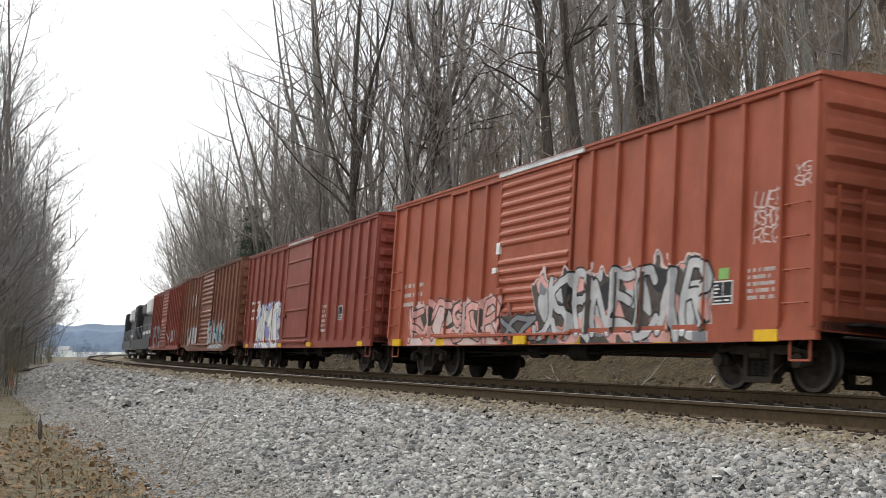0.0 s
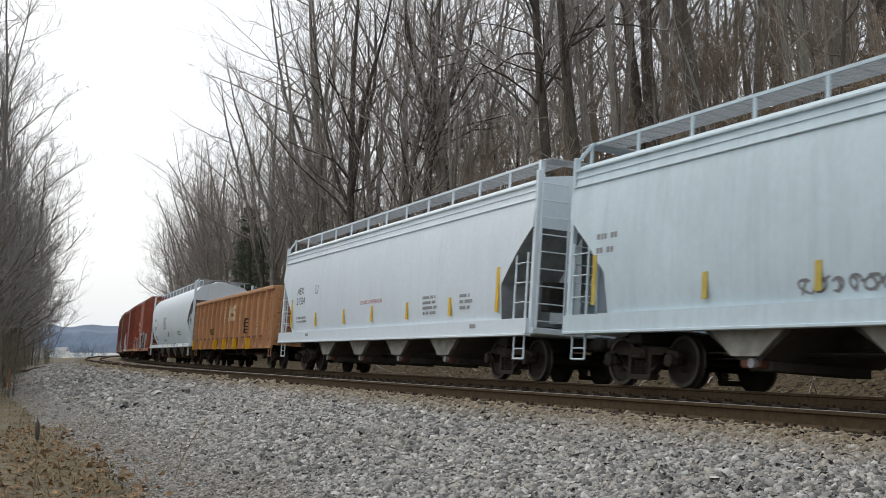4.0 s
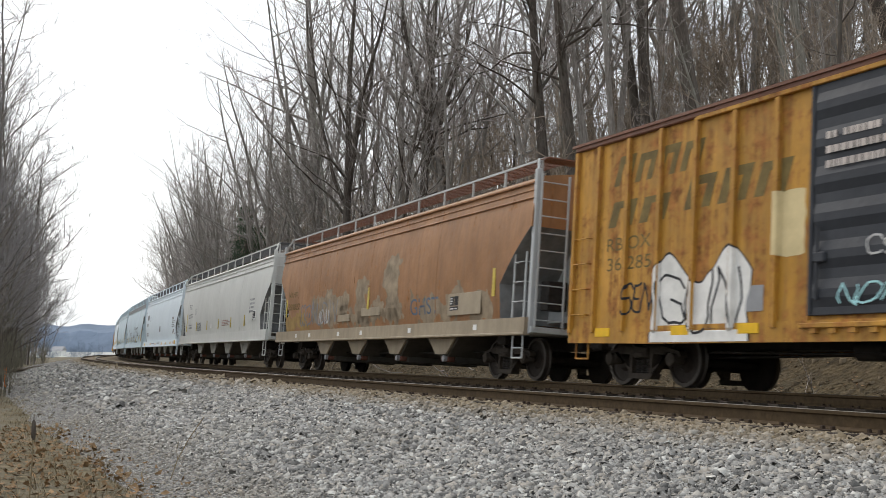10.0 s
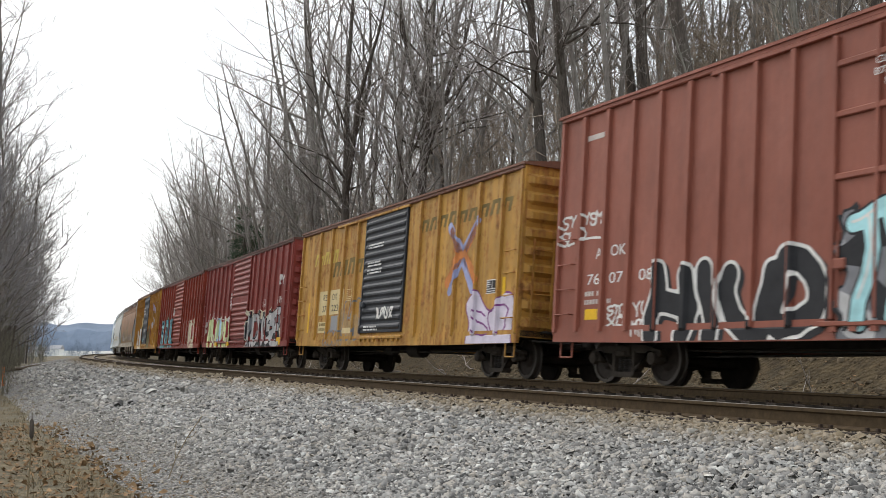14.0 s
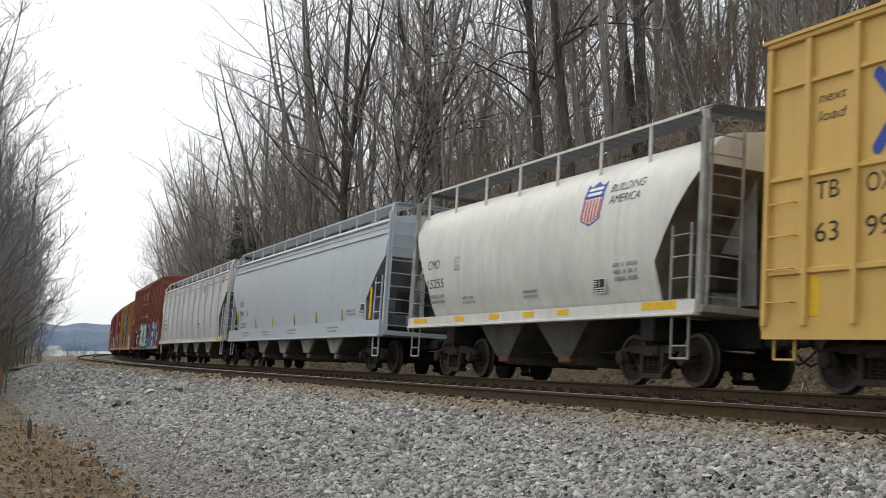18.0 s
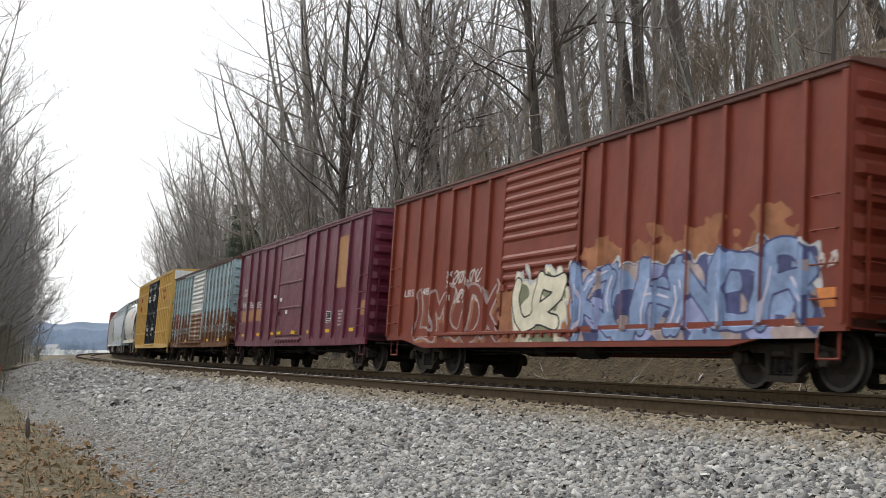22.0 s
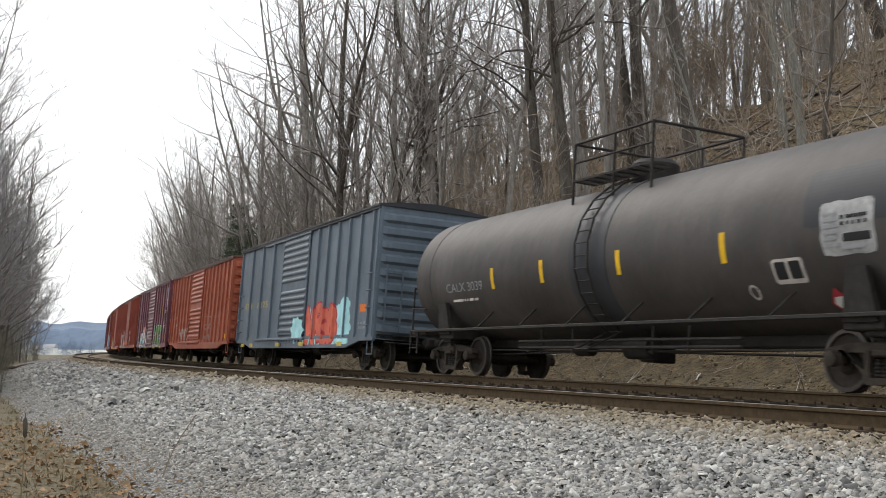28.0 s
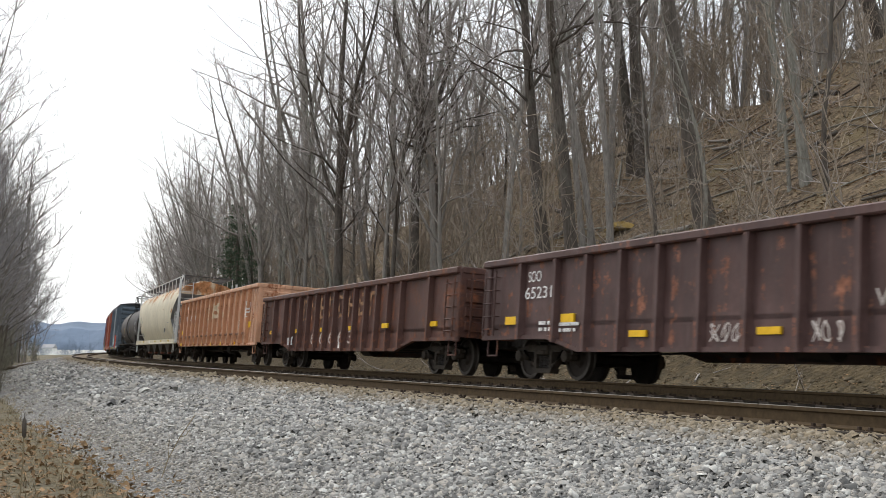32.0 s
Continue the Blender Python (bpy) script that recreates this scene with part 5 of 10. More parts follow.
    part("brake_wheel", bw, STEEL, o)
    running_gear(o, L, inset, z0 + 0.25)
    return car


# ---------------------------------------------------------------- tank car
def tank_car(label, L, mat, band):
    car = Car("tank_car", label, "tank car", L, 3.65)
    o = car.ob
    R, zc = 1.48, 2.31
    car.face = lambda u, z: math.sqrt(max(0.01, R * R - (z - zc) ** 2))
    prof = []
    for k in range(7):
        a = k / 6 * math.pi / 2
        prof.append((-L / 2 + 0.4 + 0.5 * (1 - math.sin(a)), max(0.02, R * (1 - (1 - math.sin(a)) ** 2) ** 0.5)))
    full = prof + [(-d, r) for d, r in prof[::-1]]
    shell = part("tank_shell", Shape().disc((0, 0, zc), "x", full, 56), mat, o, smooth=True)
    for u in (1.15, L - 1.15):
        part("weld_seam", Shape().disc((car.x(u), 0, zc), "x", [(-0.03, R - 0.01), (-0.02, R + 0.012), (0.02, R + 0.012), (0.03, R - 0.01)], 48), mat, shell, smooth=True)
    part("saddle_band", Shape().disc((0.15, 0, zc), "x", [(-0.62, R - 0.01), (-0.6, R + 0.012), (0.6, R + 0.012), (0.62, R - 0.01)], 48), band, shell, "clean dark painted band", smooth=True)
    # underframe
    part("side_rail", Shape().box(-L / 2 + 0.3, L / 2 - 0.3, 1.36, 1.44, 0.96, 1.02, 0.01), STEEL, o)
    part("side_rail", Shape().box(-L / 2 + 0.3, L / 2 - 0.3, -1.44, -1.36, 0.96, 1.02, 0.01), STEEL, o)
    for u in (1.9, L - 1.9):
        x = car.x(u)
        s = Shape().sweep([[(x - 0.3, 1.25, 0.9), (x + 0.3, 1.25, 0.9), (x + 0.18, 1.36, 1.62), (x - 0.18, 1.36, 1.62)], [(x - 0.3, 1.36, 0.9), (x + 0.3, 1.36, 0.9), (x + 0.18, 1.45, 1.62), (x - 0.18, 1.45, 1.62)]])
        s.box(x - 0.35, x + 0.35, -1.3, 1.3, 0.8, 1.05, 0.02)
        part("saddle", s, STEEL, o)
    for u in np.linspace(3.6, L - 3.6, 6):
        part("rail_brace", Shape().rod((car.x(u), 1.38, 1.0), (car.x(u) - 0.35, 1.1, 1.45), 0.02), STEEL, o)
    for q in (1, -1):
        xe = q * L / 2
        part("end_deck", Shape().box(xe - q * 0.95, xe, -1.4, 1.4, 0.9, 1.02, 0.01), STEEL, o)
        part("end_handrail", Shape().path([(xe - q * 0.05, 1.35, 1.0), (xe - q * 0.05, 1.35, 2.05), (xe - q * 0.05, 0.4, 2.05)], 0.024).path([(xe - q * 0.9, 1.4, 1.5), (xe - q * 0.05, 1.4, 1.55)], 0.02), STEEL, o, smooth=True)
        ladder(car, xe - q * 0.35, 1.38, 0.45, 1.0, 0.42, 2, STEEL, "x", 0.06, "side_step")
    # middle platform, ladder and top fittings
    xm = 0.2
    pl = Shape()
    for q in (1, -1):
        for i in range(7):
            yb = q * (0.5 + 0.5 * i / 6)
            pl.box(xm - 1.3, xm + 1.3, yb - 0.012, yb + 0.012, 3.84, 3.88)
        for i in range(8):
            xb = xm - 1.3 + 2.6 * i / 7
            pl.box(xb - 0.015, xb + 0.015, min(q * 0.48, q * 1.02), max(q * 0.48, q * 1.02), 3.835, 3.87)
    part("platform", pl, STEEL, o)
    def bar(a, b, r=0.028):
        part("railing_bar", Shape().rod(a, b, r), STEEL, o)
    for y in (1.0, -1.0):
        for x in (xm - 1.3, xm - 0.1, xm + 1.3):
            bar((x, y, 3.4), (x, y, 4.6))
        bar((xm - 1.3, y, 4.6), (xm + 1.3, y, 4.6))
        bar((xm - 1.3, y, 4.22), (xm + 1.3, y, 4.22), 0.025)
    for x in (xm - 1.3, xm + 1.3):
        bar((x, -1.0, 4.6), (x, 1.0, 4.6))
    part("manway", Shape().sweep([[(xm + r * math.cos(a), r * math.sin(a), z) for a in (k * math.tau / 18 for k in range(18))] for r, z in ((0.45, 3.75), (0.45, 4.12), (0.38, 4.2))]), STEEL, o, smooth=True)
    ld = Shape()
    pts = []
    for k in range(9):
        a = math.radians(-62 + 17 * k)
        z, y = zc + (R + 0.1) * math.sin(a), (R + 0.1) * math.cos(a)
        pts.append((y, z))
    pts = [(1.46, 0.55)] + pts
    for x in (xm - 0.22, xm + 0.22):
        ld.path([(x, y, z) for y, z in pts], 0.022)
    for (y, z), (y2, z2) in zip(pts, pts[1:]):
        for w in (0.0, 0.5):
            ld.rod((xm - 0.22, y + (y2 - y) * w, z + (z2 - z) * w), (xm + 0.22, y + (y2 - y) * w, z + (z2 - z) * w), 0.014)
    part("ladder", ld, STEEL, o, smooth=True)
    ob = Shape().box(-0.35, 0.1, -0.25, 0.25, 0.4, 0.95, 0.03).path([(-3.5, 0.9, 0.62), (3.5, 0.9, 0.62)], 0.03).path([(-3.5, 0.9, 0.75), (3.5, 0.9, 0.75)], 0.03)
    for x in (-2.2, -1.2, 1.4, 2.6):
        ob.rod((x, 0.9, 0.98), (x, 0.9, 0.5), 0.025)
    part("outlet_pipework", ob, STEEL, o)
    running_gear(o, L, 1.75, 0.9)
    return car


# ---------------------------------------------------------------- locomotives
def locomotive(label, dark, stripe):
    L = 21.4
    car = Car("locomotive", label, "locomotive", L, 4.7)
    o = car.ob
    part("frame", Shape().plate([(L / 2, 1.55), (L / 2, 0.9), (L / 2 - 2, 0.75), (-L / 2 + 2, 0.75), (-L / 2, 0.9), (-L / 2, 1.55)], -1.5, 1.5), dark, o)
    part("long_hood", Shape().box(-L / 2 + 1.3, L / 2 - 5.2, -0.95, 0.95, 1.55, 4.2, 0.12), dark, o)
    part("radiator", Shape().box(-L / 2 + 1.5, -L / 2 + 5.6, -1.5, 1.5, 3.3, 4.45, 0.15), stripe, o, "pale flared radiator housing")
    part("dynamic_brake", Shape().box(-1.5, 2.5, -1.3, 1.3, 3.5, 4.4, 0.12), dark, o)
    cab = part("cab", Shape().box(L / 2 - 5.2, L / 2 - 2.4, -1.5, 1.5, 1.55, 4.5, 0.15), dark, o)
    part("cab_window", Shape().box(L / 2 - 4.6, L / 2 - 3.0, 1.49, 1.52, 3.1, 3.9, 0.01), BLACK, cab)
    part("short_hood", Shape().box(L / 2 - 2.4, L / 2 - 0.6, -0.95, 0.95, 1.55, 3.1, 0.15), dark, o)
    part("fuel_tank", Shape().box(-3.2, 3.0, -1.4, 1.4, 0.35, 1.2, 0.2), STEEL, o)
    part("hood_end", Shape().box(-L / 2 + 1.27, -L / 2 + 1.31, -0.8, 0.8, 2.5, 3.6, 0.01), stripe, o, "white panel on the hood's end")
    part("hood_stripe", Shape().box(-L / 2 + 1.6, L / 2 - 5.4, 0.95, 0.962, 2.0, 2.25), stripe, o)
    hr = Shape()
    for x in np.linspace(-L / 2 + 0.3, L / 2 - 0.3, 14):
        hr.rod((x, 1.45, 1.55), (x, 1.45, 2.55), 0.02)
    hr.rod((-L / 2 + 0.3, 1.45, 2.55), (L / 2 - 0.3, 1.45, 2.55), 0.02)
    part("handrail", hr, GREYTXT, o)
    for q in (-1, 1):
        tr = part("truck", Shape().box(q * 6.3 - 2.4, q * 6.3 + 2.4, -1.15, 1.15, 0.45, 0.85, 0.08), STEEL, o)
        for d in (-1.9, 0, 1.9):
            part("wheelset", shared("wheelset", wheelset_mesh), None, tr, at=Matrix.Translation((q * 6.3 + d, 0, WR)))
        part("end_ladder", Shape().box(q * L / 2 - 0.3, q * L / 2 + 0.02, 1.0, 1.5, 0.4, 0.5).box(q * L / 2 - 0.3, q * L / 2 + 0.02, 1.0, 1.5, 0.75, 0.85), stripe, o)
        part("coupler", shared("coupler", coupler_mesh), None, o, at=Matrix.Translation((q * L / 2, 0, 0)) @ (Matrix() if q > 0 else Matrix.Rotation(math.pi, 4, "Z")))
    return car

# ---------------------------------------------------------------- woods
def limb(V, F, pts, radii, sides):
    """Tapered tube along points; a last radius of 0 closes it to a tip."""
    k0 = len(V)
    n = len(pts)
    for i, (p, r) in enumerate(zip(pts, radii)):
        d = (pts[min(i + 1, n - 1)] - pts[max(i - 1, 0)])
        d.normalize()
        if i == n - 1 and r == 0:
            V.append(tuple(p))
            continue
        u = d.orthogonal().normalized()
        w = d.cross(u)
        for k in range(sides):
            a = k * math.tau / sides
            q = p + (u * math.cos(a) + w * math.sin(a)) * r
            V.append(tuple(q))
    for i in range(n - 1):
        a = k0 + i * sides
        if i == n - 2 and radii[-1] == 0:
            tip = a + sides
            F.extend((a + k, a + (k + 1) % sides, tip) for k in range(sides))
        else:
            F.extend((a + k, a + (k + 1) % sides, a + sides + (k + 1) % sides, a + sides + k) for k in range(sides))


def sliver(V, F, a, b, r, rnd):
    """The last twig, a single long sliver."""
    side = (b - a).cross(Vector((rnd.gauss(0, 1), rnd.gauss(0, 1), rnd.gauss(0, 1)))).normalized() * r
    k = len(V)
    V.extend((tuple(a - side), tuple(a + side), tuple(b)))
    F.append((k, k + 1, k + 2))


def grow(rnd, start, way, length, bendy, up, steps):
    pts, d = [start.copy()], way.normalized()
    for _ in range(steps):
        d = (d + Vector((rnd.gauss(0, bendy), rnd.gauss(0, bendy), rnd.gauss(0, bendy) + up))).normalized()
        pts.append(pts[-1] + d * (length / steps))
    return pts


def at_frac(pts, f):
    g = f * (len(pts) - 1)
    i = min(int(g), len(pts) - 2)
    return pts[i].lerp(pts[i + 1], g - i), (pts[i + 1] - pts[i]).normalized()


def bare_tree(seed, h, r0, crown=0.45, limbs=22, subs=6, twigs=5, lean=(0, 0), fork=False, spread=1.0, wob=0.02, fat=1.0, sprays=2, rise=(0.08, 0.95)):
    """Leafless tree: its trunk with rising, crooked limbs, and its fine twigs."""
    rnd = random.Random(seed)
    V, F, TV, TF = [], [], [], []
    trunk = [Vector((0, 0, -0.5))]
    d = Vector((lean[0], lean[1], 1)).normalized()
    steps = 12
    for i in range(steps):
        d = (d + Vector((rnd.gauss(0, wob), rnd.gauss(0, wob), 0.02))).normalized()
        trunk.append(trunk[-1] + d * ((h + 0.5) / steps))
    radii = [r0 * (1.45 if i == 0 else 1.0) * (1 - 0.9 * (i / steps) ** 1.1) + 0.012 for i in range(steps + 1)]
    limb(V, F, trunk, radii, 8)
    stems = [(trunk, radii, crown)]
    if fork:
        turn = rnd.random() * math.tau
        for k in range(3):
            p, dd = at_frac(trunk, rnd.uniform(0.25, 0.55))
            out = rnd.uniform(0.4, 0.8)
            f2 = grow(rnd, p, dd + Vector((out * math.cos(turn), out * math.sin(turn), 0.3)), h * rnd.uniform(0.42, 0.58), 0.08, 0.09, 7)
            rr = [r0 * (0.62 - 0.1 * k) * (1 - 0.9 * i / 7) + 0.01 for i in range(8)]
            limb(V, F, f2, rr, 6)
            stems.append((f2, rr, 0.2))
            turn += rnd.uniform(1.6, 2.6)
    for pts, rad, c in stems:
        m = limbs if pts is trunk else limbs // 3
        for i in range(m):
            f = c + (0.985 - c) * ((i + rnd.random()) / m)
            p, dd = at_frac(pts, f)
            base_r = rad[min(int(f * (len(rad) - 1)), len(rad) - 1)]
            az = rnd.random() * math.tau
            el = rnd.uniform(*rise)
            way = Vector((math.cos(az) * math.cos(el), math.sin(az) * math.cos(el), math.sin(el))) + dd * 0.25
            ln = h * spread * rnd.uniform(0.11, 0.29) * (1.28 - 0.75 * (f - c) / (1 - c))
            b = grow(rnd, p, way, ln, 0.16, 0.06, 6)
            br = max(0.011, min(base_r * 0.55, ln * 0.0105))
            limb(V, F, b, [br * q for q in (1, 0.85, 0.7, 0.56, 0.42, 0.28)] + [0], 5)
            for _ in range(subs):
                g = rnd.uniform(0.18, 0.97)
                q, e = at_frac(b, g)
                way = (e + Vector((rnd.gauss(0, 0.75), rnd.gauss(0, 0.75), rnd.gauss(0.2, 0.5)))).normalized()
                l2 = ln * rnd.uniform(0.24, 0.5) * (1.15 - 0.5 * g)
                sb = grow(rnd, q, way, l2, 0.24, 0.1, 3)
                r2 = max(0.007, br * 0.36) * fat
                limb(TV, TF, sb, [r2, r2 * 0.75, r2 * 0.5, 0], 3)
                for _ in range(twigs):
                    q2, e2 = at_frac(sb, rnd.uniform(0.15, 1.0))
                    way = (e2 + Vector((rnd.gauss(0, 0.65), rnd.gauss(0, 0.65), rnd.gauss(0.2, 0.45)))).normalized()
                    l3 = l2 * rnd.uniform(0.28, 0.6)
                    tw = grow(rnd, q2, way, l3, 0.3, 0.12, 2)
                    r3 = max(0.0045, r2 * 0.5)
                    sliver(TV, TF, tw[0], tw[1] + (tw[1] - tw[0]) * 0.15, r3, rnd)
                    sliver(TV, TF, tw[1], tw[2], r3 * 0.85, rnd)
                    for _ in range(sprays):
                        q3, e3 = at_frac(tw, rnd.uniform(0.2, 1.0))
                        tip = q3 + (e3 + Vector((rnd.gauss(0, 0.6), rnd.gauss(0, 0.6), rnd.gauss(0.25, 0.4)))).normalized() * l3 * rnd.uniform(0.25, 0.55)
                        sliver(TV, TF, q3, tip, r3 * 0.75, rnd)
    return V, F, TV, TF


def raw_mesh(name, V, F, mat, smooth=True):
    me = bpy.data.meshes.new(name)
    me.from_pydata(V, [], F)
    me.materials.append(mat)
    if smooth:
        me.polygons.foreach_set("use_smooth", [True] * len(me.polygons))
    me.update()
    return me


def tree_kind(seed, mat, twig, **kw):
    V, F, TV, TF = bare_tree(seed, **kw)
    return raw_mesh("trunk", V, F, mat), raw_mesh("crown", TV, TF, twig, False)


def plant(kind, x, y, turn, size, label, group, z=None, lean=0.0, category="tree"):
    z = float(ground_z(x, y)[0][0]) if z is None else z
    ob = tagged(new("tree"), label, category, group)
    ob.matrix_basis = Matrix.Translation((x, y, z - 0.1)) @ Matrix.Rotation(lean, 4, "Y") @ Matrix.Rotation(turn, 4, "Z") @ Matrix.Scale(size, 4)
    part("trunk", kind[0], None, ob)
    part("crown", kind[1], None, ob)
    return ob


TWIG_DIM = plain("dark_budding_twig_bark", (0.24, 0.225, 0.22), 0.9, 0, 0.3, 3.0)


def woods():
    rnd = random.Random(77)
    tall = [tree_kind(100 + i, (BARK, BARK_DARK, BARK, BARK_PALE)[i % 4], TWIG, h=rnd.uniform(17, 23), r0=rnd.uniform(0.11, 0.19), crown=rnd.uniform(0.18, 0.36), limbs=19,
                      subs=5, twigs=5, fork=i % 2 == 0, wob=0.035) for i in range(9)]
    thin = [tree_kind(200 + i, (BARK, BARK_PALE, BARK_DARK)[i % 3], TWIG, h=rnd.uniform(8, 14), r0=rnd.uniform(0.045, 0.085), crown=rnd.uniform(0.12, 0.3), limbs=16, subs=5,
                      twigs=5, wob=0.06) for i in range(6)]
    edge = [tree_kind(300 + i, BARK_PALE if i % 2 else BARK, TWIG_PALE, h=rnd.uniform(16, 21), r0=rnd.uniform(0.09, 0.15), crown=rnd.uniform(0.15, 0.28), limbs=19, subs=5, twigs=5,
                      fork=i % 2 == 0, wob=0.04, spread=0.95) for i in range(5)]
    wide = [tree_kind(320 + i, BARK, TWIG, h=rnd.uniform(22, 25), r0=rnd.uniform(0.16, 0.22), crown=0.3, limbs=20, subs=6, twigs=5, fork=i % 2 == 0, wob=0.03, spread=1.25) for i in range(3)]
    strip = [tree_kind(340 + i, BARK_DARK if i % 2 else BARK, TWIG_DIM, h=rnd.uniform(14, 18), r0=rnd.uniform(0.06, 0.1), crown=0.1, limbs=27, subs=5, twigs=6, wob=0.05,
                       spread=1.1, fat=1.45, rise=(0.3, 1.0)) for i in range(4)]
    # trees that stand out: their foot as along-the-line, offset, then size and lean
    big = tree_kind(401, BARK_DARK, TWIG, h=24, r0=0.34, crown=0.42, limbs=24, wob=0.008)
    pair = tree_kind(402, BARK_DARK, TWIG, h=23, r0=0.29, crown=0.33, limbs=28, wob=0.02)
    fork = tree_kind(403, BARK_DARK, TWIG, h=23, r0=0.27, crown=0.28, limbs=20, fork=True, wob=0.02, spread=1.2)
    lofty = tree_kind(406, BARK, TWIG, h=28, r0=0.26, crown=0.28, limbs=22, fork=True, wob=0.025, spread=1.05)
    grey = tree_kind(405, BARK, TWIG, h=20, r0=0.15, crown=0.4, limbs=20, wob=0.03)
    pale = tree_kind(404, BARK_PALE, TWIG, h=20, r0=0.18, crown=0.4, limbs=22, wob=0.03)
    for kind, px, d, turn, lean, label in HEROES(big, pair, fork, pale, grey, lofty):
        plant(kind, px * d, d, turn, 1.0, label, "trees of the hillside wood", lean=lean)
    taken = []
    count = 0
    for _ in range(8000):
        if count >= 190:
            break
        s, n = rnd.uniform(14, 230), -8.8 - 44 * rnd.random() ** 1.4
        if s < 34 and n > -12 - rnd.random() * 6:
            continue
        x, y, _z = beside(s, n)
        if y < 12 or abs(x / y) > 0.5 or any((x - a) ** 2 + (y - b) ** 2 < 3.2 for a, b in taken):
            continue
        open_slope = x / y > 0.06 and n > -23.5 and y < 62
        if open_slope and rnd.random() < 0.3:
            continue
        taken.append((x, y))
        slim = rnd.random() < (1.0 if y < 46 and x / y > 0.1 else 0.85 if open_slope else 0.4)
        k = rnd.choice(thin if slim else tall)
        plant(k, x, y, rnd.random() * math.tau, rnd.uniform(0.8, 1.15), "slender bare sapling on the leafy slope" if slim else "tall bare grey tree on the leafy slope",
              "trees of the hillside wood", lean=rnd.gauss(0, 0.06))
        count += 1
    for i in range(30):
        s, n = 52 + 105 * (i / 30) + rnd.uniform(-1.5, 1.5), rnd.uniform(-8.6, -6.9)
        x, y, _z = beside(s, n)
        plant(rnd.choice(tall + edge[:2]), x, y, rnd.random() * math.tau, rnd.uniform(0.75, 1.0), "bare grey tree at the foot of the wood", "trees of the hillside wood", lean=rnd.gauss(-0.05, 0.05))
    for i in range(16):
        s, n = 72 + 118 * (i / 16) + rnd.uniform(-2, 2), rnd.uniform(-7.4, -6.0)
        x, y, _z = beside(s, n)
        plant(rnd.choice(wide), x, y, rnd.random() * math.tau, rnd.uniform(0.8, 0.98) * (1 - 0.0014 * (s - 70)), "wide-crowned bare tree overhanging the line", "trees of the hillside wood",
              lean=rnd.gauss(-0.07, 0.04))
    for i in range(6):
        s, n = 52 + 34 * (i / 6) + rnd.uniform(-2, 2), rnd.uniform(-16, -9)
        x, y, _z = beside(s, n)
        plant(rnd.choice(wide), x, y, rnd.random() * math.tau, rnd.uniform(0.85, 1.0), "tall wide-crowned bare tree on the slope", "trees of the hillside wood", lean=rnd.gauss(-0.03, 0.04))
    for i in range(80):
        s = 48 + 120 * (i / 80) ** 1.3 + rnd.uniform(-2, 2)
        n = rnd.uniform(9.95, 11.9) + (rnd.random() ** 2) * 6
        x, y, _z = beside(s, n)
        plant(rnd.choice(strip), x, y, rnd.random() * math.tau, rnd.uniform(0.82, 1.12) + 0.002 * max(0, s - 60), "bare budding tree at the edge of the grass strip", "trees along the near side",
              lean=rnd.gauss(0.02, 0.05))


def HEROES(big, pair, fork, pale, grey, lofty):
    """Kind, bearing as sideways over forward, forward distance, turn, lean to the side, label."""
    return [(big, 0.2505, 40.0, 0.4, -0.16, "thick dark leaning tree trunk on the slope"),
            (pair, 0.130, 46.0, 1.0, -0.09, "tall dark bare tree leaning over the slope"),
            (pair, 0.107, 47.5, 2.6, -0.12, "tall dark bare tree leaning over the slope"),
            (fork, -0.083, 60.0, 0.2, 0.0, "forked grey bare tree with wide limbs"),
            (fork, -0.014, 57.0, 2.2, 0.01, "forked grey bare tree with wide limbs"),
            (lofty, -0.100, 69.0, 1.3, -0.02, "forked grey bare tree with wide limbs"),
            (lofty, -0.112, 76.0, 3.9, -0.04, "forked grey bare tree with wide limbs"),
            (pale, 0.342, 38.0, 0.3, -0.1, "pale blotched bare tree on the slope"),
            (pale, 0.323, 44.0, 2.3, -0.06, "pale blotched bare tree on the slope"),
            (grey, 0.147, 48.0, 4.0, -0.05, "slim grey bare tree on the slope"),
            (grey, 0.162, 43.5, 5.0, -0.03, "slim grey bare tree on the slope"),
            (big, 0.42, 49.0, 2.0, -0.38, "thick dark leaning tree trunk on the slope"),
            (pair, 0.193, 57.0, 3.1, -0.07, "tall dark bare tree leaning over the slope"),
            (pair, 0.185, 58.0, 0.7, -0.1, "tall dark bare tree leaning over the slope")]


woods()

# ---------------------------------------------------------------- the train, from its head
P_REDOX = paint("oxide_red_paint", (0.20, 0.038, 0.018), 0.12, 0.4, 0.3)
P_ORED = paint("faded_orange_red_paint", (0.36, 0.088, 0.043), 0.1, 0.5, 0.22)
P_DKRED = paint("dark_red_paint", (0.26, 0.058, 0.036), 0.1, 0.4, 0.35)
P_RUSTBOX = paint("rust_brown_boxcar_paint", (0.21, 0.075, 0.04), 0.55, 0.6, 0.5, rust_color=(0.17, 0.075, 0.035), soft=0.25)
P_BRICK = paint("brick_red_paint", (0.31, 0.068, 0.04), 0.08, 0.4, 0.22)
P_DEEPRED = paint("deep_red_paint", (0.25, 0.038, 0.018), 0.1, 0.4, 0.3)
P_MAROON = paint("maroon_paint", (0.225, 0.042, 0.032), 0.07, 0.35, 0.25)
P_PLUM = paint("plum_paint", (0.128, 0.018, 0.038), 0.05, 0.5, 0.3, rough=0.34, gloss=0.22, dent=0.7)
P_PLUM2 = paint("faded_plum_paint", (0.165, 0.048, 0.068), 0.06, 0.5, 0.3, rough=0.38, gloss=0.25, dent=0.6)
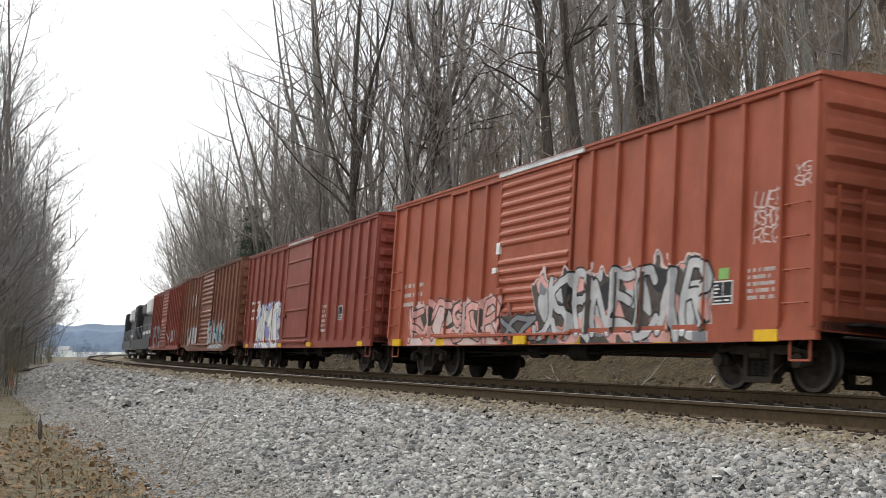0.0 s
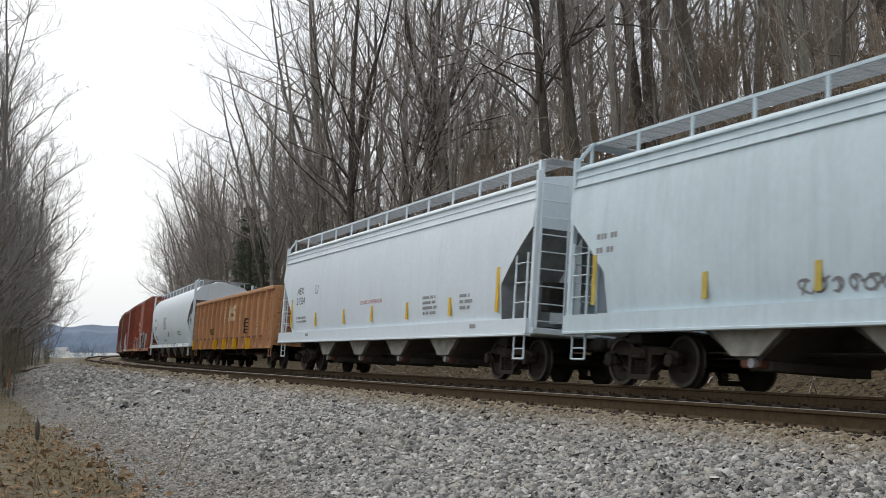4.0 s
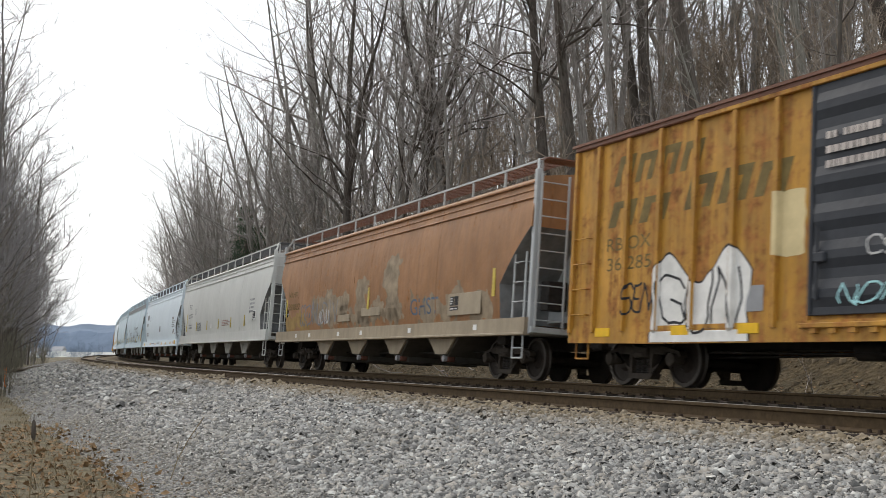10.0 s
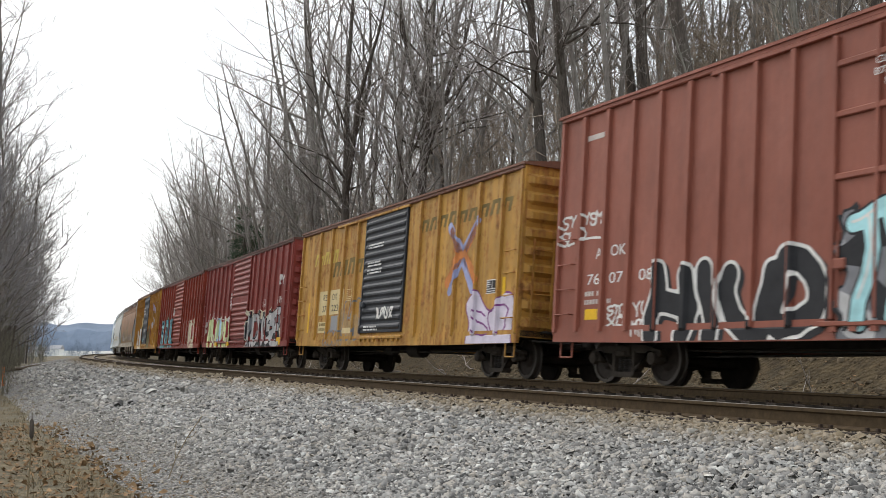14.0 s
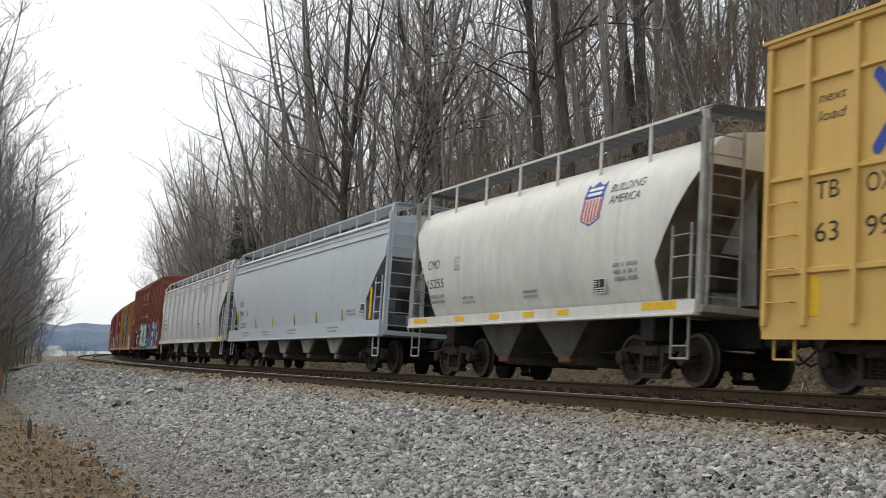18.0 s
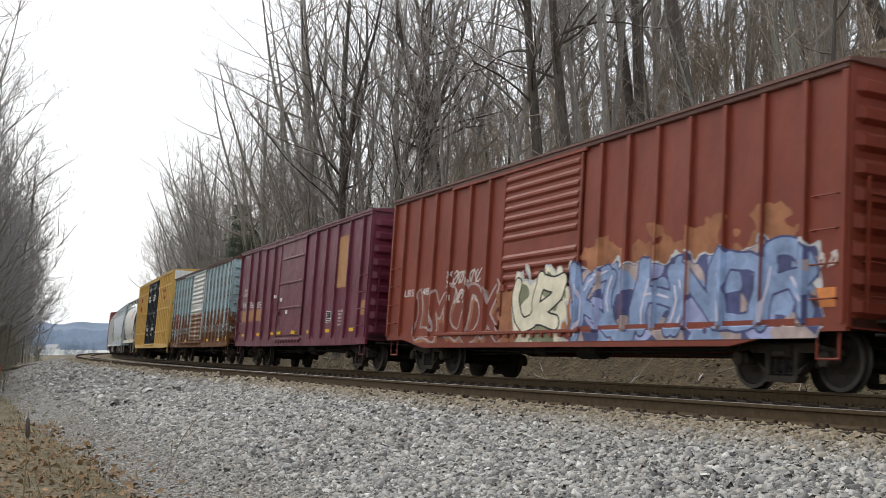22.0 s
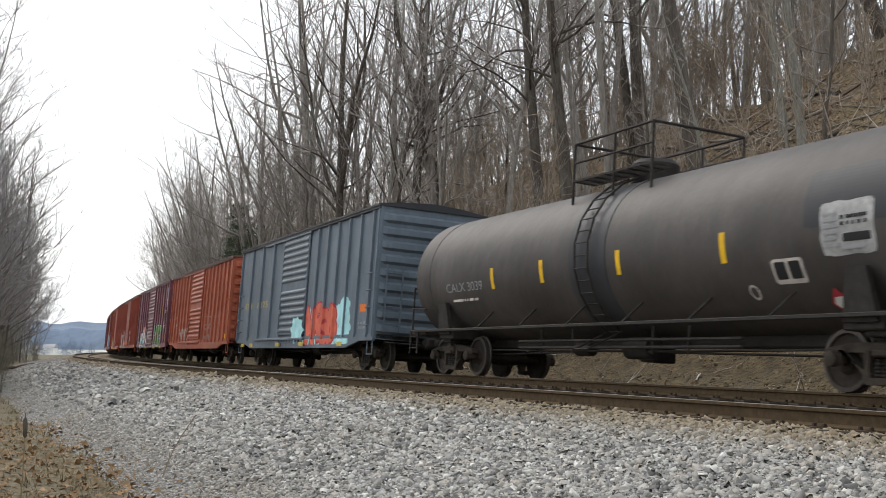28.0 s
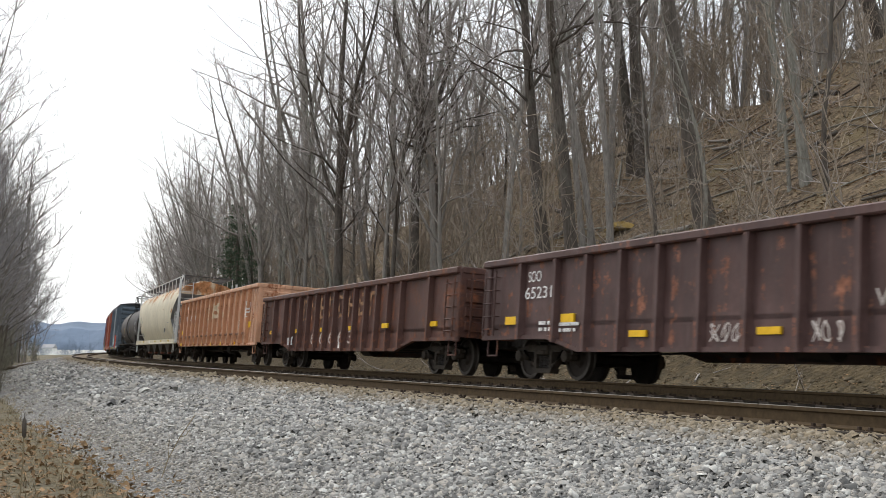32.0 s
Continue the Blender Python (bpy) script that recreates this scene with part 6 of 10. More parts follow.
P_CLAY = paint("clay_red_paint", (0.285, 0.095, 0.062), 0.06, 0.4, 0.2)
P_YEL = paint("weathered_yellow_paint", (0.50, 0.25, 0.035), 0.72, 0.6, 0.8, rust_color=(0.20, 0.085, 0.024), soft=0.2)
P_YEL2 = paint("scuffed_yellow_paint", (0.50, 0.265, 0.05), 0.7, 0.6, 0.75, rust_color=(0.21, 0.095, 0.03), soft=0.2)
P_TTX = paint("clean_yellow_paint", (0.63, 0.40, 0.115), 0.0, 0.25, 0.1)
P_BLUE = paint("peeling_pale_blue_paint", (0.36, 0.48, 0.50), 0.6, 0.5, 0.5, rust_color=(0.10, 0.042, 0.02), patch_z=(1.0, 2.9, 0.3, -0.2))
P_RPOST = paint("rust_eaten_post_paint", (0.33, 0.40, 0.41), 0.75, 0.5, 0.4, rust_color=(0.11, 0.048, 0.022), patch_z=(0.9, 3.4, 0.2, -0.1))
P_BWHITE = paint("rust_streaked_white_paint", (0.62, 0.62, 0.58), 0.42, 0.4, 0.4, rust_color=(0.12, 0.05, 0.024))
P_RDOOR = paint("brown_rust_on_door", (0.30, 0.24, 0.19), 0.85, 0.5, 0.4, rust_color=(0.11, 0.046, 0.021))
P_SLATE = paint("slate_blue_paint", (0.125, 0.155, 0.185), 0.08, 0.5, 0.3)
P_DOORK = paint("black_door_paint", (0.035, 0.038, 0.045), 0.05, 0.5, 0.2)
P_DROOF = paint("dark_weathered_roof_paint", (0.12, 0.05, 0.036), 0.3, 0.5, 0.3)
P_RROOF = paint("rusty_roof_paint", (0.17, 0.075, 0.045), 0.4, 0.5, 0.3)
P_WHITEH = paint("white_hopper_paint", (0.69, 0.765, 0.81), 0.0, 0.1, 0.06)
P_GREYW = paint("pale_grey_hopper_paint", (0.575, 0.68, 0.73), 0.02, 0.2, 0.16)
P_GREYH = paint("grey_hopper_paint", (0.44, 0.45, 0.445), 0.02, 0.25, 0.22)
P_STONEH = paint("warm_grey_hopper_paint", (0.57, 0.57, 0.535), 0.0, 0.2, 0.12)
P_STONE2 = paint("bone_white_hopper_paint", (0.67, 0.655, 0.59), 0.0, 0.25, 0.2)
P_DGREYH = paint("mid_grey_hopper_paint", (0.46, 0.505, 0.53), 0.02, 0.12, 0.1)
P_RIBH = paint("dusty_white_hopper_paint", (0.64, 0.64, 0.62), 0.12, 0.3, 0.25)
P_RUSTH = paint("rust_washed_hopper_paint", (0.315, 0.155, 0.066), 0.42, 0.6, 0.35, rust_color=(0.21, 0.10, 0.04))
P_DUSTY = paint("dusty_tan_sill_paint", (0.36, 0.29, 0.20), 0.1, 0.4, 0.4)
P_CREAM = paint("cream_hopper_paint", (0.645, 0.58, 0.425), 0.52, 0.3, 0.2, rust_color=(0.27, 0.125, 0.055), patch_z=(2.9, 3.75, -0.35, 0.3), soft=0.3, bands=1.6)
P_TAN = paint("tan_gondola_paint", (0.53, 0.272, 0.128), 0.42, 0.45, 0.35, rust_color=(0.22, 0.075, 0.03))
P_BROWN = paint("rusty_brown_gondola_paint", (0.085, 0.036, 0.026), 0.68, 0.7, 0.6, rust_color=(0.15, 0.058, 0.03), soft=0.3)
P_BROWN2 = paint("brown_gondola_paint", (0.085, 0.042, 0.036), 0.5, 1.0, 0.6, rust_color=(0.15, 0.065, 0.04))
P_TAN2 = paint("faded_tan_gondola_paint", (0.60, 0.335, 0.205), 0.5, 0.5, 0.45, rust_color=(0.20, 0.075, 0.035))
P_TANPOST = paint("scuffed_tan_post_paint", (0.52, 0.25, 0.13), 0.62, 0.5, 0.5, rust_color=(0.16, 0.06, 0.028))
P_TANRUST = paint("rusted_tan_rail_paint", (0.30, 0.145, 0.08), 0.75, 0.5, 0.6, rust_color=(0.10, 0.042, 0.022))
P_TANK = paint("dusty_black_tank_paint", (0.062, 0.054, 0.049), 0.12, 0.6, 0.3, rough=0.5, rust_color=(0.12, 0.09, 0.075))
P_TANKB = paint("clean_black_band_paint", (0.035, 0.036, 0.04), 0.0, 0.3, 0.2, rough=0.45)
P_LOCO = paint("black_locomotive_paint", (0.03, 0.03, 0.032), 0.0, 0.4, 0.3)
P_BOARD = plain("galvanised_grating", (0.33, 0.34, 0.35), 0.6, 0.4, 0.2, 25.0)
P_DBOARD = plain("dark_grating", (0.10, 0.10, 0.105), 0.7, 0.2, 0.2, 25.0)

TRAIN = []


def couple(car, front):
    TRAIN.append((car, front))
    return car


couple(locomotive("black diesel locomotive with white stripes leading the train", P_LOCO, WHITE), 353.29 + 1.3 + 21.4 + 1.3 + 21.4)
couple(locomotive("black diesel locomotive with a pale radiator housing", P_LOCO, WHITE), 353.29 + 1.3 + 21.4)

TANRIBS = [0.55 + 1.083 * i for i in range(15)]
c1 = couple(boxcar("dark red boxcar with pale graffiti low on its side", 15.6, 4.37, P_DKRED), 353.29)
c2 = couple(boxcar("rusty brown boxcar with white bars and graffiti", 15.7, 4.5, P_RUSTBOX, roof_mat=P_RROOF, sill="fish"), 336.43)
c3 = couple(boxcar("dark red ribbed boxcar with white graffiti", 15.75, 4.37, P_DKRED, door_style="panel"), 319.14)
c4 = couple(boxcar("faded orange-red boxcar covered in pink and silver graffiti", 15.75, 4.37, P_ORED), 302.04)
c5 = couple(hopper("clean white rounded covered hopper with blue marks", 19.05, P_WHITEH, "round", 4, 4.17, (0.88, 1.05), (1.2, 2.2, 3.3), board_mat=P_BOARD, rail_up=0.2, board_y=0.8), 284.93)
c6 = couple(gondola("tan ribbed gondola with pale striped emblem", 16.76, 2.97, P_TAN, TANRIBS, midrail=1.16, rail_mat=P_TANRUST), 264.48)
c7 = couple(hopper("clean white flat-sided covered hopper with yellow strips", 18.65, P_WHITEH, board_mat=P_BOARD), 246.35)
c8 = couple(hopper("pale grey covered hopper with thin yellow strips", 18.61, P_GREYW, board_mat=P_BOARD), 226.28)
c9 = couple(hopper("pale grey covered hopper with black outline graffiti", 18.66, P_GREYW, band_mat=GREYTXT, board_mat=P_BOARD), 206.38)
c10 = couple(hopper("white covered hopper with yellow sill marks", 18.29, P_WHITEH, board_mat=P_DBOARD), 186.43)
c11 = couple(hopper("warm grey covered hopper with yellow strips", 20.09, P_STONEH, board_mat=P_DBOARD, sill=(0.98, 1.36), top=4.2), 167.13)
c12 = couple(hopper("rust-orange weathered covered hopper", 18.57, P_RUSTH, cage_mat=P_GREYH, sill_mat=P_DUSTY, board_mat=P_RROOF), 145.51)
c13 = couple(boxcar("weathered yellow boxcar with a black door", 15.55, 4.37, P_YEL, door_mat=P_DOORK, door_style="wide", roof_mat=P_RROOF), 125.39)
c14 = couple(boxcar("red boxcar with a teal graffiti mural", 15.57, 4.37, P_DEEPRED, roof_mat=P_DROOF), 108.47)
c15 = couple(boxcar("maroon boxcar with yellow-green and white graffiti", 15.65, 4.37, P_MAROON, roof_mat=P_DROOF), 91.9)
c16 = couple(boxcar("scuffed yellow boxcar with a black ribbed door", 15.52, 4.37, P_YEL2, door_mat=P_DOORK, door_style="bold", roof_mat=P_RROOF, posts=((1.94, 5.46, 4), (10.1, 14.6, 5))), 75.07)
c17 = couple(boxcar("tall clay-red boxcar with a row of large graffiti", 18.79, 4.99, P_CLAY, (6.95, 12.05), door_style="plug", posts=((0.8, 6.25, 8), (12.75, 18.0, 7))), 58.09)
c18 = couple(hopper("dusty white ribbed covered hopper", 19.88, P_RIBH, ribs=11, board_mat=P_BOARD, top=4.1, sill=(0.98, 1.15)), 37.96)
c19 = couple(hopper("grey smooth-sided covered hopper with yellow strips", 18.09, P_DGREYH, board_mat=P_BOARD, top=4.15, sill=(0.95, 1.36)), 16.76)
# Grey cage and grimy slope sheet carry the end's inner shade in their colour.
c20 = couple(hopper("short warm grey two-bay covered hopper with yellow sill blocks", 11.37, P_STONE2, "round", 2, 4.1, (1.12, 1.34), (1.1, 2.0, 3.5), cage_mat=DUSTBAY, rail_mat=P_STONE2, slope_mat=GRIMESHADE, board_mat=P_DBOARD), -3.18)
c21 = couple(boxcar("tall clean yellow boxcar with black double doors", 18.79, 4.99, P_TTX, (7.0, 11.95), door_mat=P_DOORK, door_style="plug", posts=((0.82, 6.07, 7), (12.91, 18.11, 7)), beams=(1.62, 2.95, 4.27)), -16.03)
c22 = couple(boxcar("pale blue boxcar eaten by brown rust", 15.67, 4.37, P_BLUE, post_mat=P_RPOST, door_mat=P_BWHITE, roof_mat=P_BROWN, door_low=(2.25, P_RDOOR)), -36.23)
c23 = couple(boxcar("plum boxcar with tan patches and yellow marks", 15.58, 4.37, P_PLUM, door_style="panel", posts=((1.65, 5.22, 4), (10.34, 14.84, 5))), -53.5)
c24 = couple(boxcar("oxide red boxcar with blue and white graffiti", 15.81, 4.37, P_REDOX, roof_mat=P_DROOF, sill="fish"), -70.69)
c25 = couple(boxcar("brick red boxcar with a small bright graffiti patch", 15.94, 4.37, P_BRICK, roof_mat=P_DROOF, sill="fish"), -88.36)
c26 = couple(boxcar("brick red boxcar with a cartoon eye and silver graffiti", 15.8, 4.37, P_BRICK, roof_mat=P_DROOF), -105.86)
c27 = couple(boxcar("faded plum boxcar with white and green graffiti", 15.86, 4.37, P_PLUM2, posts=((1.69, 5.33, 4), (10.45, 14.88, 5))), -123.39)
c28 = couple(boxcar("orange-red boxcar with outlined graffiti", 15.92, 4.37, P_ORED, roof_mat=P_DROOF, sill="fish"), -140.72)
c29 = couple(boxcar("slate blue boxcar with a red graffiti tag", 15.69, 4.42, P_SLATE, roof_mat=P_TANKB, sill="fish", posts=((1.76, 4.84, 3), (10.19, 15.19, 6))), -158.38)
c30 = couple(tank_car("dusty black tank car with yellow strips", 16.42, P_TANK, P_TANKB), -176.3)
c31 = couple(hopper("cream rounded covered hopper with rust running from its roof", 18.87, P_CREAM, "round", 4, 4.12, (0.9, 1.12), (1.9, 2.2, 3.5), cage_mat=P_RIBH, board_mat=P_DBOARD), -194.18)
c32 = couple(gondola("tan ribbed gondola with pale striped emblem and yellow blocks", 17.18, 2.97, P_TAN2, TANRIBS, midrail=1.16, post_mat=P_TANPOST, rail_mat=P_TANRUST), -214.51)
c33 = couple(gondola("rusty brown gondola with flaking pale lettering", 16.81, 2.36, P_BROWN, [1.6] + [2.9 + 0.877 * i for i in range(13)] + [15.2], belly=0.5), -232.67)
c34 = couple(gondola("brown gondola with white numbers and yellow marks", 16.5, 2.36, P_BROWN2, [1.59] + [2.91 + 1.068 * i for i in range(11)] + [14.91], belly=0.5), -250.73)

# ---------------------------------------------------------------- lettering, reflectors and graffiti
G_PINK = plain("pink_spray", (0.62, 0.33, 0.29), 0.7, 0, 0.3, 2.5)
G_UMBER = plain("dark_umber_spray", (0.085, 0.068, 0.058), 0.7, 0, 0.5, 3.5)
G_PINKW = plain("pinkish_white_spray", (0.60, 0.46, 0.42), 0.7, 0, 0.2, 2.5)
G_BROWN = plain("dull_orange_spray", (0.30, 0.125, 0.06), 0.7, 0, 0.4, 2.5)
G_SILVER = plain("silver_spray", (0.46, 0.45, 0.44), 0.5, 0.2, 0.3, 2.5)
G_BLACK = plain("black_spray", (0.028, 0.028, 0.03), 0.7, 0, 0.3, 2.5)
G_GREY = plain("grey_spray", (0.20, 0.20, 0.21), 0.7, 0, 0.3, 2.5)
G_DBLUE = plain("dull_blue_spray", (0.10, 0.125, 0.17), 0.7, 0, 0.35, 3.0)
G_WHITE = plain("white_spray", (0.68, 0.66, 0.62), 0.7, 0, 0.2, 2.5)
G_CREAM = plain("cream_spray", (0.66, 0.60, 0.45), 0.7, 0, 0.25, 2.5)
G_NAVYK = plain("slate_black_spray", (0.035, 0.042, 0.05), 0.7, 0, 0.4, 4.0)
G_TEAL = plain("teal_spray", (0.15, 0.36, 0.39), 0.7, 0, 0.75, 5.0)
G_NAVY = plain("dark_teal_spray", (0.04, 0.12, 0.16), 0.7, 0, 0.4, 4.0)
G_STEELB = plain("steel_blue_spray", (0.13, 0.20, 0.30), 0.7, 0, 0.5, 4.0)
G_AQUA = plain("pale_aqua_spray", (0.38, 0.66, 0.68), 0.7, 0, 0.25, 2.5)
G_BLUE = plain("bright_blue_spray", (0.06, 0.33, 0.62), 0.7, 0, 0.25, 2.5)
G_LAV = plain("lavender_blue_spray", (0.30, 0.32, 0.50), 0.7, 0, 0.4, 2.0)
G_MARK = plain("crimson_outline_spray", (0.30, 0.05, 0.05), 0.7, 0, 0.3, 3.0)
G_SKY = plain("pale_sky_spray", (0.38, 0.55, 0.66), 0.7, 0, 0.25, 2.5)
G_LIME = plain("pale_lime_spray", (0.60, 0.66, 0.36), 0.7, 0, 0.3, 2.5)
G_GREEN = plain("olive_green_spray", (0.20, 0.205, 0.125), 0.7, 0, 0.4, 2.0)
G_GREEN2 = plain("leaf_green_spray", (0.14, 0.26, 0.10), 0.7, 0, 0.4, 3.0)
G_LIMED = plain("bright_lime_spray", (0.22, 0.33, 0.10), 0.7, 0, 0.3, 3.0)
G_RED = plain("crimson_spray", (0.42, 0.04, 0.05), 0.7, 0, 0.3, 2.5)
G_WORN = plain("worn_grey_panel_paint", (0.34, 0.335, 0.325), 0.7, 0, 0.35, 9.0)
G_CORAL = plain("coral_spray", (0.58, 0.13, 0.08), 0.7, 0, 0.3, 2.5)
G_PALEG = plain("pinkish_silver_spray", (0.36, 0.28, 0.26), 0.7, 0, 0.4, 3.0)
G_ORG = plain("orange_spray", (0.55, 0.20, 0.06), 0.7, 0, 0.4, 2.5)
G_INDIGO = plain("indigo_spray", (0.07, 0.075, 0.16), 0.7, 0, 0.4, 3.0)
G_SKYD = plain("dusty_blue_spray", (0.22, 0.29, 0.44), 0.7, 0, 0.4, 3.0)
G_PURP = plain("purple_spray", (0.20, 0.06, 0.20), 0.7, 0, 0.3, 2.5)
G_PALEP = plain("pale_lilac_spray", (0.60, 0.54, 0.62), 0.7, 0, 0.2, 2.5)
P_OCHRE2 = plain("greenish_faded_spray", (0.28, 0.26, 0.16), 0.7, 0, 0.4, 2.5)
TANP = plain("tan_paint_patch", (0.37, 0.19, 0.085), 0.7, 0, 0.15, 2.5)
BEIGE = plain("pale_beige_panel", (0.60, 0.48, 0.26), 0.7, 0, 0.15, 2.5)
RUSTP = plain("faded_red_patch", (0.30, 0.10, 0.075), 0.8, 0, 0.3, 3.0)
RUSTW = plain("pinkish_grey_spray", (0.34, 0.22, 0.19), 0.7, 0, 0.3, 3.0)
RUSTR = plain("bright_red_panel", (0.36, 0.045, 0.04), 0.7, 0, 0.2, 3.0)
GHOST = plain("dark_faded_lettering", (0.16, 0.115, 0.04), 0.7, 0, 0.35, 3.0)
GHOSTY = plain("faded_grey_stencil", (0.40, 0.27, 0.10), 0.7, 0, 0.2, 3.0)
GREENT = plain("green_tag", (0.22, 0.42, 0.12), 0.6)
STEELNEW = plain("bare_galvanised_steel", (0.55, 0.55, 0.54), 0.5, 0.3, 0.2, 4.0)
PALETAN = plain("pale_worn_lettering", (0.62, 0.49, 0.34), 0.7, 0, 0.25, 4.0)
DIMWHITE = plain("worn_white_lettering", (0.50, 0.44, 0.40), 0.7, 0, 0.25, 4.0)
FADEYEL = plain("faded_yellow_marking", (0.50, 0.38, 0.08), 0.6, 0, 0.2, 5.0)


def blocks(car, spots, z, w=0.45, h=0.13, mat=None, off=0.03):
    """Yellow reflectors in a row at given places."""
    for u in spots:
        y = car.y(u + w / 2, z) + (off if z < 0.95 else 0)
        part("reflector", Shape().box(car.x(u), car.x(u + w), y - 0.04, y + 0.006, z, z + h, 0.002), mat or YELLOW, car.ob)


def slant_shapes(car, u0, u1, z0, z1, mat, count, seed, lean=0.35):
    """A wordmark as plain slanted blocks."""
    rnd = random.Random(seed)
    w = (u1 - u0) / count
    y = car.face(u0, z0) + 0.004
    for i in range(count):
        a = u0 + i * w
        top = z1 - rnd.random() * 0.25 * (z1 - z0)
        bar = top - 0.28 * (top - z0)
        d = lambda z: lean * (z - z0)
        pts = ((0.08, z0), (0.34, z0), (0.34, bar), (0.62, bar), (0.62, z0), (0.86, z0), (0.86, top), (0.08, top))
        part("wordmark_shape", Shape().plate([(car.x(a + p * w + d(z)), z) for p, z in pts], y - 0.01, y), mat, car.ob, "plain slanted shape of a faded wordmark")


def cross_mark(car, uc, zc, r, arms, wid, name="cross_emblem", bend_=0.0):
    """Crossing broad strokes."""
    top = None
    for i, (a, mat) in enumerate(arms):
        c, s = math.cos(radians(a)), math.sin(radians(a))
        f = stroke_field([[(uc + c * r * 0.12, zc + s * r * 0.12), (uc + c * r, zc + s * r)]], wid)
        g = lambda U, Z, f=f: np.minimum(f(U, Z), 1)
        ob = car.spray(g, uc - r - 0.3, uc + r + 0.3, zc - r - 0.3, zc + r + 0.3, mat, 0.005 + 0.002 * i, name if top is None else "stroke", owner=top, label="faded crossed strokes" if top is None else "")
        top = top or ob


def door_warning(car, u, z, mat):
    """The painted order on a sliding door."""
    for k, (words, wide) in enumerate((("CLOSE AND LOCK", 1.0), ("BOTH DOORS BEFORE", 1.05), ("MOVING CAR", 0.7))):
        car.text(words, u + (1.05 - wide) / 2, z - 0.15 * k, 0.1, mat, wide, out=0.105)


SMEAR = plain("smeared_dull_spray", (0.37, 0.24, 0.11), 0.75, 0, 0.4, 3.0)


def outline_piece(car, a, b, lo, hi, n, w, mat, seed):
    f = stroke_field(bubble_strokes(a, b, lo, hi, n, random.Random(seed)), w)
    car.spray(lambda U, Z: 0.026 - np.abs(f(U, Z)), a - 0.5, b + 0.5, max(0.69, lo - 0.2), hi + 0.3, mat, 0.005, "graffiti", 0.035, "outline graffiti in thin dark paint")


# head of the train
graffiti(c1, 1.2, 6.5, 0.85, 2.2, 6, G_GREY, G_SILVER, 21)
tag(c1, 9.5, 13.5, 1.0, 2.0, G_SILVER, 22, 0.05)
wild(c2, 8.8, 12.6, 0.75, 1.9, G_SILVER, G_GREY, (G_SILVER, G_NAVY), (G_TEAL,), "WNU", 23, 0.08)
for i in range(3):
    c2.rect(2.6 + i * 0.55, 2.9, 2.9 + i * 0.55, 3.5, DIMWHITE, "white_bar")
graffiti(c2, 2.0, 5.2, 0.85, 1.8, 4, G_SILVER, G_GREY, 24)
wild(c3, 1.9, 5.6, 0.75, 2.3, G_WHITE, G_LAV, (G_WHITE, G_GREY), (G_LAV,), "AMO", 25, 0.13, "white and lavender graffiti piece")
c3.bars(0.9, 2.5, 1.6, 0.9, 3, WHITE, 3)
c3.frame_sign(12.4, 1.5, 0.5, 0.42)
c3.bars(10.6, 2.0, 0.7, 0.9, 6, DIMWHITE, 5)
c3.rect(6.2, 4.27, 9.4, 4.38, STEELNEW, "roof_edge_patch", 0.09)
blocks(c3, (0.4, 5.6, 9.6, 14.6), 0.7)

# orange-red boxcar
wild(c4, 1.3, 6.5, 0.75, 1.75, G_PINK, RUSTP, (G_PINK, G_UMBER), (G_PINKW, G_UMBER, G_PINKW), "KXTSOR", 32, 0.075, "pink sprayed wild-style piece")
wild(c4, 6.5, 8.1, 0.75, 1.35, G_UMBER, RUSTP, (G_GREY, G_BLACK), (G_CORAL,), "XZ", 37, 0.05)
wild(c4, 7.9, 13.5, 0.75, 2.05, G_UMBER, G_PINKW, (G_SILVER, G_BLACK), (G_GREY, G_BLACK, G_SILVER, G_PINK), "JSPNECAR", 33, 0.075, "silver and black wild-style graffiti piece")
tag(c4, 14.4, 15.0, 2.1, 2.9, G_PINKW, 34, 0.011, 3, 0.018, "LUES/KSHOS/REC")
tag(c4, 15.25, 15.58, 2.85, 3.2, G_PINKW, 35, 0.01, 2, 0.018, "YG/SR")
c4.rect(6.1, 4.27, 9.6, 4.385, STEELNEW, "roof_edge_patch", 0.1, "bare steel strip on the roof's edge")
c4.frame_sign(13.48, 1.25, 0.48, 0.36)
c4.rect(13.62, 1.63, 13.86, 1.8, GREENT, "green_sticker")
c4.bars(14.3, 1.75, 0.7, 0.5, 5, DIMWHITE, 8)
c4.bars(0.75, 2.25, 1.6, 0.7, 3, DIMWHITE, 9)
blocks(c4, (0.5, 3.1, 7.2, 9.2, 12.0, 14.5), 0.68, 0.5, 0.17)
c4.rect(6.15, 2.6, 6.3, 2.85, WHITE, "white_sticker", 0.09)
c4.rect(6.0, 2.2, 6.2, 2.32, WHITE, "white_sticker", 0.09)

# white rounded hopper
c5.text("AEX", 2.25, 2.48, 0.24, BLACK, 0.95)
c5.text("170890", 2.25, 1.98, 0.24, BLACK, 1.15)
c5.frame_sign(3.9, 2.25, 0.3, 0.28, "shape_mark", GREYTXT, P_WHITEH)
c5.bars(7.05, 2.66, 1.5, 0.75, 7, GREYTXT, 4)
c5.bars(2.2, 1.6, 1.1, 0.3, 2, GREYTXT, 5)
c5.rect(9.1, 1.5, 9.6, 1.75, GREYTXT, "grey_panel")
c5.bars(13.4, 1.75, 1.5, 0.25, 3, GREYTXT, 6)
c5.bars(6.0, 1.35, 1.3, 0.1, 1, GREYTXT, 7)
sill_marks(c5, (0.7, 4.2, 7.4, 9.6, 11.8, 14.2, 16.6), FADEYEL, 0.1, 0.4, 0.92)
sh = Shape()
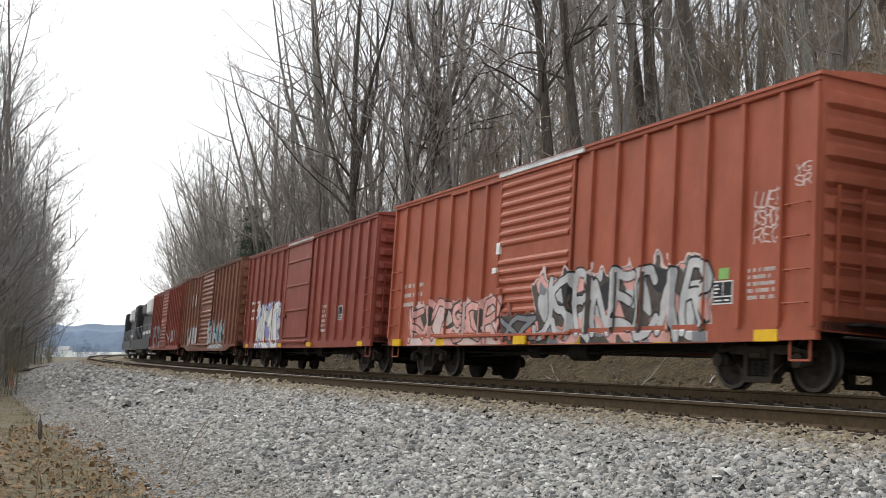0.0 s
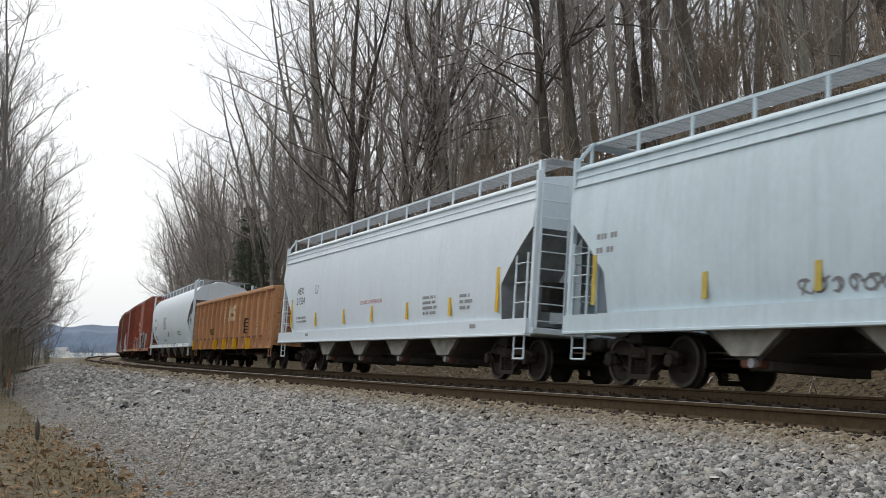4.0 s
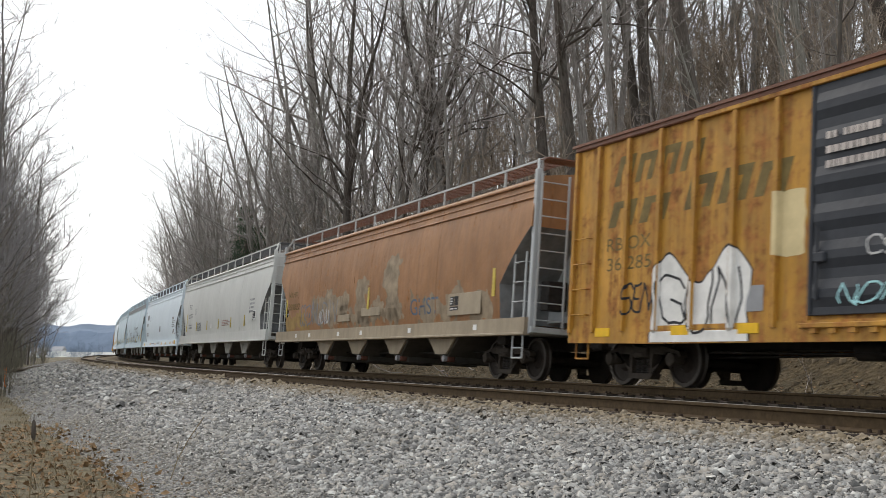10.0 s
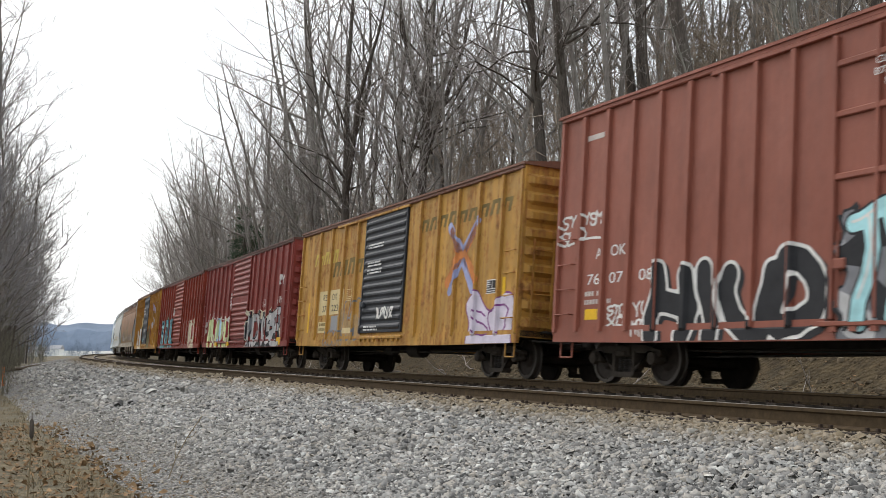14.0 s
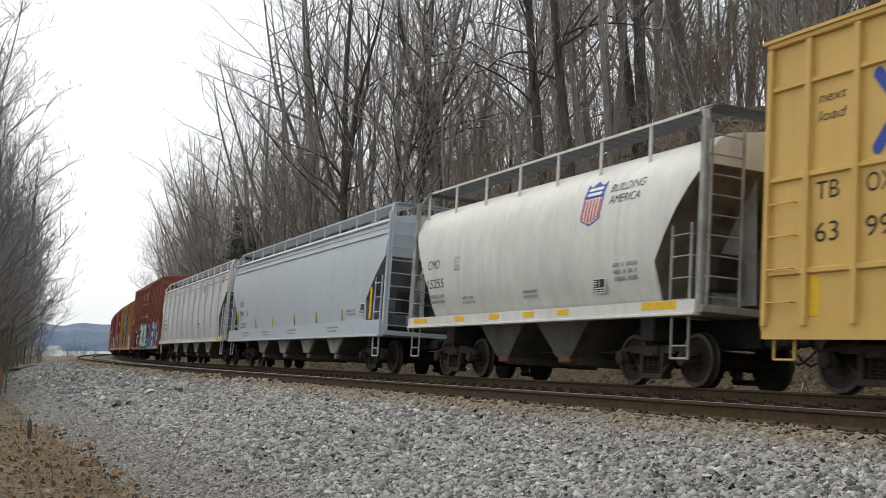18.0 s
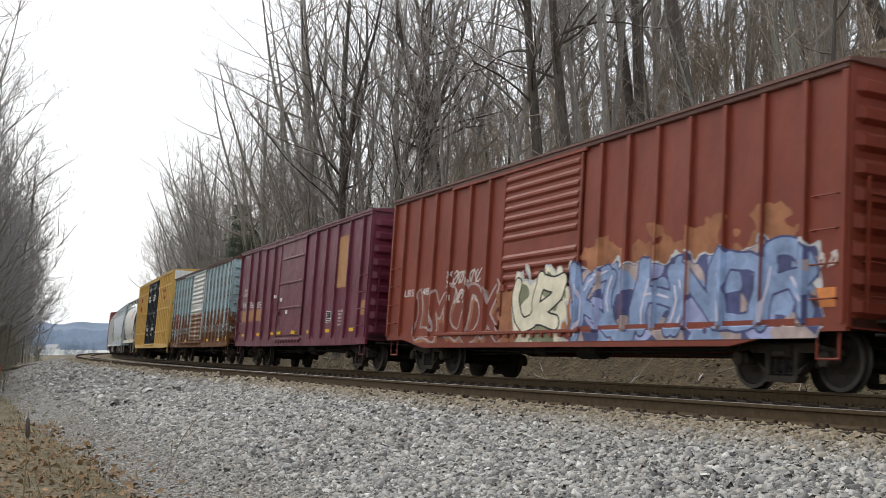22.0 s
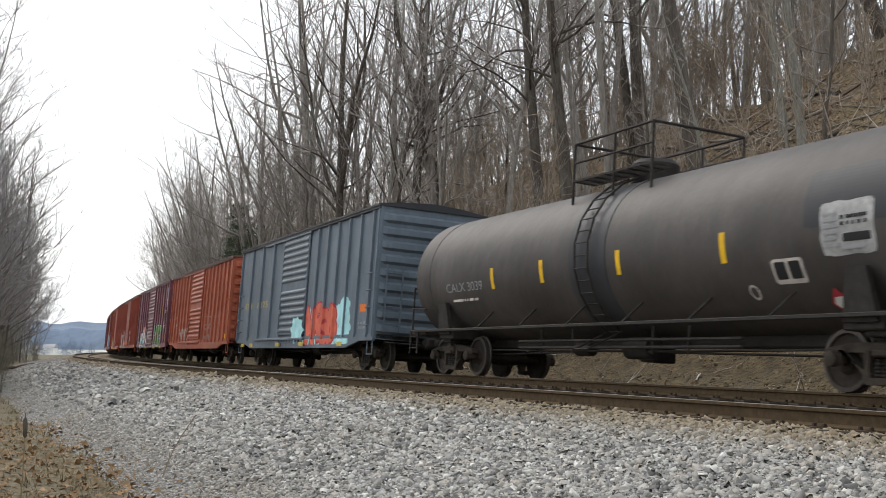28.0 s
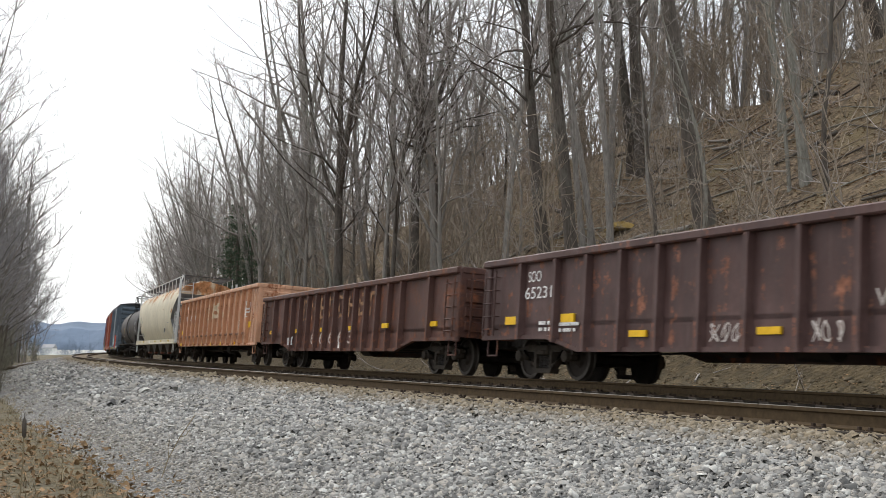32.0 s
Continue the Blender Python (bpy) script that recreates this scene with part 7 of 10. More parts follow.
for i, (a, b, z) in enumerate(((12.75, 13.6, 1.02), (12.9, 13.35, 0.97), (12.7, 13.3, 0.92))):
    sh.plate([(c5.x(a), z), (c5.x(b), z + 0.005), (c5.x(b + 0.1), z + 0.04), (c5.x(a + 0.1), z + 0.035)], c5.sill_y - 0.002, c5.sill_y + 0.006)
part("blue_emblem", sh, BLUETXT, c5.ob, "blue swept stripes on the sill")

# tan gondolas: numbers, striped emblem
def tan_marks(car, left, mid, seed, ink):
    car.text(left, 1.78, 1.93, 0.24, ink, 0.66)
    car.text(mid, 2.87, 1.93, 0.24, ink, 0.7)
    car.text("MW", 4.1, 1.93, 0.24, ink, 0.68)
    car.bars(1.85, 2.62, 0.5, 0.24, 1, ink, seed)
    sh = Shape()
    for i in range(5):
        z = 1.87 + i * 0.147
        sh.box(car.x(7.15), car.x(8.3 + 0.06 * i), 1.456, 1.465, z, z + 0.09)
    part("striped_emblem", sh, PALETAN, car.ob, "pale stripes of a railway emblem")
    f = stroke_field([[(8.42, 1.96), (8.62, 2.47), (8.88, 1.96), (9.08, 2.47)], [(9.98, 2.46), (9.4, 2.46), (9.32, 2.3), (9.8, 2.16), (9.76, 1.98), (9.15, 1.97)]], 0.085)
    car.spray(f, 8.2, 10.4, 1.8, 2.7, PALETAN, 0.004, "emblem_shape", 0.04)
    car.bars(10.7, 2.1, 0.7, 0.25, 2, PALETAN, seed + 1)


tan_marks(c6, "997", "296", 3, DIMWHITE)
tag(c6, 11.7, 12.6, 1.55, 1.9, G_BLACK, 41, 0.024, 1, 0.022, "RUSE")
tag(c6, 4.8, 5.6, 1.3, 1.75, GHOST, 42, 0.02, 1)
for u in (0.35, 2.55, 5.95, 8.15, 10.38, 13.0):
    c6.rect(u, 0.68, u + 0.09, 1.12, YELLOW, "reflector_strip", 0.15)
tan_marks(c32, "997", "393", 5, WHITE)
blocks(c32, (0.7, 4.4, 6.6, 8.7, 10.8, 13.2), 0.72, 0.46, 0.13, None, 0.03)
blocks(c32, (0.7,), 1.3, 0.42, 0.18)
c32.frame_sign(14.1, 1.38, 0.5, 0.32)
tag(c32, 15.0, 15.9, 1.75, 2.4, G_WHITE, 43, 0.026, 1, 0.022, "YBU/ACY")
blocks(c32, (15.5,), 1.38, 0.6, 0.22)
c6.frame_sign(14.1, 1.4, 0.45, 0.35)
tag(c6, 11.75, 12.55, 1.32, 1.5, G_BLACK, 44, 0.02, 1, 0.022, "STEEK")

# white and grey hoppers
c7.text("AEX", 1.98, 2.46, 0.24, BLACK, 0.75)
c7.text("21304", 1.96, 2.12, 0.25, BLACK, 0.95)
c7.text("DO NOT HAMMER ON CAR", 8.5, 1.88, 0.11, REDTXT, 1.75)
c7.frame_sign(4.0, 2.4, 0.3, 0.28, "shape_mark", GREYTXT, P_WHITEH)
c7.bars(2.0, 1.72, 1.1, 0.25, 2, GREYTXT, 11)
c7.bars(13.1, 1.9, 1.0, 0.5, 4, GREYTXT, 12)
c7.bars(15.3, 1.85, 0.7, 0.4, 3, GREYTXT, 13)
stripes(c7, (1.35,), 1.38, 0.95)
stripes(c7, (4.12, 6.95, 9.38, 12.0, 14.7), 1.38, 0.42)
stripes(c7, (17.2,), 1.38, 0.95)
for u in (1.0, 8.7, 14.0):
    c7.bars(u, 1.16, 1.2, 0.16, 3, GREYTXT, int(u * 3))
sill_marks(c7, (16.0, 3.3), GREYTXT, 0.09, 0.3, 1.06)
c8.bars(1.0, 2.65, 0.7, 0.5, 2, GREYTXT, 14)
stripes(c8, (0.9, 17.2), 1.38, 0.9, mat=FADEYEL)
stripes(c8, (4.0, 12.35, 14.55, 6.4), 1.36, 0.42, mat=FADEYEL)
tag(c8, 6.0, 8.5, 1.3, 1.6, G_GREY, 51, 0.02)
c8.frame_sign(16.6, 1.45, 0.42, 0.3)
c8.rect(9.1, 1.55, 9.5, 1.8, GREYTXT, "grey_panel")
c9.text("UTCX", 1.55, 2.33, 0.2, BLACK, 0.75)
c9.text("48283", 1.68, 1.92, 0.18, BLACK, 0.85)
c9.rect(3.9, 2.1, 4.15, 2.32, GREYTXT, "shape_mark")
c9.bars(1.75, 1.6, 1.0, 0.22, 2, GREYTXT, 15)
stripes(c9, (1.5, 3.75, 6.8, 9.08, 12.08, 14.65), 1.32, 0.42, mat=FADEYEL)
stripes(c9, (17.2,), 1.3, 0.9)
c9.bars(9.3, 1.82, 0.55, 0.2, 3, BLACK, 16)
c9.bars(9.3, 1.55, 0.6, 0.25, 3, GREYTXT, 17)
c9.frame_sign(16.7, 1.3, 0.42, 0.3)
c9.bars(15.5, 1.75, 0.8, 0.2, 2, GREYTXT, 18)
rnd9 = random.Random(91)
for a, b, lo, hi, n, w in ((9.9, 13.2, 1.3, 2.4, 5, 0.17), (5.7, 6.9, 1.25, 2.0, 2, 0.15)):
    st = bubble_strokes(a, b, lo, hi, n, rnd9)
    f = stroke_field(st, w)
    c9.spray(lambda U, Z, f=f: 0.028 - np.abs(f(U, Z)), a - 0.5, b + 0.5, lo - 0.2, hi + 0.3, G_BLACK, 0.005, "graffiti", 0.035, "black outline graffiti lettering")
tag(c9, 4.2, 5.5, 1.35, 1.75, G_GREY, 52, 0.016)
tag(c9, 7.0, 8.4, 1.25, 1.85, G_GREY, 53, 0.018)
tag(c9, 13.4, 14.2, 1.7, 2.05, G_BLACK, 54, 0.024)
tag(c9, 17.9, 18.5, 2.75, 3.2, G_BLACK, 55, 0.018)
for u in (3.0, 6.5, 13.0):
    c9.bars(u, 1.16, 1.2, 0.13, 2, GREYTXT, int(u))
c10.text("INEX", 1.75, 2.72, 0.2, BLACK, 0.85)
c10.text("971103", 1.68, 2.2, 0.22, BLACK, 1.15)
c10.rect(1.7, 2.65, 2.75, 2.98, GREYTXT, "repainted_patch", 0.003)
c10.frame_sign(3.55, 2.55, 0.28, 0.28, "shape_mark", GREYTXT, P_WHITEH)
c10.bars(1.75, 1.8, 1.2, 0.28, 2, GREYTXT, 19)
c10.rect(9.1, 1.77, 9.7, 2.1, GREYTXT, "grey_panel")
c10.rect(15.3, 2.36, 16.0, 2.5, GREYTXT, "grey_panel")
c10.bars(15.3, 2.3, 1.35, 0.4, 4, GREYTXT, 20)
c10.frame_sign(15.9, 1.55, 0.42, 0.28)
c10.rect(16.45, 1.55, 16.95, 1.6, GREYTXT, "grey_bar")
sill_marks(c10, (1.1, 4.6, 7.5, 10.9, 12.9, 15.2), YELLOW, 0.12, 0.42, 0.98)
sill_marks(c10, (17.0,), YELLOW, 0.2, 0.5, 0.98)
sill_marks(c10, (16.6,), REDTXT, 0.12, 0.16, 1.0)
sill_marks(c10, (5.6, 8.6), GREYTXT, 0.06, 1.4, 1.05)
tag(c10, 0.3, 1.0, 2.9, 3.3, G_GREY, 56, 0.014)
c11.text("TILX", 2.45, 2.68, 0.24, BLACK, 0.75)
c11.text("621753", 2.45, 2.22, 0.22, BLACK, 1.2)
c11.frame_sign(4.2, 2.35, 0.3, 0.3, "shape_mark", GREYTXT, P_STONEH)
c11.bars(2.5, 1.9, 1.0, 0.25, 2, GREYTXT, 21)
stripes(c11, (1.9,), 1.56, 0.9, mat=FADEYEL)
stripes(c11, (4.8, 7.65, 10.5, 13.25, 16.0), 1.56, 0.44, mat=FADEYEL)
c11.bars(11.3, 1.9, 1.9, 0.26, 4, RUSTW, 22)
tag(c11, 5.0, 6.2, 1.5, 2.05, G_GREY, 57, 0.03)
c11.rect(8.65, 1.62, 8.95, 1.8, WHITE, "white_panel")
c11.frame_sign(17.6, 1.75, 0.45, 0.36)
c11.bars(16.9, 2.6, 0.9, 0.6, 4, GREYTXT, 23)
P_WASH = plain("rust_washed_grey_paint", (0.265, 0.205, 0.138), 0.7, 0, 0.4, 2.5)
P_OCHRE = plain("ochre_washed_paint", (0.34, 0.22, 0.085), 0.7, 0, 0.35, 2.5)
c12.text("NAHX", 1.25, 2.35, 0.2, GHOST, 1.05)
c12.text("580022", 1.25, 1.93, 0.22, GHOST, 1.35)
patch(c12, 4.0, 7.4, 1.36, 2.2, P_WASH, 60, 0.4, "paint_patch", "bare grey paint under the rust")
tag(c12, 4.0, 6.6, 1.42, 2.2, G_GREY, 61, 0.028, 1, 0.03, "NLOIV")
tag(c12, 4.7, 5.7, 1.4, 1.85, G_SILVER, 68, 0.03, 1, 0.03, "AOIU")
outline_piece(c12, 2.7, 3.9, 1.42, 2.0, 2, 0.1, G_GREY, 62)
c12.rect(6.6, 1.42, 7.7, 1.62, P_DUSTY, "pale_panel")
c12.rect(8.7, 1.52, 10.2, 1.74, P_DUSTY, "pale_panel")
c12.rect(14.7, 1.36, 16.45, 1.85, P_DUSTY, "pale_panel")
c12.frame_sign(14.8, 1.45, 0.5, 0.36)
c12.text("GHST", 12.35, 1.44, 0.42, G_DBLUE, 1.75)
tag(c12, 15.35, 16.25, 1.42, 1.6, G_BLACK, 67, 0.016, 1, 0.02, "LLPOZ")
stripes(c12, (9.2, 17.0, 1.0), 1.7, 0.6, mat=FADEYEL)
patch(c12, 8.3, 9.2, 1.36, 2.5, P_WASH, 69, 0.3, "paint_patch", "bare grey paint under the rust")
patch(c12, 10.4, 11.6, 1.36, 3.0, P_WASH, 70, 0.3, "paint_patch", "bare grey paint under the rust")
patch(c12, 7.0, 12.0, 1.3, 1.75, P_WASH, 64, 0.35, "paint_patch", "bare grey paint under the rust")
patch(c12, 12.6, 17.0, 1.3, 1.85, P_WASH, 65, 0.35, "paint_patch", "bare grey paint under the rust")
patch(c12, 1.0, 3.5, 1.3, 1.75, P_OCHRE, 66, 0.3, "paint_patch", "yellowed paint under the rust")
sill_marks(c12, (2.4, 3.9, 6.8, 8.8, 12.4, 16.2), WHITE, 0.12, 0.18, 1.0)
c12.rect(0.4, 0.82, 0.7, 1.1, WHITE, "white_panel", 0.05)

# yellow boxcars
slant_shapes(c13, 1.2, 3.7, 3.45, 4.0, GHOST, 4, 3)
slant_shapes(c13, 3.2, 5.7, 2.8, 3.35, GHOST, 3, 4)
slant_shapes(c13, 1.05, 2.9, 2.72, 3.25, GHOST, 2, 5)
c13.text("RB OX", 1.12, 2.3, 0.24, GHOST, 1.3)
c13.text("36 285", 1.15, 1.95, 0.24, GHOST, 1.3)
blob(c13, 2.55, 4.95, 0.8, 1.9, G_WHITE, G_BLACK, "GUN", 71, "white bubble graffiti with black ink lines")
tag(c13, 1.7, 2.5, 1.2, 1.75, G_BLACK, 77, 0.02, 1, 0.025, "SEN")
tag(c13, 3.9, 4.6, 0.9, 1.4, G_BLACK, 78, 0.018, 1, 0.025, "S/SK")
patch(c13, 5.35, 6.0, 1.9, 2.8, BEIGE, 72, 0.05, "paint_patch")
blocks(c13, (0.9, 3.1, 4.7), 0.8, 0.45, 0.15)
blocks(c13, (14.3,), 0.8, 0.45, 0.2)
c13.rect(4.65, 1.12, 5.2, 1.5, GREYTXT, "grey_panel")
cross_mark(c13, 13.0, 2.75, 1.05, ((48, G_LAV), (132, G_LAV), (228, G_SILVER), (312, G_SILVER)), 0.13)
c13.bars(6.45, 3.5, 1.2, 0.6, 3, DIMWHITE, 31, out=0.08)
tag(c13, 7.2, 8.3, 1.75, 2.05, G_SILVER, 73, 0.014, 1, 0.02, "CSPR")
tag(c13, 6.7, 8.2, 1.15, 1.45, G_AQUA, 74, 0.014, 1, 0.02, "NOPE")
patch(c13, 9.6, 12.2, 0.95, 1.9, G_BROWN, 75, 0.4, "paint_patch", "smeared orange paint")
patch(c13, 9.5, 10.9, 0.8, 1.9, P_OCHRE2, 76, 0.4, "paint_patch", "smeared greenish grey paint")
c13.rect(13.3, 1.0, 14.0, 1.7, BEIGE, "pale_panel")
c13.rect(14.1, 1.1, 14.8, 1.6, BLACK, "dark_panel")
c16.rect(2.12, 1.62, 4.4, 2.36, BEIGE, "pale_panel", 0.004)
c16.text("RB", 2.52, 2.06, 0.2, BLACK, 0.38)
c16.text("OX", 3.36, 2.06, 0.2, BLACK, 0.46)
c16.text("37", 2.47, 1.72, 0.2, BLACK, 0.38)
c16.text("223", 3.36, 1.72, 0.2, BLACK, 0.64)
c16.rect(2.15, 1.08, 3.05, 1.42, BEIGE, "pale_panel", 0.004)
c16.bars(2.25, 1.38, 0.7, 0.3, 2, GHOST, 33)
c16.rect(4.45, 1.04, 5.36, 1.2, BEIGE, "pale_panel", 0.004)
c16.frame_sign(4.7, 1.98, 0.42, 0.34, "shape_mark", BEIGE, P_YEL2)
c16.rect(3.4, 1.14, 4.0, 1.58, GREYTXT, "grey_panel", 0.008)
stripes(c16, (1.0,), 1.1, 0.95)
stripes(c16, (4.08, 6.1, 10.0, 12.2), 1.12, 0.48)
stripes(c16, (14.75,), 1.17, 0.9)
outline_piece(c16, 4.5, 6.1, 0.85, 2.05, 3, 0.16, G_GREY, 77)
outline_piece(c16, 2.9, 4.6, 0.72, 1.1, 4, 0.09, G_GREY, 70)
patch(c16, 4.0, 6.0, 0.72, 1.5, SMEAR, 78, 0.3, "paint_patch", "smeared dull paint")
slant_shapes(c16, 1.3, 3.6, 3.2, 3.6, FADEYEL, 5, 8)
slant_shapes(c16, 3.2, 5.9, 2.75, 3.25, GHOST, 4, 9)
slant_shapes(c16, 10.0, 15.0, 3.45, 3.8, GHOST, 9, 10)
cross_mark(c16, 12.65, 2.75, 1.0, ((40, G_LAV), (140, G_LAV), (220, G_ORG), (320, G_ORG)), 0.13)
cross_mark(c16, 12.65, 2.62, 0.95, ((45, G_ORG), (135, G_ORG), (230, G_LAV), (310, G_LAV)), 0.11)
blob(c16, 13.1, 15.3, 0.75, 1.6, G_PALEP, G_PURP, "SO", 79, "pale lilac bubble graffiti with purple edge")
c16.frame_sign(14.0, 1.75, 0.5, 0.3)
for i, z in enumerate((3.45, 2.95, 2.75, 1.2)):
    c16.bars(6.55, z, 1.1, 0.16, 2, WHITE, 40 + i, (0, 1.1), out=0.08)
tag(c16, 7.4, 8.8, 1.35, 1.75, G_WHITE, 80, 0.03)
c16.text("CLOSE AND LOCK DOORS", 7.2, 3.62, 0.11, WHITE, 1.5)
c16.text("BEFORE MOVING CAR", 7.3, 3.45, 0.11, WHITE, 1.3)

# red boxcars with murals
patch(c14, 1.0, 6.35, 0.7, 2.3, G_TEAL, 81, 0.07, "graffiti", "teal sprayed mural")
for k, (m, cut) in enumerate(((G_NAVY, 0.16), (G_AQUA, 0.12), (G_STEELB, 0.16))):
    c14.spray(lambda U, Z: np.minimum(0.6 * lumps(U, Z, 0.075, 60 + 9 * k) - cut, np.minimum(np.minimum(U - 1.05, 6.3 - U), 2.25 - Z + 0.1 * lumps(U, Z, 0.3))), 1.0, 6.35, 0.72, 2.4, m, 0.0055 + 0.001 * k, "mural_mottling", 0.045)
def robe(U, Z):
    """Hood over sloping shoulders that widen to the hem."""
    half = np.interp(Z, (0.7, 1.3, 1.62, 1.85, 2.2, 2.42, 2.5), (0.78, 0.7, 0.52, 0.36, 0.4, 0.28, 0.02))
    return half - np.abs(U - 3.75 - 0.05 * np.sin(Z * 4))


m14 = c14.spray(robe, 2.7, 4.9, 0.7, 2.6, G_GREEN, 0.012, "mural_shape", label="olive hooded robe shape in the mural")
c14.spray(lambda U, Z: 0.03 - np.abs(robe(U, Z)), 2.7, 4.9, 0.7, 2.6, G_BLACK, 0.016, "mural_outline", 0.035, owner=m14)
c14.spray(lambda U, Z: 1.0 - np.hypot((U - 3.77) / 0.27, (Z - 1.98) / 0.42), 3.3, 4.2, 1.4, 2.5, G_NAVYK, 0.015, "dark_centre", owner=m14)
c14.spray(stroke_field([[(3.76, 1.6), (3.74, 0.75)], [(3.3, 1.4), (3.25, 0.8)], [(4.15, 1.4), (4.25, 0.8)], [(3.5, 1.6), (3.76, 1.35), (4.05, 1.62)]], 0.018), 2.9, 4.7, 0.72, 1.8, G_BLACK, 0.016, "robe_folds", 0.03, owner=m14)
c14.spray(stroke_field([[(3.15, 1.95), (3.0, 2.1), (3.1, 2.0), (3.4, 1.9)]], 0.03), 2.8, 3.6, 1.7, 2.3, G_BLACK, 0.016, "mural_outline", 0.03, owner=m14)
tag(c14, 4.7, 5.35, 1.8, 2.2, G_BLACK, 87, 0.014, 1, 0.022, "THE/TUES")
c14.rect(1.02, 1.46, 1.72, 2.12, BLACK, "dark_panel", 0.011)
c14.rect(1.8, 1.46, 2.4, 1.84, BLACK, "dark_panel", 0.011)
c14.text("HS", 1.08, 1.86, 0.22, WHITE, 0.5, out=0.009)
c14.text("309", 1.08, 1.52, 0.22, WHITE, 0.55, out=0.009)
c14.text("25", 1.85, 1.52, 0.22, WHITE, 0.46, out=0.009)
c14.frame_sign(2.75, 1.68, 0.36, 0.26, "shape_mark", WHITE, G_RED)
c14.bars(1.1, 1.42, 1.3, 0.35, 2, DIMWHITE, 51)
c14.rect(4.8, 1.2, 5.46, 1.7, GREYTXT, "grey_panel", 0.014)
stripes(c14, (3.36, 5.65, 13.6), 1.0, 0.46, mat=G_ORG)
tag(c14, 0.1, 0.85, 1.5, 1.9, G_WHITE, 83, 0.02, 2)
wild(c14, 12.1, 14.0, 0.75, 2.05, G_CREAM, RUSTP, (G_CREAM, RUSTP), (G_PINK,), "NU", 84, 0.16)
graffiti(c14, 9.6, 11.8, 0.85, 1.95, 4, P_DEEPRED, RUSTW, 85, 0.06, word="CEES")
c14.rect(13.9, 1.0, 14.7, 1.75, RUSTR, "red_panel", 0.004)
c14.bars(14.0, 1.7, 0.6, 0.6, 5, DIMWHITE, 88)
c14.rect(6.2, 2.5, 6.3, 2.9, WHITE, "white_sticker", 0.09)
c15.text("NK", 1.22, 2.03, 0.22, WHITE, 0.5)
c15.text("CR", 2.08, 2.03, 0.22, WHITE, 0.5)
c15.text("90", 1.26, 1.56, 0.24, WHITE, 0.45)
c15.text("49", 2.06, 1.6, 0.24, WHITE, 0.5)
wild(c15, 1.2, 6.15, 0.74, 1.85, G_MARK, G_WHITE, (G_LIME, G_LIME), (G_CREAM,), "RNAMU", 92, 0.2, "pale lime and blue block letters with white edge", 0.09)
patch(c15, 3.45, 4.3, 0.9, 1.8, G_SKY, 98, 0.2, "graffiti_fill", "pale blue letter", 0.016)
for u, z in ((1.9, 0.75), (2.75, 1.05), (3.75, 0.78), (4.65, 0.95), (5.55, 0.78)):
    c15.spray(stroke_field([[(u, z), (u + 0.05, z + 0.35)]], 0.07), u - 0.3, u + 0.4, 0.7, z + 0.7, G_MARK, 0.018, "letter_gap", 0.03)
c15.frame_sign(4.5, 1.35, 0.66, 0.5, "shape_mark", G_LIME, GREYTXT)
c15.bars(5.6, 2.95, 0.6, 0.6, 4, WHITE, 52)
c15.rect(5.75, 2.28, 6.05, 2.55, WHITE, "white_panel")
wild(c15, 9.2, 14.5, 0.75, 1.95, G_BLACK, G_CREAM, (G_SILVER, G_BLACK), (G_GREY, P_MAROON), "NOISE", 93, 0.13, "grey and cream block graffiti letters", 0.05)
tag(c15, 13.85, 14.5, 2.85, 3.25, G_WHITE, 94, 0.03, 1, 0.025, "VM")
tag(c15, 13.8, 14.4, 2.2, 2.5, DIMWHITE, 95, 0.02, 1, 0.022, "KUM")
c15.frame_sign(11.5, 2.15, 0.5, 0.28, "shape_mark", WHITE, P_MAROON)
blocks(c15, (1.2, 3.4, 5.9), 0.75, 0.4, 0.15)
blocks(c15, (14.2,), 0.75, 0.5, 0.25)
tag(c15, 0.3, 0.95, 1.2, 1.9, DIMWHITE, 96, 0.03, 2)

# tall clay-red boxcar
c17.text("A", 1.3, 2.18, 0.2, WHITE, 0.2)
c17.text("OK", 1.78, 2.2, 0.2, WHITE, 0.45)
c17.text("76", 1.06, 1.72, 0.2, WHITE, 0.4)
c17.text("07", 1.76, 1.72, 0.2, WHITE, 0.42)
c17.text("08", 2.65, 1.72, 0.2, WHITE, 0.4)
tag(c17, 0.1, 0.6, 2.5, 3.1, G_WHITE, 101, 0.022, 1, 0.025, "SY/SL")
tag(c17, 0.85, 1.45, 2.55, 3.1, G_WHITE, 100, 0.022, 1, 0.025, "YSM/L")
c17.rect(1.03, 1.09, 1.5, 1.28, YELLOW)
c17.bars(1.0, 1.6, 0.9, 0.3, 2, DIMWHITE, 61)
tag(c17, 1.75, 2.3, 0.95, 1.35, G_WHITE, 102, 0.02, 1, 0.025, "STC/XO")
tag(c17, 2.5, 3.0, 0.8, 1.4, G_WHITE, 99, 0.02, 1, 0.025, "YU/MTL")
graffiti(c17, 3.1, 6.8, 0.8, 1.75, 4, G_BLACK, G_WHITE, 103, 0.17, shadow=G_BLACK, word="HIUO")
wild(c17, 7.2, 12.1, 0.75, 2.3, G_GREY, G_BLACK, (G_AQUA, G_BLACK, G_WHITE), (G_SILVER, G_BLACK), "TEKUSL", 104, 0.12, "grey, aqua and black wild-style piece")
patch(c17, 12.0, 14.5, 0.74, 1.5, G_BLUE, 109, 0.2, "graffiti_cloud", "bright blue sprayed cloud")
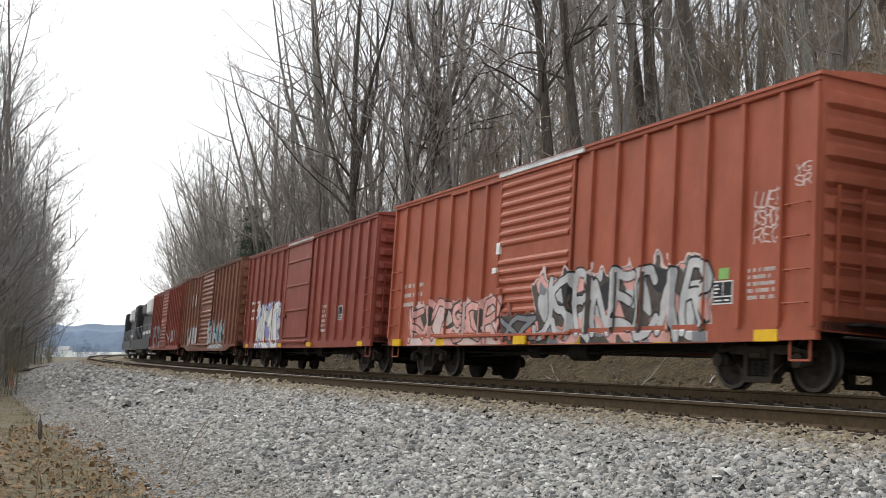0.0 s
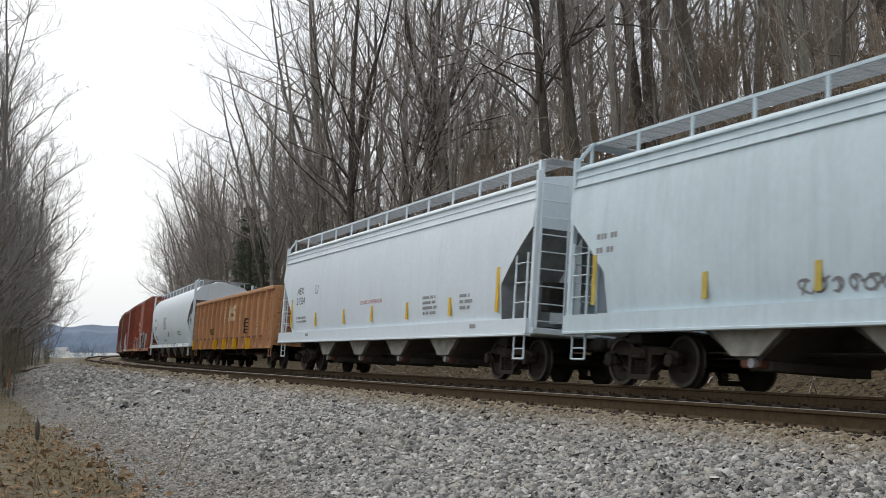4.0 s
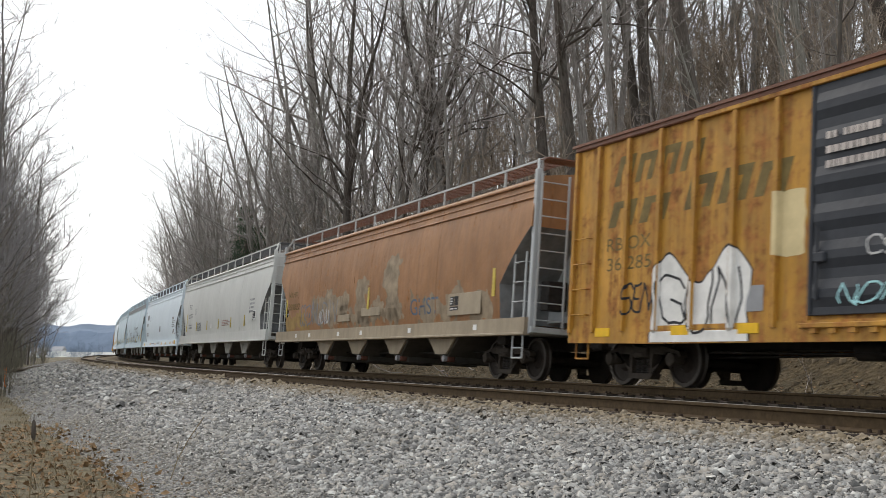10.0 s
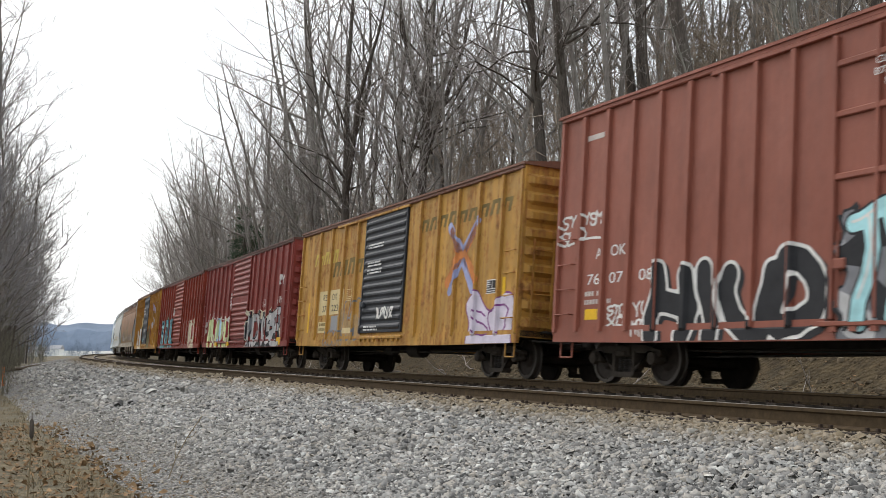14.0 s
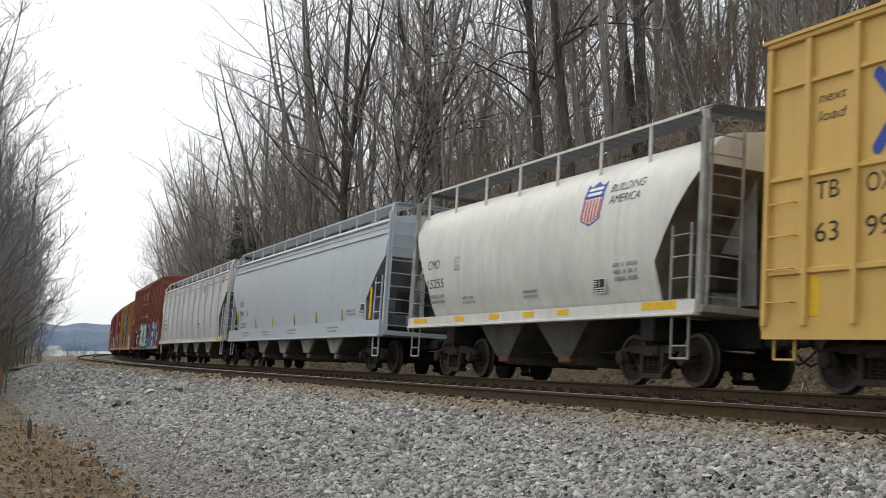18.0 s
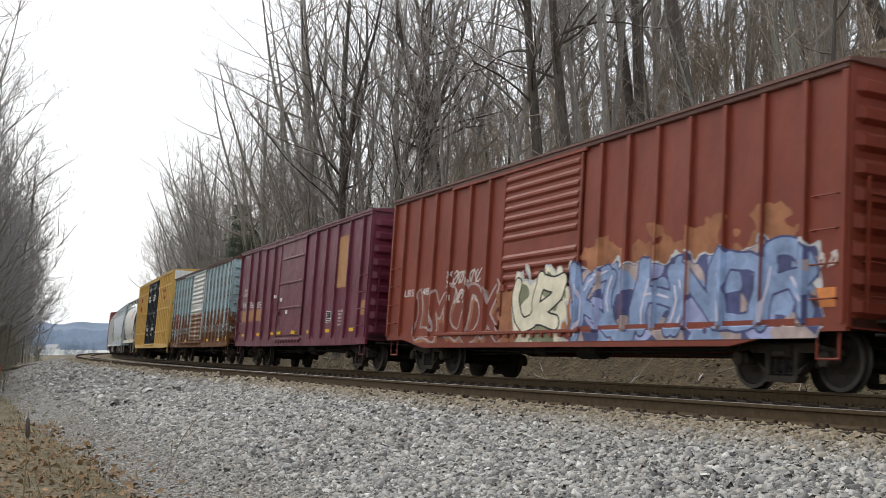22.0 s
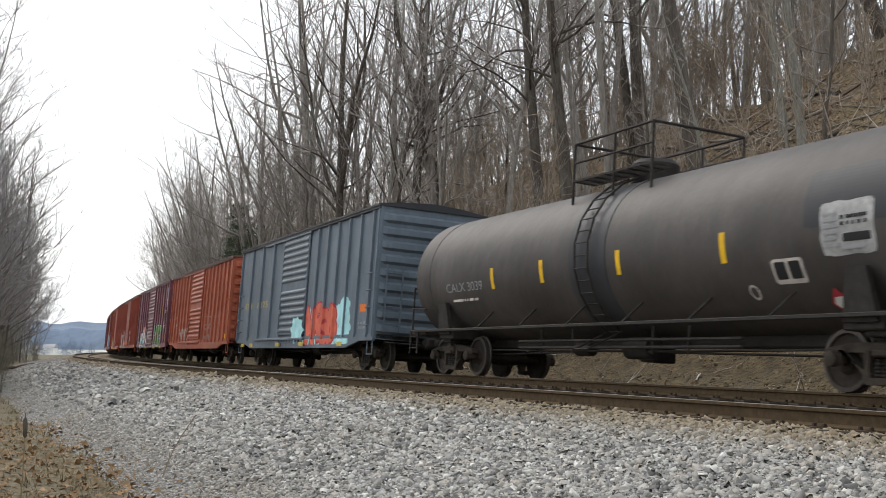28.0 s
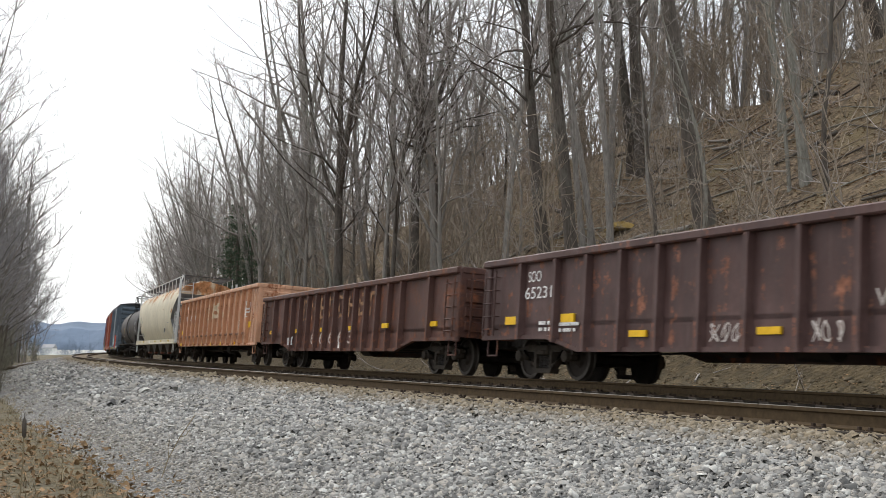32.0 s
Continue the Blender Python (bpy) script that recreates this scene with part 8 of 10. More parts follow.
graffiti(c17, 12.3, 14.3, 0.85, 2.1, 2, G_BLUE, G_BLACK, 105, 0.17, shadow=G_SKYD, shine=G_SKY, word="BD")
patch(c17, 14.3, 18.2, 0.74, 2.0, G_PURP, 106, 0.25, "graffiti", "purple and orange sprayed cloud")
patch(c17, 14.3, 15.2, 0.74, 1.8, G_ORG, 107, 0.2, "graffiti_cloud")
graffiti(c17, 14.9, 18.3, 0.8, 2.2, 3, G_AQUA, G_PURP, 108, 0.19, shine=G_WHITE, word="GNU")
for u, z in ((7.8, 4.22), (10.3, 4.22)):
    door_warning(c17, u, z, WHITE)
c17.bars(11.0, 3.0, 0.5, 0.3, 4, WHITE, 62, out=0.105)
c17.rect(0.8, 4.4, 1.4, 4.5, DIMWHITE, "pale_bar")

# ribbed hopper, grey hoppers
c18.frame_sign(16.35, 1.5, 0.5, 0.32)
c18.bars(12.6, 1.85, 1.4, 0.25, 2, GREYTXT, 63)
c18.bars(1.4, 2.3, 1.2, 0.7, 3, GREYTXT, 64)
blocks(c18, (0.9, 3.5, 6.0, 9.0, 12.0, 15.0), 1.02, 0.4, 0.11, YELLOW, 0.05)
sill_marks(c18, (18.6,), YELLOW, 0.15, 0.9, 1.0)
for u, z in ((13.9, 3.3), (18.4, 3.5), (15.6, 3.6)):
    patch(c18, u, u + 0.5, z, z + 0.25, TANP, int(u), 0.12, "rust_stain", "rust stain below the roof")
c19.text("UTCX", 1.63, 2.28, 0.2, BLACK, 0.65)
c19.text("57367", 1.7, 1.9, 0.2, BLACK, 0.75)
c19.frame_sign(2.8, 1.9, 0.22, 0.22, "shape_mark", GREYTXT, P_DGREYH)
c19.rect(1.85, 1.75, 1.95, 1.83, GREENT, "green_sticker")
c19.bars(1.8, 1.62, 0.9, 0.22, 2, GREYTXT, 65)
stripes(c19, (1.38,), 1.4, 0.8, 0.12, FADEYEL)
stripes(c19, (4.25, 6.78, 9.6, 12.1, 14.68), 1.4, 0.36, 0.12, FADEYEL)
stripes(c19, (17.2,), 1.4, 0.85, 0.13)
c19.frame_sign(16.35, 1.56, 0.4, 0.28)
c19.bars(15.2, 1.7, 0.8, 0.2, 2, GREYTXT, 66)
for u in (2.5, 5.5, 9.0, 13.5):
    sill_marks(c19, (u,), GREYTXT, 0.05, 1.1, 1.2)
    sill_marks(c19, (u + 0.1,), GREYTXT, 0.04, 0.9, 1.1)
c20.text("CMO", 1.12, 2.45, 0.22, BLACK, 0.65)
c20.text("15255", 1.1, 2.0, 0.22, BLACK, 0.9)
c20.frame_sign(2.55, 2.35, 0.3, 0.3, "shape_mark", GREYTXT, P_STONEH)
c20.bars(1.15, 1.85, 0.9, 0.25, 2, GREYTXT, 67)
c20.frame_sign(8.36, 1.56, 0.4, 0.26)
c20.text("BUILDING", 8.78, 3.34, 0.16, BLACK, 1.05, 0.15)
c20.text("AMERICA", 8.8, 3.12, 0.16, BLACK, 0.95, 0.15)
c20.bars(9.05, 2.05, 0.85, 0.35, 3, GREYTXT, 68)
crest = lambda U, Z, d: np.minimum(np.minimum(0.33 - d - np.abs(U - 8.25), 3.58 - d + 0.04 * np.cos((U - 8.25) * 17) - Z), Z - 2.78 - d - 0.35 * np.abs(U - 8.25))
shield = c20.spray(lambda U, Z: crest(U, Z, 0.0), 7.8, 8.7, 2.7, 3.7, BLUETXT, 0.004, "shield_emblem", 0.03, "blue, white and red shield emblem")
c20.spray(lambda U, Z: np.minimum(crest(U, Z, 0.03), 3.3 - Z), 7.8, 8.7, 2.7, 3.7, WHITE, 0.007, "shield_field", 0.03, owner=shield)
for i in range(6):
    a = 7.985 + i * 0.104
    c20.spray(lambda U, Z, a=a: np.minimum(np.minimum(crest(U, Z, 0.04), 3.29 - Z), 0.028 - np.abs(U - a)), a - 0.05, a + 0.05, 2.7, 3.7, REDTXT, 0.01, "shield_stripe", 0.02, owner=shield)
c20.spray(lambda U, Z: np.minimum(0.24 - np.abs(U - 8.25), np.maximum(0.03 - np.abs(Z - 3.48), 0.03 - np.abs(Z - 3.38))), 7.8, 8.7, 3.2, 3.7, WHITE, 0.01, "shield_bar", 0.02, owner=shield)
for u in (0.35, 2.72, 4.4, 5.88, 7.2):
    sill_marks(c20, (u,), YELLOW, 0.11, 0.42 if u > 1 else 0.8, 1.2)
sill_marks(c20, (9.95,), YELLOW, 0.13, 0.95, 1.2)
for u in (2.9, 5.7):
    c20.bars(u, 1.75, 0.6, 0.2, 2, GREYTXT, int(u * 7))

# tall yellow boxcar
cross_mark(c21, 2.4, 3.62, 0.62, ((52, G_RED), (128, BLUETXT), (232, BLUETXT), (308, G_RED)), 0.09)
cross_mark(c21, 2.4, 3.62, 0.45, ((70, BLUETXT), (110, G_RED), (250, G_RED), (290, BLUETXT)), 0.07)
c21.text("next", 0.98, 3.92, 0.15, BLACK, 0.5, 0.2)
c21.text("load", 0.98, 3.66, 0.15, BLACK, 0.5, 0.2)
c21.text("any", 3.5, 3.85, 0.14, BLACK, 0.4, 0.2)
c21.text("road", 3.5, 3.6, 0.14, BLACK, 0.45, 0.2)
c21.text("TB", 0.96, 2.58, 0.26, BLACK, 0.42)
c21.text("OX", 1.84, 2.58, 0.26, BLACK, 0.45)
c21.text("63", 0.96, 2.0, 0.28, BLACK, 0.42)
c21.text("99", 1.84, 2.0, 0.28, BLACK, 0.42)
c21.text("54", 2.5, 2.0, 0.28, BLACK, 0.42)
c21.text("RAILCAR POOLING EXPERTS", 13.1, 3.14, 0.22, BLACK, 4.65)
bx = stroke_field([[(14.55, 4.02), (15.55, 4.02)], [(14.8, 4.02), (14.8, 3.58)], [(15.25, 4.02), (15.25, 3.58)]], 0.07)
c21.spray(bx, 14.3, 15.7, 3.4, 4.2, RUSTP, 0.005, "brand_emblem", label="faded red angular emblem")
c21.spray(stroke_field([[(15.6, 4.02), (16.25, 3.58)], [(15.6, 3.58), (16.3, 4.05)]], 0.08), 15.4, 16.5, 3.4, 4.2, RUSTP, 0.005, "brand_emblem")
for u in (7.75, 10.2):
    door_warning(c21, u, 4.55, WHITE)
    c21.bars(u, 3.95, 1.0, 0.42, 4, WHITE, int(u), (0, 1.15), out=0.105)
for u in (7.6, 8.2, 10.3, 10.9):
    c21.bars(u, 2.15, 0.22, 0.5, 5, DIMWHITE, int(u * 5), out=0.105)
    c21.rect(u + 0.3, 1.75, u + 0.42, 1.9, WHITE, "door_sticker", 0.11)
    c21.rect(u + 0.08, 1.42, u + 0.2, 1.56, ORANGE if u < 8 or u > 10.5 else WHITE, "door_sticker", 0.11)
c21.bars(11.2, 2.9, 0.3, 0.4, 4, DIMWHITE, 79, out=0.105)
c21.bars(15.35, 2.6, 0.4, 0.8, 7, GHOSTY, 70)
c21.bars(15.95, 2.6, 0.35, 0.6, 6, GHOSTY, 71)
c21.bars(16.4, 2.65, 0.5, 0.6, 6, GHOSTY, 72)
c21.frame_sign(16.5, 1.22, 0.56, 0.36)
stripes(c21, (0.9, 12.2, 15.7), 1.0, 0.55, 0.16)
stripes(c21, (17.8,), 1.08, 0.55, 0.28)
c21.rect(17.4, 0.82, 17.9, 1.0, YELLOW, "yellow_plate")
part("white_end_panel", Shape().box(-c21.L / 2 - 0.1, -c21.L / 2 - 0.04, -1.45, 1.45, 4.5, 5.0, 0.01), WHITE, c21.ob, "white painted top of the end wall")

# rust-eaten blue boxcar
c22.rect(0.75, 1.6, 2.6, 2.42, RUSTP, "faded_red_panel", 0.003)
c22.text("LR", 0.9, 2.06, 0.24, WHITE, 0.5)
c22.text("WN", 1.85, 2.06, 0.24, WHITE, 0.5)
c22.text("21", 1.0, 1.68, 0.24, WHITE, 0.45)
c22.text("72", 1.9, 1.68, 0.24, WHITE, 0.45)
c22.frame_sign(14.28, 1.2, 0.45, 0.34)
blocks(c22, (4.7, 10.8, 13.4), 0.92, 0.48, 0.11)
blocks(c22, (15.0,), 0.95, 0.45, 0.18)
tag(c22, 1.0, 3.0, 0.8, 1.5, DIMWHITE, 111, 0.02)

# plum boxcar
c23.text("NOKL", 0.74, 2.16, 0.24, WHITE, 0.66)
c23.text("536", 1.84, 2.13, 0.24, WHITE, 0.6)
c23.text("075", 3.02, 2.1, 0.24, WHITE, 0.62)
for u in (0.7, 1.8, 2.95):
    c23.rect(u, 1.62, u + 0.85, 2.04, TANP, "tan_patch", 0.003)
c23.rect(12.62, 2.36, 13.66, 3.88, TANP, "tan_patch", 0.004)
c23.rect(15.0, 1.5, 15.32, 1.9, TANP, "tan_patch", 0.004)
c23.frame_sign(11.8, 1.36, 0.5, 0.34)
blocks(c23, (0.9, 3.3, 5.3, 6.5, 8.3, 9.85, 11.84, 14.08), 1.06, 0.4, 0.1, None, 0)
c23.bars(13.0, 1.7, 0.4, 0.5, 5, DIMWHITE, 73)
c23.bars(6.6, 2.0, 0.8, 0.3, 2, DIMWHITE, 74)
c23.bars(6.6, 1.5, 0.7, 0.2, 2, DIMWHITE, 75)
tag(c23, 0.7, 1.4, 2.6, 2.95, DIMWHITE, 113, 0.018, 2)
for u, z in ((5.6, 2.35), (6.5, 2.2), (7.3, 1.75)):
    c23.rect(u, z, u + 0.2, z + 0.12, WHITE, "white_sticker", 0.06)

# oxide red boxcars
c24.text("LRS", 0.96, 1.85, 0.18, WHITE, 0.6)
c24.text("648", 1.88, 1.85, 0.18, WHITE, 0.56)
graffiti(c24, 1.9, 6.2, 0.8, 1.85, 5, P_REDOX, G_PALEG, 121, 0.1, shadow=G_BROWN, word="LMUOK")
patch(c24, 6.3, 9.3, 0.75, 1.6, G_BROWN, 127, 0.3, "graffiti_cloud", "dull orange sprayed cloud")
wild(c24, 6.9, 8.9, 0.95, 2.0, G_CREAM, G_SILVER, (G_CREAM, G_BLACK), (G_GREEN,), "UZ", 122, 0.13)
patch(c24, 9.4, 14.8, 0.75, 2.35, G_BROWN, 123, 0.4, "graffiti_cloud", "faded orange sprayed flames")
wild(c24, 9.1, 15.3, 0.75, 2.05, G_INDIGO, G_SILVER, (G_SKYD, G_INDIGO, G_PALEP), (G_LAV, G_PALEG, G_SKYD), "KUHNDR", 124, 0.12, "indigo and silver block letters")
tag(c24, 3.4, 5.2, 1.55, 2.4, DIMWHITE, 125, 0.022, 2)
c24.rect(15.0, 1.1, 15.6, 1.36, G_ORG, "orange_panel")
tag(c24, 14.9, 15.7, 1.6, 1.9, DIMWHITE, 126, 0.018)
c25.text("LRS", 1.05, 1.7, 0.19, WHITE, 0.58)
c25.text("663", 2.0, 1.7, 0.19, WHITE, 0.58)
graffiti(c25, 2.9, 5.2, 0.72, 1.6, 3, G_CREAM, G_LAV, 127, 0.16, inner=YELLOW)
patch(c25, 3.7, 4.3, 1.6, 2.0, TANP, 128, 0.05, "tan_patch")
c25.rect(4.4, 1.35, 5.0, 1.75, BLACK, "dark_patch")
c25.bars(5.5, 2.44, 0.65, 0.24, 3, WHITE, 76)
c25.rect(5.8, 1.75, 6.1, 2.05, WHITE, "white_panel")
graffiti(c25, 10.85, 11.9, 1.1, 1.45, 3, DIMWHITE, RUSTP, 129, 0.05)
c25.frame_sign(13.45, 1.38, 0.5, 0.38)
tag(c25, 14.6, 14.9, 1.2, 1.4, DIMWHITE, 130, 0.025)
blocks(c25, (2.5, 6.2, 8.0, 11.7), 0.62, 0.45, 0.12)
c25.rect(15.05, 1.1, 15.55, 1.32, YELLOW)
blocks(c25, (0.5,), 1.05, 0.35, 0.2)
graffiti(c26, 1.1, 6.2, 0.78, 1.85, 6, G_PALEG, G_WHITE, 131, 0.11, shadow=G_GREY, word="DASLCE")
patch(c26, 6.2, 9.4, 0.9, 1.15, G_CORAL, 132, 0.1, "graffiti_cloud", "coral sprayed band on the door")
tag(c26, 6.6, 9.2, 1.2, 1.75, RUSTW, 133, 0.022, 1, 0.025, "BTKALE")
egg = lambda U, Z, r: 0.9 * r - np.hypot((U - 10.7) * (0.84 + 0.4 * np.clip(Z - 1.35, -0.4, 1)), (Z - 1.38) * 0.9)
eye = c26.spray(lambda U, Z: egg(U, Z, 0.66), 9.8, 11.6, 0.66, 2.4, G_CORAL, 0.004, "graffiti", label="cartoon eye sprayed in black and white")
c26.spray(lambda U, Z: egg(U, Z, 0.6), 9.8, 11.6, 0.66, 2.4, G_BLACK, 0.007, "eye_outline", owner=eye)
c26.spray(lambda U, Z: egg(U, Z, 0.52), 9.8, 11.6, 0.66, 2.4, G_WHITE, 0.010, "eye_white", owner=eye)
c26.spray(lambda U, Z: 0.035 - np.abs(Z - 1.62 + 0.45 * (U - 10.7) ** 2) + 0.0 * U, 10.2, 11.2, 1.2, 1.9, G_BLACK, 0.015, "eye_lid", 0.03, owner=eye)
c26.spray(lambda U, Z: 0.035 - np.abs(Z - 1.1 - 0.5 * (U - 10.7) ** 2) + 0.0 * U, 10.2, 11.2, 0.9, 1.5, G_BLACK, 0.015, "eye_lid", 0.03, owner=eye)
c26.spray(lambda U, Z: 0.19 - np.hypot(U - 10.72, Z - 1.42), 10.3, 11.2, 1.1, 1.8, G_BLACK, 0.013, "pupil", 0.03, owner=eye)
c26.spray(lambda U, Z: 0.045 - np.hypot(U - 10.66, Z - 1.47), 10.4, 11.1, 1.2, 1.7, G_WHITE, 0.016, "pupil_glint", 0.02, owner=eye)
for st in ([(10.45, 1.95), (10.5, 1.75)], [(10.85, 2.0), (10.9, 1.72)], [(10.35, 1.25), (10.5, 1.3)], [(10.95, 1.3), (11.1, 1.22)]):
    c26.spray(stroke_field([st], 0.018), 10.1, 11.3, 1.0, 2.2, G_RED, 0.016, "eye_vein", 0.02, owner=eye)
c26.rect(5.7, 2.1, 6.0, 2.25, WHITE, "white_sticker")
c26.frame_sign(12.58, 1.1, 0.5, 0.36)
c26.bars(13.4, 1.6, 0.5, 0.5, 4, DIMWHITE, 77)
c26.rect(14.66, 0.76, 15.5, 0.9, YELLOW, "reflector", 0.03)
tag(c26, 14.95, 15.5, 1.0, 1.4, DIMWHITE, 134, 0.03)
tag(c26, 14.9, 15.4, 2.4, 3.0, RUSTP, 135, 0.03)

# faded plum, orange-red and slate boxcars
c27.text("NOKL", 0.85, 2.72, 0.2, WHITE, 0.72)
c27.text("536", 0.88, 2.34, 0.2, WHITE, 0.55)
c27.text("162", 1.85, 2.34, 0.2, WHITE, 0.55)
for u, w in ((0.7, 1.1), (1.9, 1.3), (3.3, 0.8)):
    c27.rect(u, 1.72, u + w, 2.2, TANP, "tan_patch", 0.003)
wild(c27, 2.0, 6.0, 0.74, 1.65, G_SKY, G_WHITE, (G_WHITE, G_INDIGO), (G_AQUA, G_INDIGO), "SEMLA", 141, 0.1, "white and pale blue graffiti piece")
patch(c27, 3.9, 5.0, 1.4, 2.0, G_PINK, 142, 0.15, "graffiti_cloud", "pink sprayed shape")
graffiti(c27, 9.7, 12.9, 1.0, 1.75, 5, G_GREEN2, G_AQUA, 143, 0.13, inner=G_LIMED, shadow=G_GREEN, word="DINTZ")
tag(c27, 14.4, 15.6, 2.95, 4.15, G_PALEP, 144, 0.03, 1, 0.025, "NVP")
tag(c27, 14.3, 14.9, 2.75, 3.05, G_PALEP, 150, 0.018, 1, 0.022, "XE")
tag(c27, 14.9, 15.6, 2.6, 2.9, G_PALEP, 145, 0.018, 1, 0.022, "CSM")
tag(c27, 13.9, 14.9, 1.7, 2.2, G_AQUA, 146, 0.03, 1, 0.025, "KES")
tag(c27, 14.0, 14.8, 1.75, 2.05, G_SKY, 151, 0.016, 1, 0.022, "XX")
c27.rect(12.75, 2.55, 13.8, 3.7, TANP, "tan_patch", 0.004)
c27.rect(15.4, 1.0, 15.55, 1.9, YELLOW, "reflector_strip", 0.04)
tag(c27, 6.5, 12.6, 0.71, 0.83, G_WHITE, 147, 0.01, 1, 0.018, "QUER BCK CORE REIT TEVE ERN JERK CROOKE".replace("Q", "O"))
blocks(c27, (2.2, 5.4, 10.0, 13.1), 0.62, 0.5, 0.13)
tag(c27, 6.4, 8.0, 1.2, 1.7, DIMWHITE, 148, 0.025, 2)
c27.bars(13.0, 1.9, 0.5, 0.5, 5, DIMWHITE, 78)
tag(c27, 0.3, 1.8, 0.8, 1.5, DIMWHITE, 149, 0.025, 2)
c28.text("ATW", 1.2, 2.1, 0.2, WHITE, 0.7)
c28.bars(1.2, 1.85, 1.6, 0.22, 1, DIMWHITE, 79)
tag(c28, 3.4, 6.0, 0.95, 1.75, DIMWHITE, 151, 0.03, 1)
graffiti(c28, 10.6, 14.0, 0.8, 1.9, 4, P_ORED, RUSTW, 152, 0.12, word="SEWR")
blocks(c28, (0.5, 14.9), 1.0, 0.4, 0.2)
c29.text("ATW", 0.85, 2.05, 0.24, FADEYEL, 1.25)
c29.text("8275", 2.8, 2.05, 0.24, FADEYEL, 1.5)
graffiti(c29, 9.5, 12.4, 0.85, 1.7, 4, G_CORAL, G_RED, 153, 0.15, shadow=G_AQUA, word="NRGS")
patch(c29, 12.4, 13.6, 0.78, 1.95, G_AQUA, 154, 0.25, "graffiti_cloud", "pale aqua sprayed wisps")
patch(c29, 8.0, 9.2, 0.78, 1.5, G_AQUA, 155, 0.25, "graffiti_cloud", "pale aqua sprayed wisps")
c29.rect(14.45, 1.56, 15.0, 1.78, ORANGE, "orange_panel")
blocks(c29, (0.8, 2.2, 6.2, 9.0, 12.7), 0.64, 0.45, 0.12, FADEYEL)
c29.bars(14.4, 1.3, 0.6, 0.25, 2, GREYTXT, 80)
c29.rect(1.75, 1.4, 2.2, 1.8, P_SLATE, "repainted_patch")

# tank car
for u, z, h in ((0.35, 1.7, 0.8), (4.28, 1.82, 0.44), (6.35, 1.84, 0.44), (9.0, 1.84, 0.42), (11.8, 1.84, 0.46), (15.75, 1.7, 0.8)):
    st = Shape()
    for k in range(4):
        za, zb = z + h * k / 4, z + h * (k + 1) / 4
        st.add([(c30.x(u), c30.face(u, za) + 0.006, za), (c30.x(u + 0.13), c30.face(u, za) + 0.006, za), (c30.x(u + 0.13), c30.face(u, zb) + 0.006, zb), (c30.x(u), c30.face(u, zb) + 0.006, zb)], [(0, 1, 2, 3)])
    if 1 < u < 15:
        part("reflector_strip", st, YELLOW, c30.ob)
c30.text("CALX 3039", 2.05, 1.84, 0.2, GREYTXT, 1.8)
c30.bars(2.3, 1.68, 1.5, 0.1, 1, DIMWHITE, 81)
c30.spray(lambda U, Z: np.minimum(np.minimum(U - 13.9, 14.85 - U), np.minimum(Z - 1.78, 2.5 - Z)) + 0.02 * lumps(U, Z, 0.1), 13.6, 15.1, 1.6, 2.7, G_WORN, 0.006, "worn_data_panel", 0.05, "worn silver data panel with black bar")
c30.bars(14.28, 2.3, 0.55, 0.17, 2, BLACK, 82, out=0.014)
c30.bars(13.95, 2.36, 0.3, 0.5, 6, GREYTXT, 83, out=0.014)
c30.bars(14.28, 1.9, 0.5, 0.09, 1, GREYTXT, 84, out=0.014)
c30.spray(lambda U, Z: np.minimum(np.minimum(U - 14.3, 14.78 - U), np.minimum(Z - 1.95, 2.06 - Z)), 14.2, 14.9, 1.85, 2.15, BLACK, 0.012, "black_bar", 0.025)
c30.spray(lambda U, Z: np.minimum(np.minimum(U - 12.85, 13.48 - U), np.minimum(Z - 1.48, 1.82 - Z)), 12.7, 13.6, 1.3, 2.0, DIMWHITE, 0.006, "data_panel", 0.05)
c30.spray(lambda U, Z: np.minimum(np.minimum(np.abs(U - 13.165) - 0.03, 0.26 - np.abs(U - 13.165)), 0.12 - np.abs(Z - 1.66)), 12.7, 13.6, 1.3, 2.0, BLACK, 0.009, "panel_fields", 0.03)
c30.spray(lambda U, Z: 0.2 - np.abs(U - 13.88) - np.abs(Z - 1.2), 13.5, 14.3, 0.95, 1.5, G_RED, 0.02, "warning_placard", 0.03, "red and white diamond placard")
c30.spray(lambda U, Z: np.minimum(0.15 - np.abs(U - 13.88) - np.abs(Z - 1.2), 0.08 - np.abs(Z - 1.2)), 13.5, 14.3, 0.95, 1.5, WHITE, 0.024, "placard_band", 0.03)
c30.spray(lambda U, Z: 0.015 - np.abs(np.hypot(U - 12.3, Z - 1.4) - 0.09), 12.1, 12.5, 1.2, 1.6, DIMWHITE, 0.006, "round_mark", 0.02)
patch(c30, 13.6, 15.4, 2.2, 3.0, P_TANKB, 156, 0.02, "repainted_patch", "clean dark repainted patch")

# cream hopper
c31.text("TILX", 2.15, 2.44, 0.2, BLACK, 0.55)
c31.text("5008", 2.27, 2.04, 0.2, BLACK, 0.55)
c31.frame_sign(3.1, 2.25, 0.26, 0.22, "shape_mark", GREYTXT, P_CREAM)
c31.bars(2.3, 1.6, 1.4, 0.25, 2, GREYTXT, 84)
sill_marks(c31, (4.3, 10.4, 13.1, 16.4), FADEYEL, 0.1, 0.6, 0.98)
sill_marks(c31, (7.4,), WHITE, 0.12, 0.6, 0.96)
sill_marks(c31, (2.2,), FADEYEL, 0.14, 0.4, 0.96)
c31.frame_sign(14.1, 1.5, 0.45, 0.28)
RUSTO = plain("running_rust_stain", (0.42, 0.235, 0.12), 0.85, 0, 0.5, 5.0)
